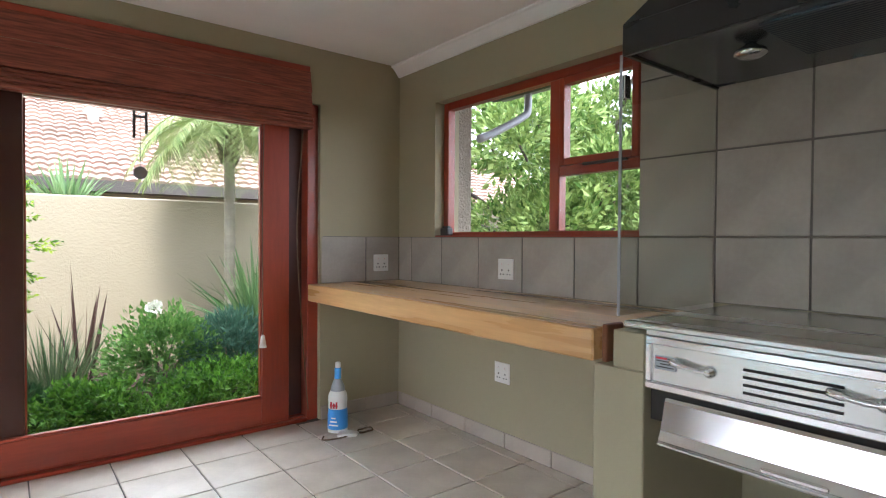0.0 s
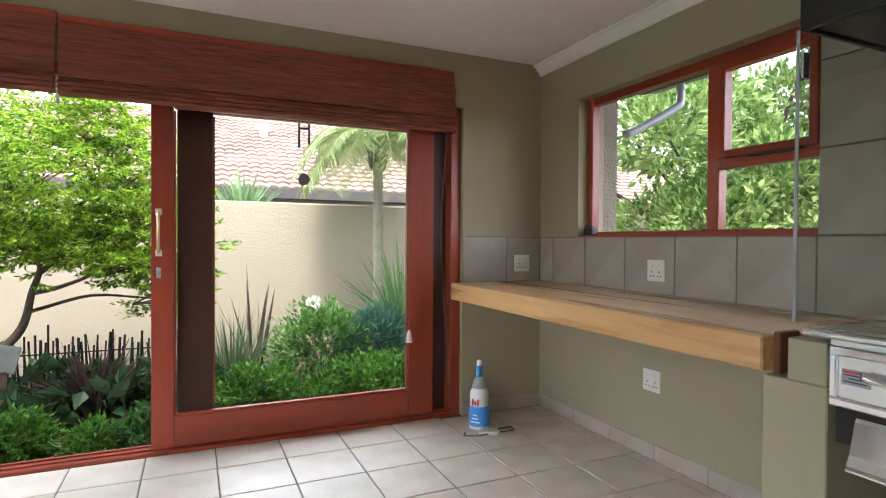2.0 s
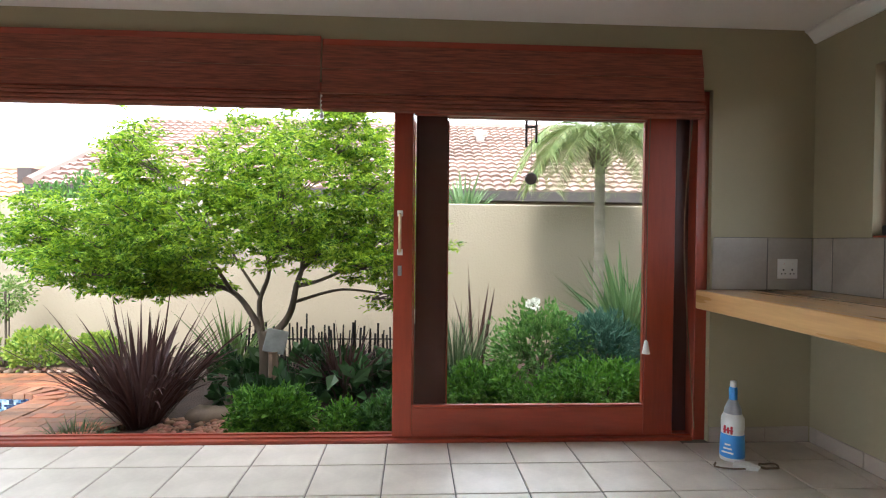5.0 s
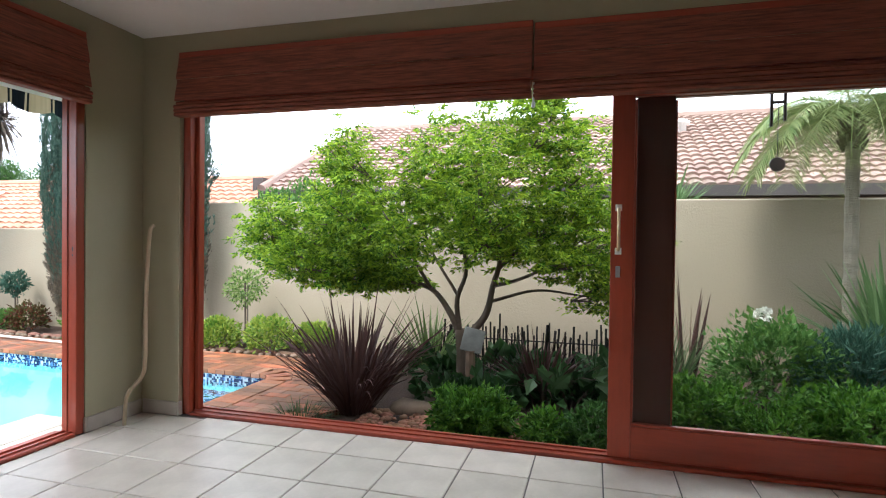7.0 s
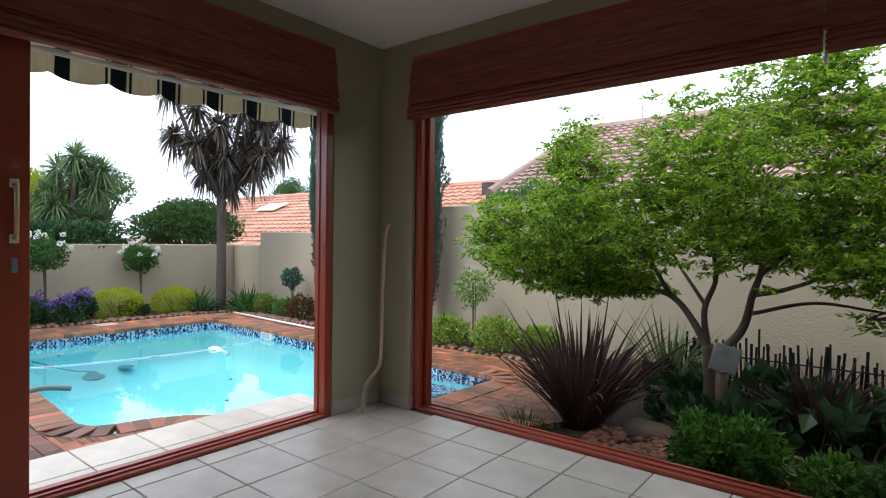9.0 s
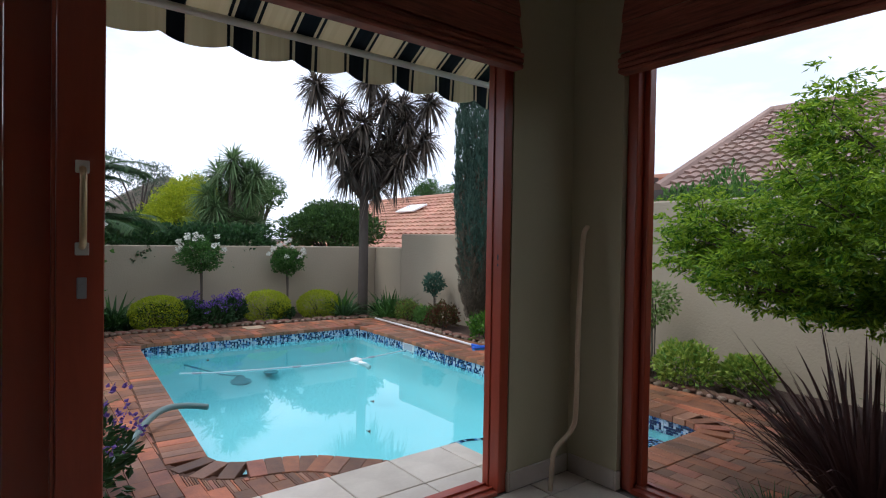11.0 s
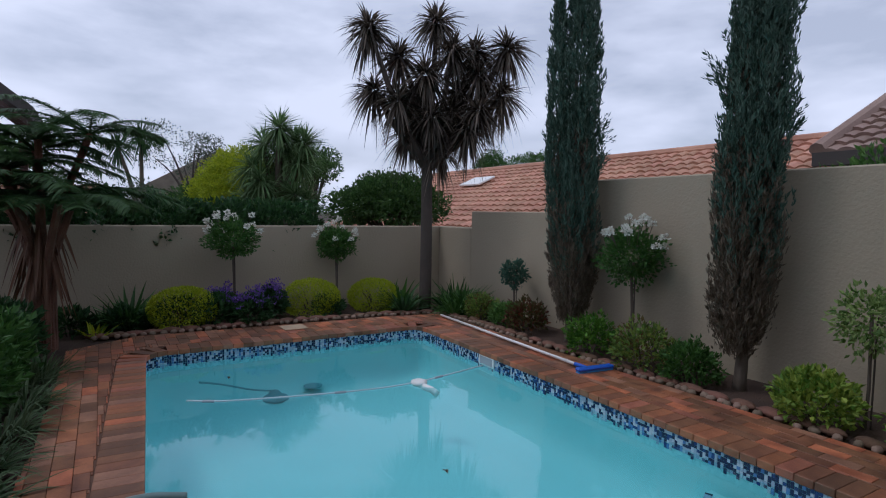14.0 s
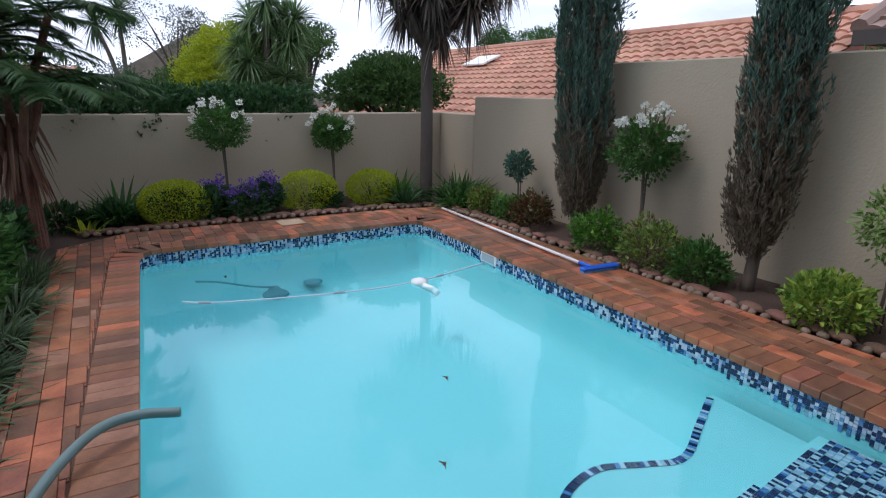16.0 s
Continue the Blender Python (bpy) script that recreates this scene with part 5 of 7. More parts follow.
part("bloom_stem", bm, M_BARK, rb)
clump("blue_bush", (1.55, 5.75, SOIL), (0.42, 0.38, 0.42), 2800, 0.11, 0.022, L_BLUE, "dense blue-green narrow-leaved bush", seed=13)
sword_plant("reed_clump", (0.12, 6.25, SOIL), 170, 0.95, 0.014, 0.2, L_GRASS, "tall grey-green reed clump against the wall", seed=14, spread=0.55, base=0.2)
sword_plant("reed_clump", (0.35, 6.4, SOIL), 9, 1.25, 0.05, 0.08, L_FLAX, "tall dark flax blades among the reeds", seed=15, spread=0.35)
sword_plant("strap_plant", (2.05, 6.3, SOIL + 0.3), 90, 1.45, 0.06, 0.22, L_YUCCAG, "strap-leaved green plant beside the palm", seed=16, spread=0.75, base=0.08)
sword_plant("strap_plant", (2.5, 6.6, SOIL + 0.25), 90, 1.35, 0.06, 0.25, L_YUCCAG, "strap-leaved green plant beside the palm", seed=17, spread=0.8, base=0.08)
clump("ground_cover", (2.25, 6.45, SOIL), (0.42, 0.3, 0.2), 900, 0.14, 0.07, L_DARK, "dark leafy ground cover below the strap plants", seed=171)
clump("pot_shrub", (2.02, 5.95, SOIL + 0.26), (0.26, 0.24, 0.2), 900, 0.06, 0.035, L_MID, "small light green shrub growing in a clay pot", seed=18)
bm = bmesh.new()
lathe(bm, [(0.10, 0.0), (0.16, 0.06), (0.19, 0.16), (0.16, 0.25), (0.17, 0.28), (0.14, 0.275)], 20, (2.02, 5.95, SOIL - 0.01))
tagged(obj("clay_pot", bm, M_STONE, smooth=True), "round brown clay pot half hidden in plants", "pot")
# large-leaved plants under the maple
for k, (x, y, s, sd) in enumerate(((-2.05, 5.75, 0.30, 1), (-1.45, 5.25, 0.26, 2), (-1.25, 6.0, 0.34, 3), (-0.75, 5.35, 0.30, 4), (-0.45, 5.75, 0.34, 5), (-0.15, 5.3, 0.28, 6), (-1.85, 5.1, 0.22, 7))):
    clump("broad_leaf_plant", (x, y, SOIL), (s * 1.1, s * 0.9, s * 0.6), 60, s * 0.55, s * 0.4, L_DARK, "dark green broad-leaved plant in the shade of the maple", "plant", "broad-leaved plants", seed=20 + sd, up=0.8, inner=0.2)
    clump("under_shrub", (x + 0.12, y + 0.3, SOIL), (s * 1.1, s, s * 0.42), 700, 0.07, 0.04, L_DARK, "dense dark green shrub under the maple", "shrub", "dark under-shrubs", seed=40 + sd)
for x, y, rr in ((-4.1, 6.95, 0.24), (-4.55, 6.62, 0.31), (-5.32, 6.62, 0.27)):
    clump("box_shrub", (x, y, SOIL), (rr, rr, rr * 0.85), 1300, 0.06, 0.038, L_YELG, "rounded yellow-green shrub in the wall bed", group="wall bed shrubs", seed=int(60 + rr * 100), stem=M_BARK)

for x, y, z, sd in ((-1.0, 5.3, 0.0, 1), (-0.35, 5.45, 0.0, 2), (-1.6, 5.85, 0.1, 3)):
    clump("elephant_ear", (x, y, SOIL + z), (0.32, 0.28, 0.20), 11, 0.24, 0.15, L_EAR, "dark plant with very large drooping leaves", "plant", "large-leaved plants", seed=260 + sd, up=0.1, inner=0.6, low=0.0, jitter=0.9)

# lath fence
fence = thing("lath_fence", "low fence of tied black laths before the wall", "fence")
rnd = random.Random(3)
for i in range(62):
    x = -2.35 + i * 0.034
    h = 0.47 + rnd.uniform(-0.10, 0.07) + (0.1 if i % 17 == 5 else 0)
    bm = bmesh.new()
    tube(bm, [(x, 6.75 + rnd.uniform(-0.02, 0.02), SOIL - 0.03), (x + rnd.uniform(-0.035, 0.035), 6.75 + rnd.uniform(-0.02, 0.02), SOIL + h)], rnd.uniform(0.009, 0.015), 5)
    part("lath", bm, M_LATTE, fence)
for z in (0.13, 0.34):
    bm = bmesh.new()
    tube(bm, [(-2.36, 6.725, SOIL + z), (-0.22, 6.725, SOIL + z)], 0.008, 5)
    part("rail", bm, M_LATTE, fence)
bm = boxm(-0.10, 0.10, -0.012, 0.012, 0.0, 0.22, bevel=0.008)
ob = tagged(obj("slate_slab", bm, mat("pale_slate", (0.23, 0.24, 0.235), 0.8, var=0.25, scale=9, fine=60, bump=0.5)), "pale grey stone slab leaning on the trunk", "stone")
ob.matrix_world = pose(-1.66, 5.42, SOIL + 0.44, -14, 14, 14)
bm = bmesh.new()
lathe(bm, [(0.05, 0.0), (0.045, 0.44), (0.055, 0.46)], 8, (-1.66, 5.44, SOIL - 0.01))
tagged(obj("slab_block", bm, M_STONE), "small stone block under the slate slab", "stone")

# pebbles and flat stones by the door
verts, faces = [], []
rs = np.random.RandomState(9)
base_ico = bmesh.new()
bmesh.ops.create_icosphere(base_ico, subdivisions=1, radius=1)
iv = np.array([v.co[:] for v in base_ico.verts])
fi = [[v.index for v in f.verts] for f in base_ico.faces]
base_ico.free()
for k in range(1100):
    x, y = rs.uniform(-2.4, -0.8), rs.uniform(3.72, 4.85)
    s = rs.uniform(0.018, 0.04)
    q = iv * np.array([s * rs.uniform(0.8, 1.4), s * rs.uniform(0.8, 1.3), s * 0.6]) + rs.normal(0, s * 0.06, iv.shape) + np.array([x, y, SOIL + s * 0.3])
    n0 = len(verts)
    verts += q.tolist()
    faces += [[n0 + j for j in f] for f in fi]
ob = raw("pebbles", verts, faces, M_PEBBLE, smooth=True)
tagged(ob, "loose terracotta-coloured pebbles by the sill", "pebbles", kind="stuff")


def boulder(name, at, size, material, label, group="", seed=1, parent=None):
    bm = bmesh.new()
    bmesh.ops.create_icosphere(bm, subdivisions=2, radius=1)
    for v in bm.verts:
        k = 1 + 0.22 * noise.noise(v.co * 1.6 + Vector((seed * 3.1, 0, 0)))
        v.co = Vector((v.co.x * size[0] * k, v.co.y * size[1] * k, v.co.z * size[2] * k))
    ob = obj(name, bm, material, parent, smooth=True)
    ob.location = at
    return tagged(ob, label, "stone", group) if label else ob


M_SANDST = mat("sandstone", (0.42, 0.31, 0.20), 0.85, var=0.2, scale=6, fine=60, bump=0.4)
boulder("flat_stone", (-2.28, 4.1, SOIL + 0.015), (0.18, 0.12, 0.05), M_SANDST, "flat tan stepping stone among pebbles", "flat stones", 1)
boulder("flat_stone", (-1.92, 4.05, SOIL + 0.02), (0.24, 0.13, 0.05), M_SANDST, "flat tan stepping stone among pebbles", "flat stones", 2)
boulder("flat_stone", (-2.05, 4.9, SOIL + 0.02), (0.22, 0.14, 0.09), M_STONE, "rounded brown rock behind the flax", "flat stones", 3)

# phoenix palm by the wall
palm = thing("phoenix_palm", "slender pale-trunked palm with arching feathery fronds", "palm", at=(1.78, 6.5, SOIL))
bm = bmesh.new()
pr = [(0.0, 0, -0.1)]
zz = [i * 0.09 for i in range(31)]
tube(bm, [(0.012 * math.sin(z), 0.0, z - 0.05) for z in zz], [0.055 + (0.008 if i % 2 else 0.0) + 0.02 * max(0, 1 - z * 2) for i, z in enumerate(zz)], 12)
part("trunk", bm, M_PALEBARK, palm, smooth=False)
bm = bmesh.new()
for k in range(26):
    a, z = k * 2.4, 2.36 + 0.015 * k
    tube(bm, [(0.06 * math.cos(a), 0.06 * math.sin(a), z), (0.13 * math.cos(a), 0.13 * math.sin(a), z + 0.12)], [0.028, 0.012], 5)
part("boot_stubs", bm, M_BARK, palm)
rr = np.random.RandomState(21)


def frond(parent, root, az, rise, length, material, leaf_len, n=42, sag=1.0, wid=0.016):
    """A feather frond: an arched midrib with paired leaflets."""
    out = Vector((math.cos(az), math.sin(az), 0))
    pts = []
    for i in range(13):
        t = i / 12
        pts.append(Vector(root) + out * (length * (t - 0.12 * t * t)) + Vector((0, 0, length * (rise * t - sag * (rise * 0.55 + 0.55) * t * t))))
    bm = bmesh.new()
    tube(bm, pts, [0.012 * (1 - i / 14) for i in range(13)], 5)
    rib = part("frond", bm, material, parent)
    b, d = [], []
    for i in range(n):
        t = 0.14 + 0.84 * i / n
        j = min(int(t * 12), 11)
        p = pts[j].lerp(pts[j + 1], t * 12 - j)
        tan = (pts[j + 1] - pts[j]).normalized()
        side = tan.cross(Vector((0, 0, 1))).normalized()
        for s in (-1, 1):
            b.append(p)
            d.append(side * s + tan * 0.75 + Vector((0, 0, 0.12)))
    blades("feathering", np.array(b), np.array(d), leaf_len, wid, 0.35, material, rib, seg=3)


for k in range(34):
    frond(palm, (0, 0, 2.68), k * 2.399, 0.95 - 0.6 * (k / 34), 0.92 + 0.22 * rr.rand(), L_PALM, 0.26, n=56, sag=0.9 + 0.5 * (k / 34), wid=0.014)

# wind chime hanging outside the door
chime = thing("hanging_feeder", "dark metal hanging frame with a round disc below", "hanging ornament", at=(0.455, 4.02, -0.07))
for n_, a, b_ in (("upright", (-0.035, 0, 1.93), (-0.035, 0, 2.25)), ("upright", (0.035, 0, 1.96), (0.035, 0, 2.25)), ("crossbar", (-0.035, 0, 2.07), (0.035, 0, 2.07)), ("crossbar", (-0.035, 0, 2.24), (0.035, 0, 2.24)), ("hanging_wire", (0, 0, 2.24), (0, 0, 2.835)), ("hanging_wire", (0, 0, 1.75), (0, 0, 2.07))):
    bm = bmesh.new()
    tube(bm, [a, b_], 0.009 if "wire" not in n_ else 0.002, 6)
    part(n_, bm, M_DARKPL, chime)
bm = bmesh.new()
lathe(bm, [(0.035, -0.006), (0.042, -0.003), (0.042, 0.003), (0.035, 0.006)], 20)
bmesh.ops.transform(bm, matrix=pose(0, 0, 1.71, 90, 0, 0), verts=bm.verts)
part("disc", bm, M_GREYPL, chime)

# plants over the boundary wall
sword_plant("strap_plant", (0.35, 8.0, 1.42), 90, 0.95, 0.06, 0.2, L_YUCCAG, "light green sword-leaved plant rising behind the wall", seed=31, spread=0.9)
bm = bmesh.new()
tube(bm, [(0.35, 8.0, SOIL), (0.35, 8.0, 1.45)], 0.08, 8)
part("trunk", bm, M_BARK, scene.objects["strap_plant.002"])
clump("hedge", (-5.2, 8.15, SOIL), (1.35, 0.42, 1.28), 9000, 0.085, 0.042, L_ROSE, "dense green hedge behind the boundary wall", "hedge", seed=32, inner=0.7)


# ---- big leafy tree outside the window ----
def crown_tree(name, at, trunk_h, lumps, material, label, n=1400, size=0.07, wid=None, bark=M_DKBARK, group="", seed=1, inner=0.45):
    """A tree: a trunk with limbs into each mass of a many-lumped leafy crown."""
    t = thing(name, label, "tree", group, at=at)
    bm = bmesh.new()
    tube(bm, curve_pts([(0, 0, -0.05), (0.03, 0.02, trunk_h * 0.5), (0, 0, trunk_h)], 4), 0.09, 8)
    P, D = [], []
    for i, (x, y, z, rx, rz) in enumerate(lumps):
        limb(bm, [(0, 0, trunk_h * 0.8), (x * 0.5, y * 0.5, (z + trunk_h) / 2), (x, y, z)], 0.05, 0.01)
        k = int(n * rx)
        p, d = shell_points(k, (x, y, z), (rx, rx, rz), inner, -1, 0.55, seed * 7 + i)
        P.append(p)
        D.append(d)
    part("trunk", bm, bark, t, smooth=True)
    leaves("crown", np.concatenate(P), np.concatenate(D) + np.array([0, 0, 0.25]), size, wid or size * 0.5, material, t)
    return t


L_PALE = leaf_mat("pale_rosette_leaf", (0.06, 0.13, 0.022), (0.31, 0.41, 0.13), 0.32)
lum = []
r2 = random.Random(8)
for k in range(34):
    lum.append((r2.uniform(-2.4, 2.0), r2.uniform(-1.6, 1.6), r2.uniform(1.3, 4.3), r2.uniform(0.4, 0.62), r2.uniform(0.32, 0.5)))
crown_tree("leafy_tree", (6.1, 5.0, SOIL), 1.3, lum, L_PALE, "big dense light green tree filling the window view", n=2300, size=0.10, wid=0.055, seed=3, inner=0.7)
lum2 = [(r2.uniform(-1.0, 1.0), r2.uniform(-1.3, 1.3), r2.uniform(1.6, 4.0), r2.uniform(0.35, 0.55), r2.uniform(0.4, 0.6)) for k in range(16)]
crown_tree("leafy_tree", (6.6, 2.2, SOIL), 1.3, lum2, L_MID, "dark green tree beyond the window", n=1500, size=0.08, seed=4)

# ---- awning over the pool door ----
awn = thing("awning", "cream and navy striped fabric awning with scalloped edge", "awning")
AY0, AY1, AXF, AXB, AZF, AZB = -2.4, 3.85, -4.2, -3.625, 2.155, 2.5


def stripe_at(y):
    u = ((y - AY0) % 0.29) / 0.29
    return (0.06 < u < 0.34) or (0.41 < u < 0.44) or (0.96 < u < 0.99)


cols = 430
for want, material, nm in ((False, M_AWN_A, "cream_stripes"), (True, M_AWN_B, "navy_stripes")):
    verts, faces = [], []
    for i in range(cols):
        y0, y1 = AY0 + (AY1 - AY0) * i / cols, AY0 + (AY1 - AY0) * (i + 1) / cols
        if stripe_at((y0 + y1) / 2) != want:
            continue
        k = len(verts)
        for y in (y0, y1):
            u = ((y - AY0) % 0.29) / 0.29
            low = 1.995 + 0.035 * abs(2 * u - 1) ** 2
            sway = 0.008 * math.sin(y * 21.0)
            verts += [(AXB, y, AZB), (AXF, y, AZF), (AXF - 0.004 + sway, y, low), (AXB, y, AZB + 0.004), (AXF - 0.004, y, AZF + 0.004), (AXF - 0.008 + sway, y, low)]
        faces += [(k, k + 6, k + 7, k + 1), (k + 1, k + 7, k + 8, k + 2), (k + 3, k + 4, k + 10, k + 9), (k + 4, k + 5, k + 11, k + 10), (k + 2, k + 8, k + 11, k + 5)]
    part_ob = raw(nm, verts, faces, material, awn)
    part_ob["kind"] = "stuff"
bm = bmesh.new()
tube(bm, [(AXF + 0.012, AY0, AZF - 0.02), (AXF + 0.012, AY1, AZF - 0.02)], 0.018, 10)
part("front_bar", bm, M_WHITEPL, awn, "white metal front bar", smooth=True)
for y in (-1.2, 1.35, 3.7):
    bm = bmesh.new()
    tube(bm, [(AXB + 0.0, y, 2.2), (AXF + 0.012, y, AZF - 0.03)], 0.012, 8)
    part("arm", bm, M_WHITEPL, awn)

# ---- patio strip outside the pool door ----
patio = tagged(obj("patio", boxm(-4.20, XP - OUTP - 0.031, -2.6, 3.30, SOIL, -0.05), M_GROUT), "light tiled patio strip outside the pool door", "patio", kind="structure")

# ---- pool items ----
bm = bmesh.new()
STEP1 = [(-4.745, 5.42), (-3.80, 5.42), (-3.82, 4.35), (-4.2, 3.6), (-4.72, 3.95)]


def prism(poly, z0, z1):
    bm = bmesh.new()
    lo = [bm.verts.new((x, y, z0)) for x, y in poly]
    hi = [bm.verts.new((x, y, z1)) for x, y in poly]
    n = len(poly)
    area = sum(poly[i][0] * poly[(i + 1) % n][1] - poly[(i + 1) % n][0] * poly[i][1] for i in range(n))
    if area < 0:
        lo, hi = lo[::-1], hi[::-1]
    for i in range(n):
        j = (i + 1) % n
        bm.faces.new((lo[i], lo[j], hi[j], hi[i]))
    bm.faces.new(lo[::-1])
    bm.faces.new(hi)
    return bm


steps = thing("pool_steps", "submerged pool entry steps edged with blue mosaic", "pool steps", kind="structure")
part("upper_step", prism(STEP1, -1.3, -0.462), M_POOL, steps)
CURV = [v for v in curve_pts([(-5.40, 5.40, 0), (-5.24, 5.05, 0), (-5.10, 4.72, 0), (-5.17, 4.50, 0), (-5.27, 4.25, 0), (-5.22, 3.98, 0), (-5.05, 3.75, 0), (-4.8, 3.3, 0), (-4.6, 3.05, 0)], 5)]
part("lower_step", prism([(p.x, p.y) for p in CURV] + [(-4.3, 3.6), (-3.85, 4.35), (-3.80, 5.43), (-5.40, 5.47)], -1.3, -0.555), M_POOL, steps)
M_MOSAIC = mat("glass_mosaic", (0.05, 0.12, 0.33), 0.2, var=0.2, scale=8, bump=0.0)
nt, ln = M_MOSAIC.node_tree.nodes, M_MOSAIC.node_tree.links
geo, ramp = nt.new("ShaderNodeNewGeometry"), nt.new("ShaderNodeValToRGB")
ramp.color_ramp.interpolation = 'CONSTANT'
ramp.color_ramp.elements[0].color = (0.010, 0.022, 0.075, 1)
ramp.color_ramp.elements[1].position, ramp.color_ramp.elements[1].color = 0.38, (0.02, 0.055, 0.19, 1)
for pos, c in ((0.50, (0.10, 0.22, 0.46)), (0.60, (0.34, 0.45, 0.57)), (0.80, (0.50, 0.58, 0.67))):
    ramp.color_ramp.elements.new(pos).color = (*c, 1)
ln.new(geo.outputs["Random Per Island"], ramp.inputs["Fac"])
ln.new(ramp.outputs["Color"], nt["Principled BSDF"].inputs["Base Color"])


def mosaic(name, cells, parent, label=""):
    """Small glass tiles: each cell is an origin and two edge ways; tiles stand 2 mm proud."""
    verts, faces = [], []
    for o, u, v in cells:
        o, u, v = Vector(o), Vector(u), Vector(v)
        n = u.cross(v).normalized() * 0.003
        a, b, c, d = o + u * 0.05 + v * 0.05, o + u * 0.95 + v * 0.05, o + u * 0.95 + v * 0.95, o + u * 0.05 + v * 0.95
        k = len(verts)
        verts += [p[:] for p in (a, b, c, d)] + [(p + n)[:] for p in (a, b, c, d)]
        faces += [(k + 4, k + 5, k + 6, k + 7), (k, k + 1, k + 5, k + 4), (k + 1, k + 2, k + 6, k + 5), (k + 2, k + 3, k + 7, k + 6), (k + 3, k, k + 4, k + 7)]
    ob = raw(name, verts, faces, M_MOSAIC, parent, label)
    ob["kind"] = "stuff"
    return ob


def inside(poly, x, y):
    c, n = False, len(poly)
    for i in range(n):
        (x0, y0), (x1, y1) = poly[i], poly[i - 1]
        if (y0 > y) != (y1 > y) and x < (x1 - x0) * (y - y0) / (y1 - y0) + x0:
            c = not c
    return c


cells, rm = [], random.Random(4)
ux, uy = Vector((0.034, 0.003, 0)), Vector((-0.0015, 0.019, 0))
for i in range(60):
    for j in range(110):
        p = Vector((-4.95, 3.5, -0.459)) + ux * i + uy * j
        w = 1.0
        if inside([(q[0] + (0.03 if q[0] < -4.5 else 0), q[1]) for q in STEP1], p.x, p.y):
            cells.append((p, ux, uy))
mosaic("step_mosaic", cells, steps, "blue and pale mosaic on the top step")
cells = []
for i in range(len(CURV) - 1):
    a, b = CURV[i], CURV[i + 1]
    t = (b - a)
    nrm = Vector((-t.y, t.x, 0)).normalized()
    m = max(1, int(t.length / 0.022))
    for k in range(m):
        p = a + t * (k / m)
        cells.append((Vector((p.x, p.y, -0.552)), t / m, nrm * 0.05))
mosaic("edge_mosaic", cells, steps, "dark mosaic line on the lower step's edge")
band = thing("waterline_mosaic", "band of mixed blue glass mosaic round the pool", "mosaic", kind="structure")
cells = []
inner = offset_line(POOL_LINE, -0.003)
for i in range(len(inner)):
    a, b = inner[i], inner[(i + 1) % len(inner)]
    t = b - a
    m = max(1, round(t.length / 0.022))
    for k in range(m):
        p = a + t * (k / m)
        z = -0.29
        while z > WATER - 0.02:
            h = rm.choice((0.022, 0.022, 0.044))
            cells.append((Vector((p.x, p.y, z - h)), Vector((t.x / m, t.y / m, 0)), Vector((0, 0, h))))
            z -= h
mosaic("mosaic_tiles", cells, band)

skim = thing("pool_skimmer", "square pool skimmer mouth with cream frame", "skimmer", at=(-8.1, 5.617, -0.352), rz=-1.5)
part("frame", boxm(-0.14, 0.14, -0.012, 0.004, -0.06, 0.06, bevel=0.004), M_WHITEPL, skim)
part("mouth", boxm(-0.115, 0.115, -0.016, -0.0125, -0.04, 0.04), M_GREYPL, skim)
fl = thing("chlorine_floater", "white floating chlorine dispenser on the water", "pool floater", at=(-7.86, 4.64, WATER), rz=85)
bm = bmesh.new()
lathe(bm, [(0.02, -0.02), (0.065, -0.012), (0.08, 0.008), (0.077, 0.026), (0.045, 0.036), (0.035, 0.042)], 22)
part("float", bm, M_WHITEPL, fl, smooth=True)
bm = bmesh.new()
tube(bm, curve_pts([(0, 0, -0.005), (0.03, -0.10, -0.015), (0.07, -0.16, -0.03), (0.09, -0.21, -0.05)], 4), 0.032, 12)
part("basket", bm, M_WHITEPL, fl, smooth=True)
hose = thing("cleaner_hose", "thin white floating pool cleaner hose with joints", "pool hose")
HP = curve_pts([(-8.385, 2.672, WATER + 0.002), (-8.198, 3.01, WATER + 0.004), (-7.943, 3.974, WATER + 0.005), (-7.9, 4.653, WATER + 0.005), (-8.06, 5.54, WATER + 0.01)], 10)
bm = bmesh.new()
tube(bm, HP, 0.008, 8)
part("hose", bm, mat("pale_blue_hose", (0.48, 0.57, 0.60), 0.4, var=0.05), hose, smooth=True)
for k in (6, 19, 33):
    bm = bmesh.new()
    d = (HP[k + 1] - HP[k]).normalized() * 0.05
    tube(bm, [HP[k] - d, HP[k] + d], 0.012, 8)
    part("joint", bm, M_GREYPL, hose)
M_DEEP = mat("dark_rubber", (0.12, 0.31, 0.35), 0.6, var=0.1)
cl = thing("pool_cleaner", "dark pool cleaner disc lying on the pool floor", "pool cleaner", at=(-9.55, 3.72, -0.90))
bm = bmesh.new()
lathe(bm, [(0.15, 0.0), (0.165, 0.02), (0.14, 0.04), (0.08, 0.06), (0.05, 0.10)], 20)
part("disc", bm, M_DEEP, cl, smooth=True)
bm = bmesh.new()
tube(bm, curve_pts([(0, 0, 0.10), (0.03, -0.25, 0.16), (0.2, -0.6, 0.32), (0.5, -0.85, 0.46)], 5), 0.010, 8)
part("hose_tail", bm, M_DEEP, cl, smooth=True)
bm = bmesh.new()
lathe(bm, [(0.10, 0.0), (0.11, 0.008), (0.08, 0.02), (0.05, 0.024)], 20)
bmesh.ops.transform(bm, matrix=pose(-9.5, 4.15, -0.80, 0, 0, 0), verts=bm.verts)
tagged(obj("pool_drain", bm, M_DEEP, smooth=True), "round dark drain fitting on the pool floor", "drain")
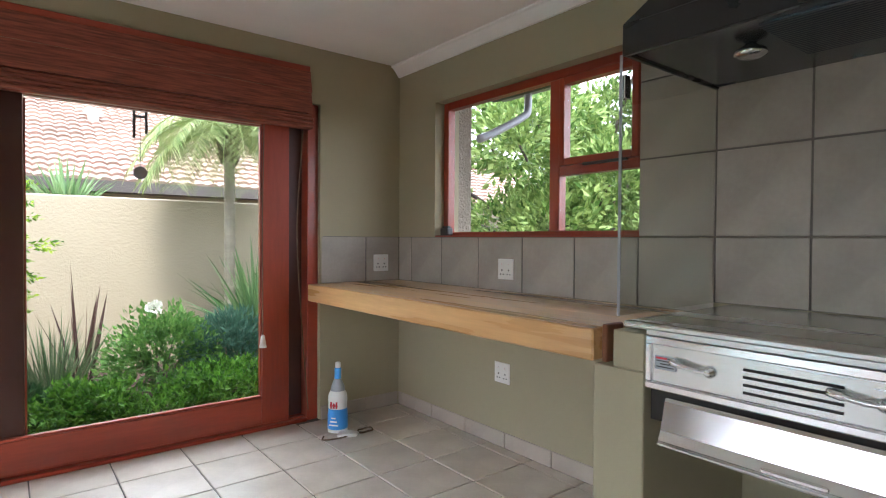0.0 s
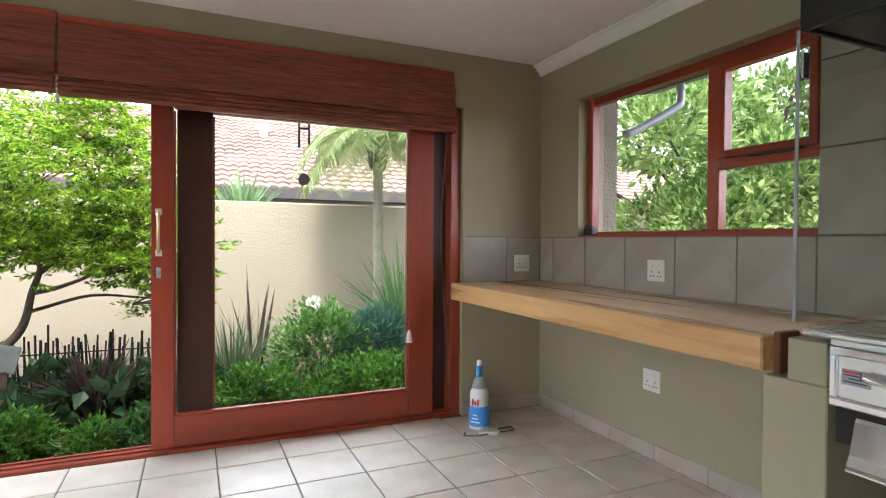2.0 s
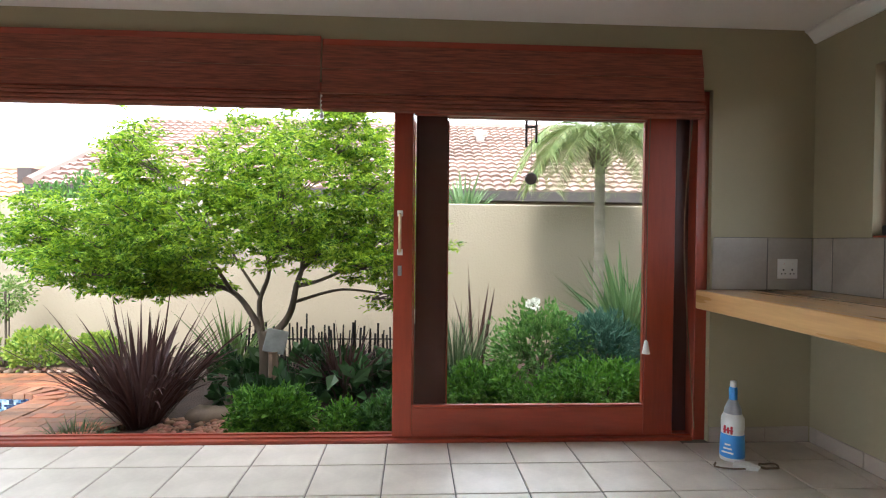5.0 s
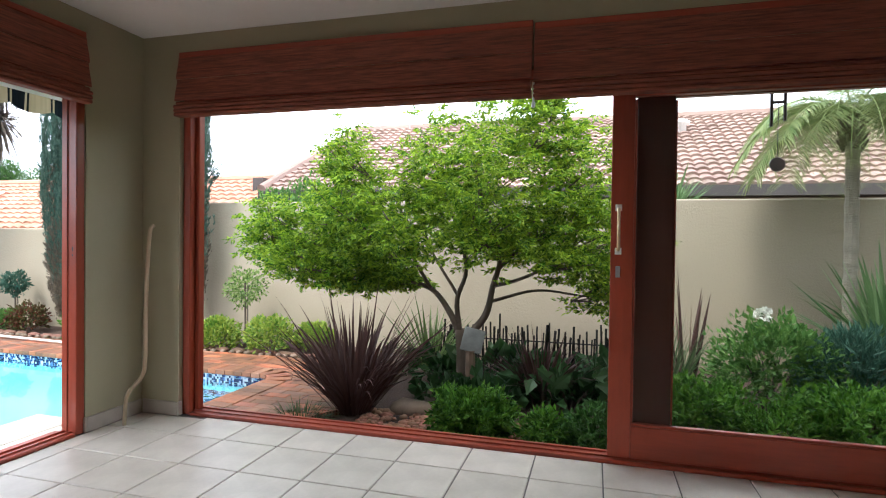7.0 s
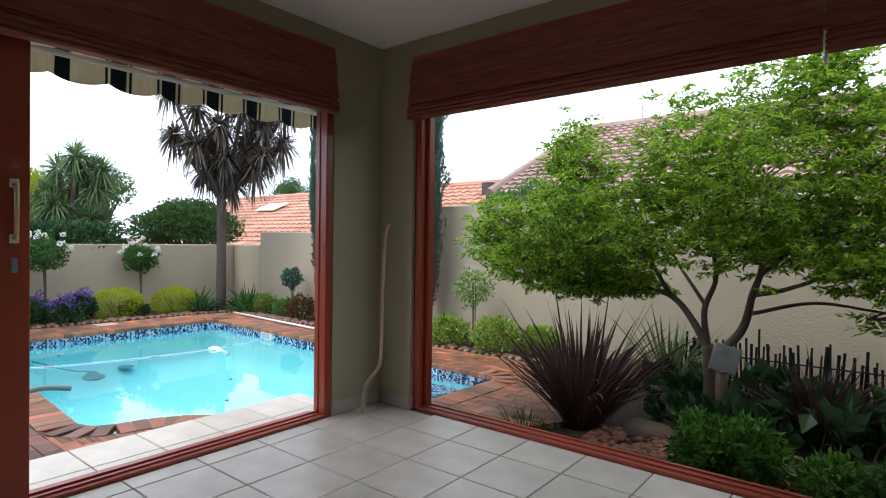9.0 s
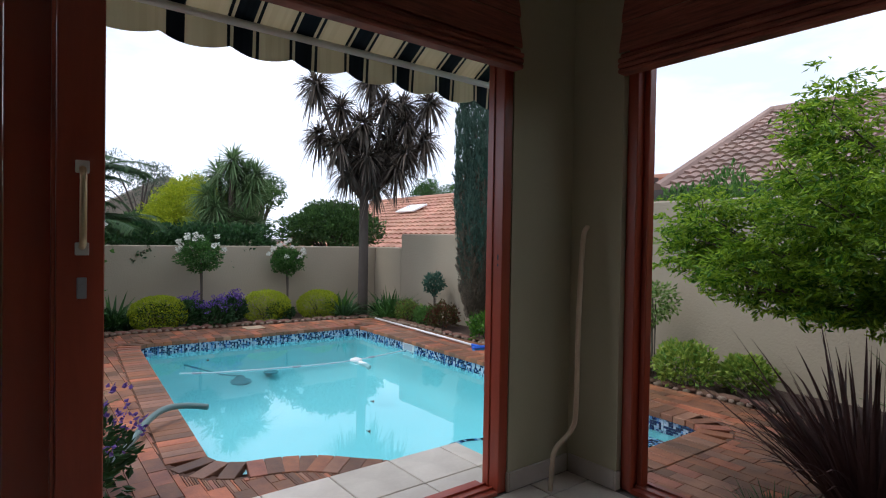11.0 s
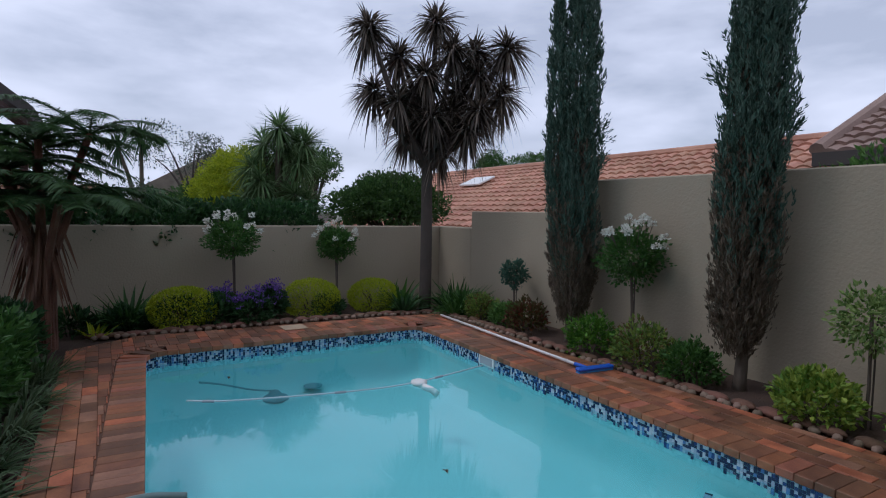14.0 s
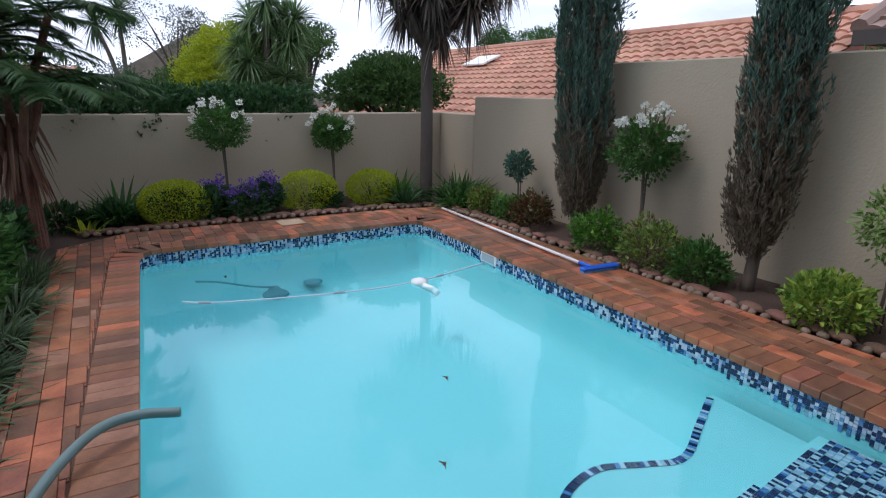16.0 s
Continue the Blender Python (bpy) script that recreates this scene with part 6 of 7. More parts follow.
for x, y in ((-6.2, 3.9), (-5.5, 3.45), (-8.9, 3.1)):
    bm = bmesh.new()
    tube(bm, curve_pts([(-0.03, 0, 0.003), (0, 0.012, 0.005), (0.03, 0, 0.003)], 3), [0.004] * 3 + [0.012] + [0.003] * 3, 5)
    ob = tagged(obj("fallen_leaf", bm, M_BARK), "small brown leaf floating on the water", "leaf", "floating leaves")
    ob.location = (x, y, WATER)
br = thing("pool_brush", "long white pole with a blue brush head on the paving", "pool brush")
bm = bmesh.new()
tube(bm, [(-10.05, 6.23, PAVE + 0.028), (-7.06, 6.02, PAVE + 0.03)], 0.016, 10)
part("pole", bm, M_WHITEPL, br, smooth=True)
bm = bmesh.new()
tube(bm, [(-7.2, 6.03, PAVE + 0.03), (-7.02, 6.02, PAVE + 0.03)], 0.021, 10)
part("collar", bm, M_BLUEPL, br)
bm = boxm(-0.045, 0.03, -0.21, 0.21, 0.015, 0.05, bevel=0.012)
ob = part("head", bm, M_BLUEPL, br, "bright blue plastic brush head")
ob.matrix_local = pose(-6.995, 6.09, PAVE, 0, 0, -8)
bm = boxm(-0.035, 0.02, -0.20, 0.20, 0.0, 0.016)
ob = part("bristles", bm, M_LTBLUE, br)
ob.matrix_local = pose(-6.995, 6.09, PAVE, 0, 0, -8)
bm = bmesh.new()
tube(bm, curve_pts([(-4.6, 1.1, PAVE + 0.025), (-5.2, 1.45, PAVE + 0.03), (-5.75, 1.78, PAVE + 0.04), (-6.05, 1.93, PAVE + 0.07), (-6.22, 2.08, PAVE + 0.10), (-6.28, 2.24, PAVE + 0.09), (-6.28, 2.42, PAVE + 0.05)], 10), 0.024, 10)
tagged(obj("backwash_hose", bm, M_HOSE, smooth=True), "grey-green ribbed hose arching over the pool edge", "hose")
tagged(obj("paving_inspection_cover", boxm(-10.4, -10.12, 4.0, 4.3, PAVE + 0.001, PAVE + 0.012, bevel=0.004), M_SANDST), "pale square cover set in the brick paving", "cover")

# ---- poolside planting ----
for x, y, rx, rz, sd in ((-11.2, 2.97, 0.42, 0.29, 1), (-11.35, 4.74, 0.43, 0.29, 2), (-11.3, 5.74, 0.40, 0.27, 3)):
    clump("clipped_ball", (x, y, SOIL), (rx, rx, rz), 5200, 0.035, 0.020, L_LIME, "clipped round golden-green hedge ball", "topiary", "clipped golden balls", seed=70 + sd, inner=0.9, lump=0.06, low=-0.8)
rose_standard("rose_tree", (-11.3, 3.62, SOIL), 0.90, 0.31, "tall standard rose with white blooms before the wall", 81, 22)
rose_standard("rose_tree", (-11.55, 5.2, SOIL), 0.82, 0.28, "standard rose with white blooms before the wall", 82, 15)
rose_standard("rose_tree", (-7.35, 7.0, SOIL), 0.84, 0.34, "standard rose with white blooms between the cypresses", 83, 20)
rose_standard("rose_tree", (-5.6, 1.15, SOIL), 0.95, 0.42, "white-flowered standard rose in the side bed", 84, 16)


def small_standard(at, stem_h, radius, material, seed):
    t = thing("standard_shrub", "small round-headed shrub on a thin staked stem", "shrub", "small standards", at=at)
    bm = bmesh.new()
    tube(bm, [(0, 0, -0.03), (0.01, 0, stem_h * 0.5), (0, 0, stem_h + radius)], 0.013, 6)
    part("stem", bm, M_BARK, t)
    bm = bmesh.new()
    tube(bm, [(0.03, 0.02, -0.03), (0.03, 0.02, stem_h * 1.35)], 0.007, 5)
    part("stake", bm, M_DKBARK, t)
    p, d = shell_points(1000, (0, 0, stem_h + radius * 0.8), (radius, radius, radius * 0.95), 0.35, -1, 0.55, seed)
    leaves("foliage", p, d, 0.05, 0.028, material, t)


small_standard((-9.36, 7.0, SOIL), 0.58, 0.18, L_BLUE, 91)
small_standard((-5.08, 6.85, SOIL), 0.62, 0.25, L_PALE, 92)
for k, (x, y, rr, m_) in enumerate(((-9.75, 6.75, 0.27, L_BRONZE), (-9.25, 6.78, 0.24, L_ROSE), (-8.85, 6.82, 0.30, L_REDDISH), (-7.62, 6.68, 0.31, L_BRIGHT), (-6.9, 6.66, 0.34, L_BRONZE), (-6.4, 6.68, 0.28, L_MID), (-10.1, 6.85, 0.2, L_MID))):
    clump("bed_shrub", (x, y, SOIL), (rr * 0.9, rr * 0.9, rr * 0.78), 1200, 0.055, 0.032, m_, "rounded leafy shrub in the wall bed", group="wall bed shrubs", seed=100 + k, lump=0.5, inner=0.4)
for k, (x, y) in enumerate(((-10.75, 6.0), (-10.6, 6.65), (-10.3, 6.9), (-11.3, 2.55), (-11.3, 2.1), (-11.4, 6.1), (-10.2, 6.55))):
    sword_plant("agapanthus", (x, y, SOIL), 60, 0.62, 0.045, 0.4, L_DARK if k < 5 else L_MID, "dark green strap-leaved clump in the bed", "plant", "strap-leaved clumps", seed=120 + k, spread=1.0)
for k, (x, y, s) in enumerate(((-11.2, 1.75, 0.22), (-11.2, 2.3, 0.2), (-11.1, 3.3, 0.26), (-11.3, 4.05, 0.26), (-11.2, 4.95, 0.2), (-11.5, 3.0, 0.25))):
    clump("bed_plant", (x, y, SOIL), (s, s, s * 0.8), 420, 0.10, 0.05, L_DARK, "low dark leafy bedding plant", "plant", "bedding plants", seed=140 + k)


def lavender(at, s, seed):
    t = clump("purple_flower_plant", at, (s, s, s * 0.9), 900, 0.07, 0.035, L_DARK, "bushy plant with clusters of purple flowers", "plant", "purple flowering plants", seed=seed)
    p, d = shell_points(1000, (0, 0, s * 1.0), (s * 0.9, s * 0.9, s * 0.95), 0.7, 0.0, 0.8, seed + 1)
    keep = np.array([noise.noise(Vector(q) * 7.0) > 0.0 for q in p])
    leaves("flower_mass", p[keep], d[keep], 0.035, 0.025, L_PURPLE, t, label="clusters of small purple flowers")


lavender((-10.95, 3.80, SOIL), 0.25, 150)
lavender((-11.15, 4.1, SOIL + 0.1), 0.22, 152)
lavender((-11.25, 3.45, SOIL + 0.1), 0.2, 158)
lavender((-5.1, 1.35, SOIL), 0.36, 154)
lavender((-6.2, 1.25, SOIL), 0.30, 156)
# left bed
for k, (x, y, s, m_) in enumerate(((-9.9, 1.2, 0.42, L_DARK), (-9.0, 1.15, 0.48, L_MID), (-8.2, 1.1, 0.50, L_MID), (-7.4, 1.1, 0.46, L_DARK), (-6.7, 1.0, 0.48, L_MID), (-10.4, 0.6, 0.6, L_DARK), (-8.6, 0.35, 0.62, L_DARK), (-7.0, 0.3, 0.6, L_DARK), (-5.9, 0.5, 0.5, L_MID))):
    clump("bed_bush", (x, y, SOIL), (s, s * 0.9, s * 0.85), 1700, 0.10, 0.045, m_, "thick green bush filling the side bed", "bush", "side bed bushes", seed=170 + k)
for k, (x, y) in enumerate(((-8.5, 1.55), (-7.9, 1.5), (-9.3, 1.6), (-7.3, 1.45), (-6.8, 1.45), (-6.3, 1.4), (-9.0, 1.45))):
    sword_plant("strap_clump", (x, y, SOIL), 120, 0.5, 0.022, 0.55, L_GRASS, "grey-green arching strap-leaved clump by the paving", "plant", "side bed strap clumps", seed=190 + k, spread=1.3, base=0.12)
for x, y, sd in ((-10.62, 6.85, 1), (-10.3, 6.78, 2), (-11.1, 6.12, 3), (-11.3, 2.35, 4)):
    sword_plant("agapanthus", (x, y, SOIL), 90, 0.80, 0.055, 0.45, L_MID, "lush green strap-leaved clump at the cordyline's foot", "plant", "strap-leaved clumps", seed=230 + sd, spread=0.9)
sword_plant("variegated_plant", (-10.9, 2.0, SOIL), 16, 0.35, 0.05, 0.3, L_LIME, "small yellow-striped strap plant", seed=199)


# ---- cypresses ----
def cypress(at, height, width, leaders, stray, seed):
    """A pencil cypress of many upswept sprays. leaders: offset along the wall bed's diagonal, height share, width share, foot."""
    t = thing("cypress", "tall slim blue-green cypress, dry brown near its foot", "cypress", "pencil cypresses", at=at)
    r = np.random.RandomState(seed)
    across = np.array([0.53, 0.85, 0.0])
    bm = bmesh.new()
    limb(bm, [(0, 0, -0.05), (0.02, 0.01, height * 0.15), (0, 0, height * 0.6)], 0.06, 0.02, 9)
    groups = {True: [[], []], False: [[], []]}
    for off, h, w, start in leaders:
        top = height * h
        limb(bm, [(0, 0, max(start - 0.3, 0.1)), tuple(across * off * 0.7 + np.array([0, 0, start + (top - start) * 0.3])), tuple(across * off + np.array([0, 0, top * 0.95]))], 0.03, 0.006)
        n = int(1900 * h * w)
        for k in range(n):
            z = start + (top - start) * r.rand() ** 1.1
            s = (z - start) / (top - start)
            prof = width * w * 0.5 * min(0.58 + 3.2 * s, 1.0) * min(1.0, 1.75 * (1 - s) ** 0.8 + 0.05)
            a = r.uniform(0, 2 * math.pi)
            way = np.array([math.cos(a), math.sin(a), 0.0])
            ridge = noise.noise(Vector((way[0] * 1.7, way[1] * 1.7, z * 1.5 + seed)))
            rad = prof * (0.80 + 0.42 * ridge) * (r.uniform(0.45, 0.95))
            foot = across * off * min(1.0, 0.5 + s * 1.5) + way * rad + np.array([0, 0, z])
            lean = unit(way * r.uniform(0.06, 0.30) + np.array([0, 0, 1.0]) + r.normal(0, 0.10, 3))
            m = 24
            L = r.uniform(0.13, 0.28) * (1.0 - 0.4 * s)
            u = r.uniform(0, 1, (m, 1))
            pts = foot + lean * u * L + r.normal(0, 0.016, (m, 3)) * (1.1 - u)
            dry = z < height * (0.13 + 0.19 * r.rand()) or (rad < prof * 0.45 and z < height * 0.45)
            groups[bool(dry)][0].append(pts)
            groups[bool(dry)][1].append(np.tile(lean, (m, 1)) + r.normal(0, 0.25, (m, 3)))
    for off, z, reach in stray:
        for k in range(7):
            foot = across * off + np.array([0, 0, z + 0.03 * k])
            lean = unit(across * math.copysign(1, off) * r.uniform(0.4, 1.0) + np.array([0, 0, 0.9]) + r.normal(0, 0.2, 3))
            u = r.uniform(0, 1, (24, 1))
            groups[False][0].append(foot + lean * u * reach * r.uniform(0.6, 1) + r.normal(0, 0.012, (24, 3)))
            groups[False][1].append(np.tile(lean, (24, 1)) + r.normal(0, 0.25, (24, 3)))
    part("trunk", bm, M_BARK, t, smooth=True)
    for dry, name, material, label in ((False, "foliage", L_CYP, ""), (True, "dry_foliage", L_CYPDRY, "dry brown foliage")):
        leaves(name, np.concatenate(groups[dry][0]), np.concatenate(groups[dry][1]), 0.062, 0.015, material, t, jitter=0.12, label=label)


cypress((-8.2, 6.92, SOIL), 5.3, 0.62, [(0.06, 1.0, 1.0, 0.35), (-0.22, 0.80, 0.42, 0.9), (0.05, 0.55, 0.9, 0.2)], [(0.24, 1.95, 0.30), (0.24, 2.35, 0.30)], 201)
cypress((-6.07, 6.93, SOIL), 6.3, 0.60, [(0.05, 1.0, 1.0, 0.40), (-0.08, 0.6, 0.85, 0.28), (0.10, 0.72, 0.6, 0.7)], [(0.3, 2.2, 0.22), (-0.25, 2.6, 0.25)], 202)


# ---- cordyline with many heads ----
def rosette(parent, at, n, length, width, material, seed, hang=0.35):
    r = np.random.RandomState(seed)
    d = unit(r.normal(0, 1, (n, 3)) + np.array([0, 0, 0.15]))
    b = np.asarray(at) + d * 0.05
    return blades("leaf_head", b, d, length, width, hang, material, parent, seg=4)


cord = thing("cordyline_tree", "tall dusky cordyline with many spiky leaf heads", "tree", at=(-10.9, 6.45, SOIL))
bm = bmesh.new()
heads = [(-1.05, -0.2, 4.3), (-0.64, 0.2, 4.0), (-0.05, 0.1, 4.5), (0.55, 0.3, 4.1), (1.05, 0.2, 4.15), (0.96, 0.1, 3.4), (-1.0, 0.1, 3.45), (-0.2, -0.3, 3.6), (0.3, 0.3, 3.45), (-0.1, -0.2, 3.0), (-0.45, 0.2, 2.8), (0.45, -0.2, 2.8), (0.0, 0.1, 2.55), (-0.6, -0.3, 3.2), (0.2, -0.1, 4.0), (0.6, -0.2, 3.1), (-0.35, 0.2, 3.4), (0.2, 0.1, 3.1), (0.6, 0.1, 3.7)]
limb(bm, [(0, 0, -0.05), (0.01, 0.0, 1.2), (0.0, 0, 2.35)], 0.10, 0.085, 10)
AX = Vector((0.527, 0.85, 0))
AD = Vector((-0.85, 0.527, 0))
hp = [AX * (u * 1.02 + 0.17) + AD * v + Vector((0, 0, z)) for u, v, z in heads]
for q in hp:
    limb(bm, [(0, 0, 2.2), (q.x * 0.5, q.y * 0.5, 2.3 + (q.z - 2.3) * 0.4), q[:]], 0.055, 0.035)
part("trunk", bm, M_DKBARK, cord, smooth=True)
for i, q in enumerate(hp):
    rosette(cord, q[:], 230, 0.50, 0.036, L_YUCCA, 300 + i, 0.55)

# ---- tree fern ----
fern = thing("tree_fern", "dark tree fern with wide lacy fronds and rusty trunk", "tree fern", at=(-10.5, 1.55, SOIL))
M_FERNTR = mat("rusty_fern_trunk", (0.15, 0.07, 0.045), 0.95, var=0.35, scale=6, fine=50, bump=0.9, depth=0.02)
rr = np.random.RandomState(33)
for k in range(9):
    a = k * 2.399
    e = 0.12 + 0.42 * (k / 8) ** 0.7
    top = (e * math.cos(a), e * math.sin(a), (2.2, 1.6, 1.9, 1.5, 2.05, 1.7, 2.25, 1.8, 1.55)[k] + 0.1 * rr.rand())
    bm = bmesh.new()
    limb(bm, [(0.07 * math.cos(a), 0.07 * math.sin(a), -0.05), (0.25 * top[0], 0.25 * top[1], 0.55 * top[2]), top], 0.05, 0.035)
    part("trunk", bm, M_FERNTR, fern)
    for j in range(12):
        az = a + j * 0.5236 + 0.4 * rr.rand()
        frond(fern, top, az, 0.60 - 0.35 * rr.rand(), 0.80 + 0.50 * rr.rand(), L_FERN, 0.19, n=72, sag=0.42 + 0.16 * rr.rand(), wid=0.015)
hang = []
for k in range(46):
    a, z = rr.uniform(0, 6.28), rr.uniform(0.8, 1.5)
    hang.append((0.14 * math.cos(a), 0.14 * math.sin(a), z, math.cos(a) * 0.35, math.sin(a) * 0.35, -1.0))
hang = np.array(hang)
blades("dead_fronds", hang[:, :3], hang[:, 3:], 0.6, 0.05, 0.1, leaf_mat("dead_fern_frond", (0.10, 0.045, 0.025), (0.19, 0.09, 0.05), 0.15), fern, seg=4, label="hanging rusty dead fronds")

# ---- beyond the far wall ----
for k in range(9):
    clump("creeper_hedge", (FARX - 0.42, -2.2 + 0.85 * k, 0.58), (0.38, 0.68, 0.46), 3000, 0.085, 0.055, L_DARK, "dark creeper hedge along the top of the far wall", "hedge", "creeper hedge", seed=211 + k, inner=0.6, lump=0.5, low=-0.9)
    hs = bmesh.new()
    tube(hs, [(0, 0, SOIL - 0.55), (0.03, 0.05, 0.3)], 0.05, 6)
    part("trunk", hs, M_DKBARK, scene.objects["creeper_hedge" + ("" if k == 0 else ".%03d" % k)])


def far_place(u, v, dist):
    """A spot seen u metres to the right and v along, at that distance down the pool's long diagonal."""
    e = Vector((-3.2, 2.0, 0))
    f = Vector((-0.85, 0.527, 0))
    s = Vector((0.527, 0.85, 0))
    q = e + f * dist + s * u
    return (q.x, q.y, SOIL)


L_DKTREE = leaf_mat("deep_green_tree_leaf", (0.03, 0.075, 0.02), (0.09, 0.17, 0.04), 0.3)
rl = random.Random(12)
lm = [(0.85 * q * math.cos(k * 2.4), 0.85 * q * math.sin(k * 2.4), 2.0 - 0.42 * q * q + 0.06 * math.sin(k * 5.1), 0.46, 0.34) for k, q in ((k, (k / 15) ** 0.5) for k in range(16))]
crown_tree("round_tree", far_place(-1.05, 0, 11.2), 1.0, lm, L_DKTREE, "round clipped dark green tree on bare stems", n=2800, size=0.08, seed=5, inner=0.7)
lm = [(1.0 * q * math.cos(k * 2.4), 1.0 * q * math.sin(k * 2.4), 2.75 - 1.1 * q * q, 0.58, 0.52) for k, q in ((k, (k / 21) ** 0.5) for k in range(22))]
crown_tree("golden_conifer", (-19.4, 5.45, SOIL), 1.2, lm, L_LIME, "golden-yellow domed conifer behind the wall", n=3600, size=0.08, seed=6, inner=0.8)
for i, (u, dist, hts) in enumerate(((-3.75, 12.6, [(-0.55, 0, 2.5), (0.1, -0.2, 3.35), (0.6, 0.1, 3.05), (-0.3, -0.2, 2.2), (0.45, -0.2, 1.9), (0.1, 0.1, 2.95), (0.5, 0, 2.6), (-0.15, 0, 2.05), (0.65, 0.1, 1.8), (0.0, 0.3, 2.5), (-0.35, 0.2, 3.05), (-0.7, 0.1, 1.8), (0.35, 0.2, 3.1), (0.15, 0, 1.6)]), (-10.0, 18.5, [(0, 0, 3.9), (-0.9, 0.2, 3.6)]))):
    yt = thing("yucca_tree", "branching yucca with spiky green leaf heads" if i == 0 else "distant dark spiky yucca", "tree", at=far_place(u, 0, dist))
    bm = bmesh.new()
    qs = [Vector((0.527, 0.85, 0)) * a + Vector((-0.85, 0.527, 0)) * b + Vector((0, 0, c)) for a, b, c in hts]
    for q in qs:
        limb(bm, [(0, 0, -0.05), (q.x * 0.4, q.y * 0.4, q.z * 0.6), q[:]], 0.09, 0.05)
    part("trunk", bm, M_BARK, yt)
    for j, q in enumerate(qs):
        rosette(yt, q[:], 200, 0.62 if i == 0 else 0.9, 0.04, L_YUCCAG if i == 0 else L_DARK, 330 + 10 * i + j, 0.3)
for i, (u, dist, h, s, m_, nm, lab) in enumerate(((-8.6, 19.0, 3.6, 1.1, L_GREYTREE, "sparse_tree", "pale sparse-leaved tree in the distance"), (-4.4, 19.0, 3.1, 0.8, L_DKTREE, "far_tree", "dark distant garden tree"), (3.4, 32.0, 4.6, 1.3, L_MID, "far_tree", "distant garden tree over the roof ridge"), (5.6, 34.0, 4.6, 1.0, L_MID, "far_tree", "distant garden tree over the roof ridge"), (-12.0, 15.0, 2.4, 1.3, L_DKTREE, "far_tree", "dark tree behind the fern"), (-8.6, 14.0, 1.6, 1.0, L_GREYTREE, "sparse_tree", "grey-green shrubby tree behind the wall"), (-6.5, 16.0, 1.7, 1.1, L_DKTREE, "far_tree", "dark tree behind the far wall"))):
    lm = [(rl.uniform(-s, s), rl.uniform(-s, s), h + rl.uniform(-0.7, 0.5) * s, 0.5 * s, 0.4 * s) for k in range(9)]
    crown_tree(nm, far_place(u, 0, dist), h * 0.6, lm, m_, lab, n=700 if nm == "sparse_tree" else 1100, size=0.08 if nm == "sparse_tree" else 0.11, seed=20 + i, inner=0.3)
for i in range(16):
    a = radians(100 + i * 13)
    s = rl.uniform(2.5, 4.5)
    lm = [(rl.uniform(-s, s), rl.uniform(-s, s), rl.uniform(1.5, 3.2), 0.5 * s, 0.35 * s) for k in range(8)]
    crown_tree("far_tree", (60 * math.sin(-a) * 1.0 - 5, 60 * math.cos(a) + 5, SOIL), 1.5, lm, L_DKTREE, "distant dark tree on the skyline", n=260, size=0.35, seed=50 + i, inner=0.4)

# ---- floor tiles, wall tiles, skirting ----
PT, JO = 0.354, 0.007
mesh_cache = {}


def tile_piece(name, x0, x1, y0, y1, z0, z1, material, parent, bevel=0.003):
    """One tile as an object of its own; tiles of one size share a mesh."""
    key = (round(x1 - x0, 4), round(y1 - y0, 4), round(z1 - z0, 4), material.name)
    if key not in mesh_cache:
        me = bpy.data.meshes.new(name)
        bm = boxm(-(x1 - x0) / 2, (x1 - x0) / 2, -(y1 - y0) / 2, (y1 - y0) / 2, -(z1 - z0) / 2, (z1 - z0) / 2, bevel=bevel)
        bm.to_mesh(me)
        bm.free()
        me.materials.append(material)
        mesh_cache[key] = me
    ob = new(name, mesh_cache[key])
    ob.location = ((x0 + x1) / 2, (y0 + y1) / 2, (z0 + z1) / 2)
    ob.parent = parent
    return ob


def grid(a, b, origin):
    k = math.ceil((a - origin) / PT - 1e-6)
    cut = [a]
    while origin + k * PT < b - 0.004:
        if origin + k * PT > a + 0.004:
            cut.append(origin + k * PT)
        k += 1
    return cut + [b]


gx, gy = grid(XP + 0.003, XR - 0.003, -0.145), grid(YB + 0.003, YG + 0.028, 3.158)
for x0, x1 in zip(gx, gx[1:]):
    for y0, y1 in zip(gy, gy[1:]):
        if x1 - x0 < 0.03 or y1 - y0 < 0.03 or (x0 > 1.36 and y1 < 0.98 and y0 > -0.4):
            continue
        if y1 > YG and not (GX0 < x0 and x1 < GX1):
            y1 = YG - 0.004
        tile_piece("tile", x0 + JO / 2, x1 - JO / 2, y0 + JO / 2, y1 - JO / 2, -0.012, 0.0, M_FTILE, floor)

tiling = tagged(new("wall_tiling"), "matt taupe wall tiles above the counter and barbecue", "wall tiles", kind="structure")
part("grout_bed", boxm(XR - 0.004, XR - 0.001, CY0, YG - 0.006, CZ1 + 0.001, 1.24), M_GROUT, tiling)
part("grout_bed", boxm(1.45, XR - 0.006, YG - 0.004, YG - 0.001, CZ1 + 0.001, 1.24), M_GROUT, tiling)
part("grout_bed", boxm(XR - 0.004, XR - 0.001, -1.2, 1.452, 1.241, 2.3), M_GROUT, tiling)
part("grout_bed", boxm(XR - 0.004, XR - 0.001, -1.2, CY0 - 0.03, 0.97, 1.239), M_GROUT, tiling)
TY = [YG - 0.012, 3.27, 2.92, 2.555, 2.185, 1.82, 1.457, 1.105, 0.76, 0.41, 0.06, -0.29, -0.64, -0.99]
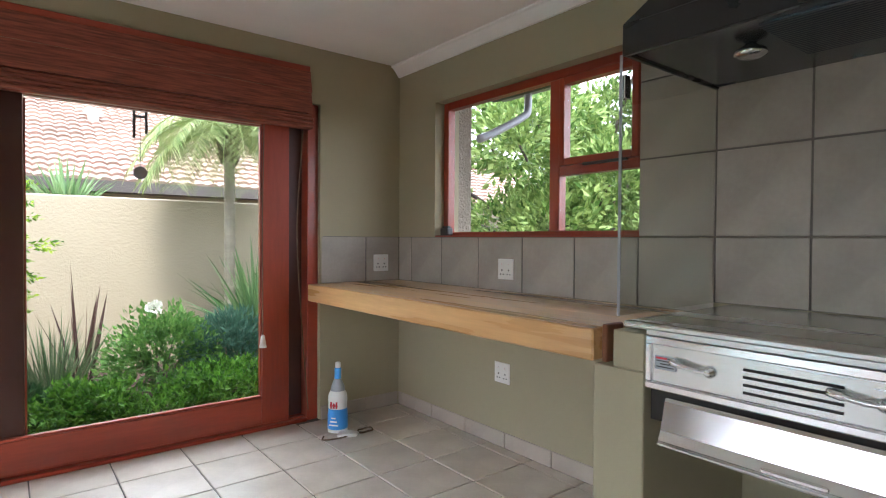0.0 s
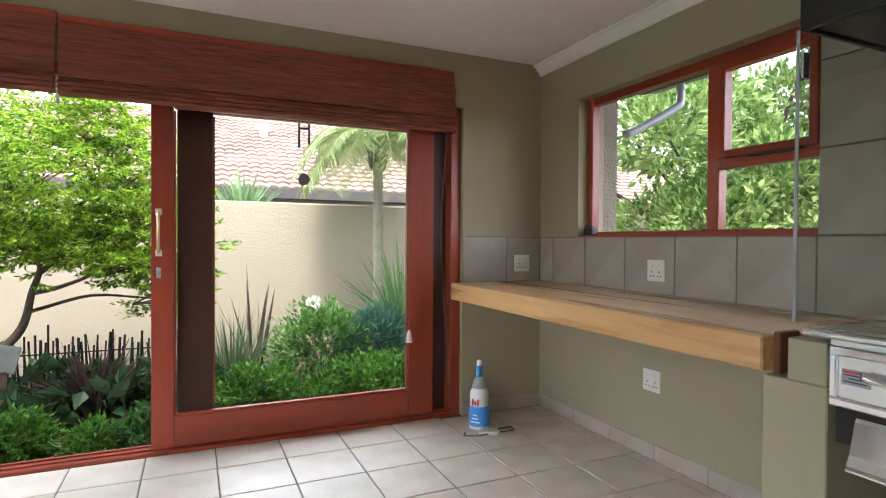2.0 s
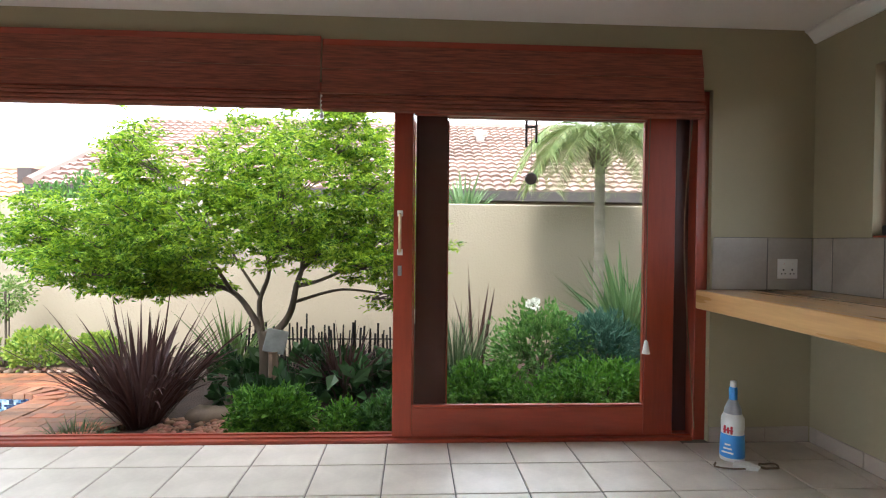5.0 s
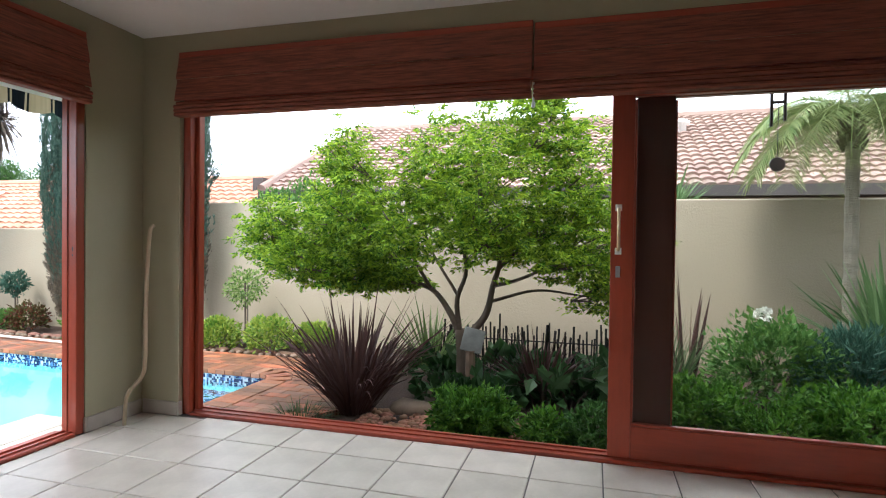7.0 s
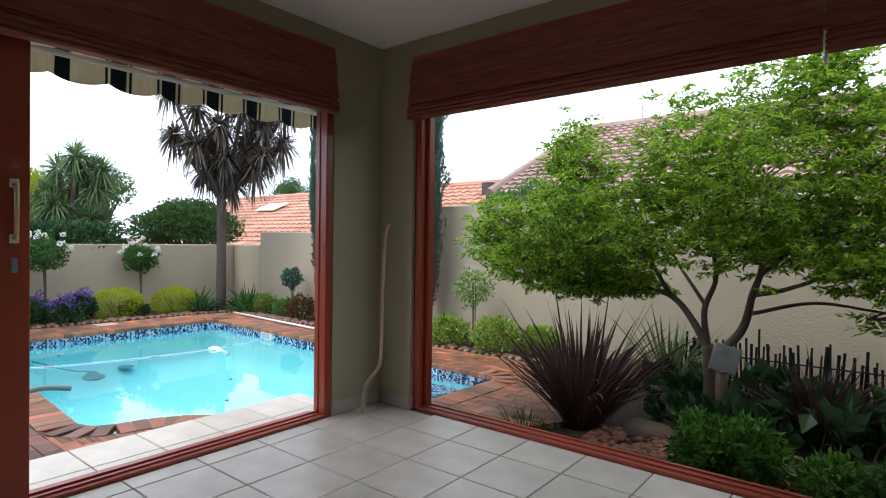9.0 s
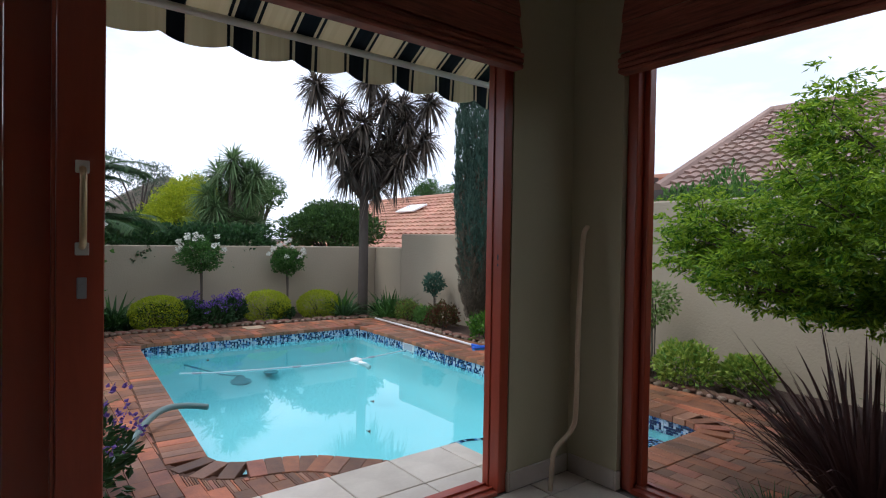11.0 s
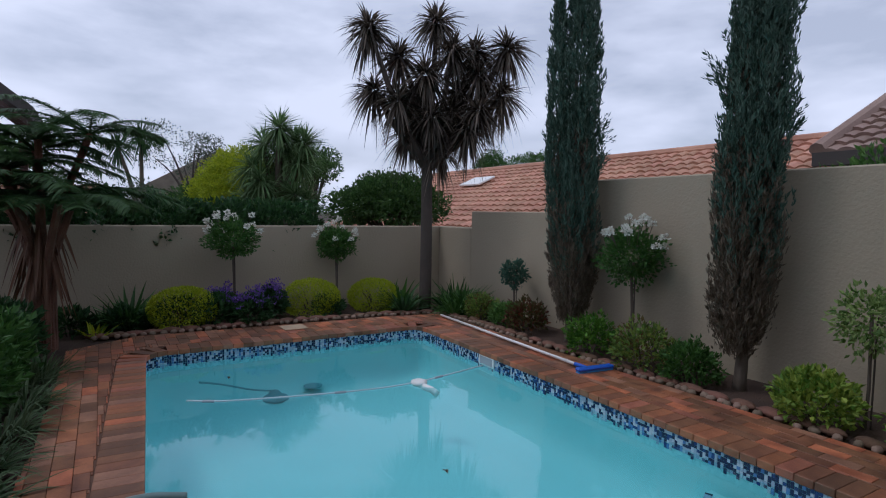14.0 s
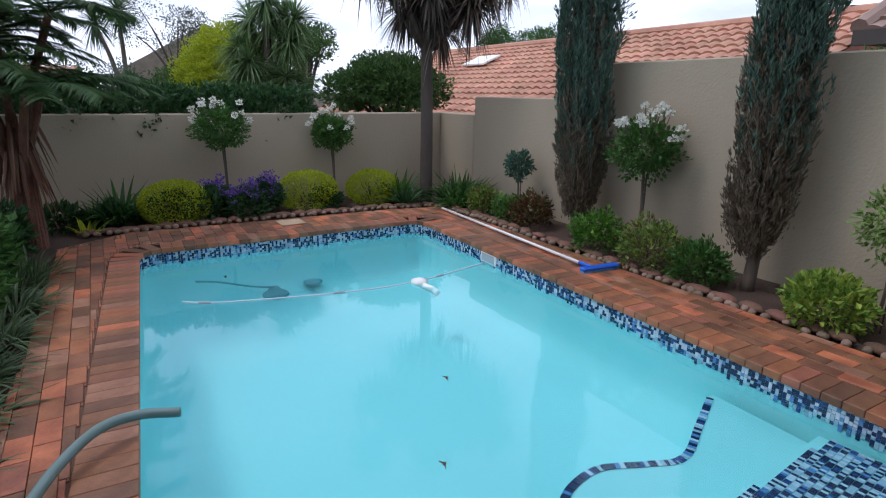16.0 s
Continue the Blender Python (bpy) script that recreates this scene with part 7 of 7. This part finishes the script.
for y1, y0 in zip(TY, TY[1:]):
    low = CZ1 + 0.003 if y1 > 1.3 else 0.972
    tile_piece("tile", XR - 0.009, XR - 0.0045, y0 + 0.004, y1 - 0.004, low, 1.236, M_WTILE, tiling, 0.002)
    if y1 < 1.5:
        for z0 in (1.244, 1.598, 1.952):
            tile_piece("tile", XR - 0.009, XR - 0.0045, y0 + 0.004, y1 - 0.004, z0, z0 + 0.346, M_WTILE, tiling, 0.002)
for x0, x1 in ((1.437, 1.775), (1.782, XR - 0.012)):
    tile_piece("tile", x0, x1, YG - 0.009, YG - 0.0045, CZ1 + 0.003, 1.236, M_WTILE, tiling, 0.002)

skirt = tagged(new("baseboard"), "beige tiled skirting along the foot of the walls", "skirting", kind="structure")
cut = grid(1.18, YG - 0.012, 3.02)
for y0, y1 in zip(cut, cut[1:]):
    tile_piece("skirting_tile", XR - 0.011, XR - 0.001, y0 + 0.002, y1 - 0.002, 0.001, 0.092, M_SKTILE, skirt, 0.003)
for x0, x1 in ((GX1 + 0.004, 1.775), (1.778, XR - 0.013)):
    tile_piece("skirting_tile", x0, x1, YG - 0.011, YG - 0.001, 0.001, 0.092, M_SKTILE, skirt, 0.003)
tile_piece("skirting_tile", XP + 0.012, GX0 - 0.004, YG - 0.011, YG - 0.001, 0.001, 0.092, M_SKTILE, skirt, 0.003)
tile_piece("skirting_tile", GX0 - 0.0035, GX0 + 0.0075, YG - 0.011, YG + 0.03, 0.001, 0.092, M_SKTILE, skirt, 0.003)
tile_piece("skirting_tile", XP + 0.001, XP + 0.011, PY1 + 0.004, YG - 0.013, 0.001, 0.092, M_SKTILE, skirt, 0.003)
tile_piece("skirting_tile", XP - 0.03, XP + 0.011, PY1 - 0.0075, PY1 + 0.0035, 0.001, 0.092, M_SKTILE, skirt, 0.003)
tile_piece("skirting_tile", XP + 0.001, XP + 0.011, YB + 0.01, PY0 - 0.004, 0.001, 0.092, M_SKTILE, skirt, 0.003)

# ---- patio tiles, pool coping, brick paving, edging stones ----
gx, gy = grid(-4.195, XP - OUTP - 0.035, -4.20 + PT), grid(-2.59, 3.295, 3.165)
for x0, x1 in zip(gx, gx[1:]):
    for y0, y1 in zip(gy, gy[1:]):
        if x1 - x0 > 0.03 and y1 - y0 > 0.03:
            tile_piece("tile", x0 + JO / 2, x1 - JO / 2, y0 + JO / 2, y1 - JO / 2, -0.056, -0.042, M_FTILE, patio)

coping = tagged(new("pool_coping"), "brick-on-edge coping round the pool", "coping", kind="structure")
bk = bpy.data.meshes.new("brick")
bm = boxm(-0.0535, 0.0535, -0.025, 0.225, -0.052, 0.0, bevel=0.0035)
bm.to_mesh(bk)
bm.free()
bk.materials.append(M_BRICK)
line = POOL_LINE
seg = [(line[i], line[(i + 1) % len(line)]) for i in range(len(line))]
total = sum((b - a).length for a, b in seg)
n_brick = round(total / 0.110)
step, run, k = total / n_brick, 0.0, 0
rb_ = random.Random(5)
for a, b in seg:
    L = (b - a).length
    while k * step < run + L and k < n_brick:
        p = a + (b - a) * ((k * step - run) / L)
        t = (b - a).normalized()
        ob = new("brick", bk)
        ob.matrix_world = Matrix(((t.x, -t.y, 0, p.x), (t.y, t.x, 0, p.y), (0, 0, 1, PAVE + rb_.uniform(-0.0015, 0.0015)), (0, 0, 0, 1)))
        ob.parent = coping
        k += 1
    run += L

REGION = [(-4.24, 1.2), (-5.4, 1.55), (-7.5, 1.7), (-10.2, 1.75), (-10.62, 2.4), (-10.45, 5.6), (-10.3, 6.35), (-2.9, 6.28), (-2.55, 5.7), (-2.45, 4.9), (-2.75, 4.35), (-2.9, 3.72), (-4.24, 3.4)]

inner_line = [tuple(p) for p in offset_line(POOL_LINE, 0.16)]
outer_line = [tuple(p) for p in offset_line(POOL_LINE, 0.236)]
verts, faces = [], []
rp = random.Random(11)


def paver(cx, cy, lx, ly):
    z = PAVE - 0.002 + rp.uniform(-0.002, 0.002)
    k = len(verts)
    hx, hy = max(lx / 2 - 0.0015, 0.004), max(ly / 2 - 0.0015, 0.004)
    c = 0.002
    for sx, sy in ((-1, -1), (1, -1), (1, 1), (-1, 1)):
        verts.append((cx + sx * hx, cy + sy * hy, z - 0.05))
    for sx, sy in ((-1, -1), (1, -1), (1, 1), (-1, 1)):
        verts.append((cx + sx * hx, cy + sy * hy, z - c))
    for sx, sy in ((-1, -1), (1, -1), (1, 1), (-1, 1)):
        verts.append((cx + sx * (hx - c), cy + sy * (hy - c), z))
    for i in range(4):
        j = (i + 1) % 4
        faces.append((k + i, k + j, k + 4 + j, k + 4 + i))
        faces.append((k + 4 + i, k + 4 + j, k + 8 + j, k + 8 + i))
    faces.append((k + 8, k + 9, k + 10, k + 11))


def paver_fits(x, y):
    return inside(REGION, x, y) and not inside(outer_line, x, y) and not (x > -4.2 and y < 3.33)


row = 0
y = 1.1
while y < 6.5:
    x = -10.8 + (0.11 if row % 2 else 0)
    while x < -2.3:
        probe = [paver_fits(x + u, y + v) for u in (-0.108, 0.0, 0.108) for v in (-0.053, 0.053)]
        if all(probe):
            paver(x, y, 0.22, 0.11)
        elif any(probe):
            strips = [tuple(i for i in range(16) if paver_fits(x - 0.103125 + 0.01375 * i, y - 0.048125 + 0.01375 * j)) for j in range(8)]
            j = 0
            while j < 8:
                k = j
                while k + 1 < 8 and strips[k + 1] == strips[j]:
                    k += 1
                if strips[j]:
                    lo, hi = strips[j][0], strips[j][-1] + 1
                    paver(x - 0.11 + 0.01375 * (lo + hi) / 2, y - 0.055 + 0.01375 * (j + k + 1) / 2, 0.01375 * (hi - lo), 0.01375 * (k - j + 1))
                j = k + 1
        x += 0.22
    y += 0.11
    row += 1
ob = raw("brick_paving", verts, faces, M_BRICKS)
tagged(ob, "weathered red-brown clay brick paving round the pool", "paving", kind="stuff")
bm = bmesh.new()
n_ = len(POOL_LINE)
a = [bm.verts.new((p.x, p.y, PAVE - 0.009)) for p in offset_line(POOL_LINE, 0.20)]
b = [bm.verts.new((p.x, p.y, PAVE - 0.009)) for p in offset_line(POOL_LINE, 0.36)]
for i in range(n_):
    bm.faces.new((a[i], a[(i + 1) % n_], b[(i + 1) % n_], b[i]))
tagged(obj("paving_joints", bm, M_SAND), "sand-filled joints under the coping", "paving", kind="structure")
tagged(obj("paving_bed", prism([(-3.9, 5.95), (-10.2, 6.1), (-10.2, 6.3), (-2.95, 6.24), (-2.6, 5.7), (-2.55, 4.9), (-2.8, 4.35), (-3.0, 3.75), (-3.35, 3.75), (-3.3, 5.85)], SOIL - 0.02, PAVE - 0.02), M_SAND), "sand-filled joints under the brick paving", "paving", kind="structure")
tagged(obj("paving_bed", prism([(-4.6, 1.35), (-5.4, 1.6), (-7.5, 1.74), (-10.15, 1.8), (-10.15, 2.02), (-9.7, 2.02), (-5.6, 1.85), (-4.6, 2.4)], SOIL - 0.02, PAVE - 0.02), M_SAND), "sand-filled joints under the brick paving", "paving", kind="structure")

edging = tagged(new("bed_edging"), "row of rounded stones edging the planted bed", "edging stones", kind="structure")
stone_meshes = []
for s in range(5):
    ob = boulder("stone", (0, 0, 0), (0.062, 0.045, 0.04), M_STONE, "", seed=s + 1, parent=edging)
    stone_meshes.append(ob.data)
    bpy.data.objects.remove(ob)
re_ = random.Random(6)
path_e = curve_pts([(-10.75, 2.0, 0), (-10.72, 4.0, 0), (-10.55, 5.9, 0), (-10.1, 6.42, 0), (-8.0, 6.40, 0), (-5.0, 6.36, 0), (-3.2, 6.34, 0), (-2.7, 5.95, 0)], 40)
last = None
for p in path_e:
    if last is None or (p - last).length > 0.075:
        ob = new("stone", re_.choice(stone_meshes))
        k = re_.uniform(0.55, 0.85)
        ob.matrix_world = pose(p.x + re_.uniform(-0.02, 0.02), p.y + re_.uniform(-0.025, 0.025), PAVE - 0.012, 0, 0, re_.uniform(0, 360)) @ Matrix.Diagonal((k, k, k, 1))
        ob.parent = edging
        last = p
M_EDGE = mat("brown_edging_block", (0.135, 0.068, 0.042), 0.85, var=0.3, scale=7, fine=50, bump=0.6, rnd=0.3, depth=0.01)
block_meshes = []
for k in range(5):
    ob = boulder("edging_block", (0, 0, 0), (0.125, 0.06, 0.04), M_EDGE, "", seed=k + 11, parent=edging)
    block_meshes.append(ob.data)
    bpy.data.objects.remove(ob)
last = None
for p, q in zip(path_e, path_e[1:]):
    if last is None or (p - last).length > 0.19:
        way = (q - p).normalized()
        out = Vector((-way.y, way.x, 0)) * 0.085
        ob = new("edging_block", re_.choice(block_meshes))
        ob.matrix_world = pose(p.x + out.x, p.y + out.y, PAVE - 0.004, re_.uniform(-8, 8), 0, math.degrees(math.atan2(way.y, way.x)) + re_.uniform(-8, 8)) @ Matrix.Diagonal((re_.uniform(0.8, 1.1), 1, re_.uniform(0.75, 1.0), 1))
        ob.parent = edging
        last = p
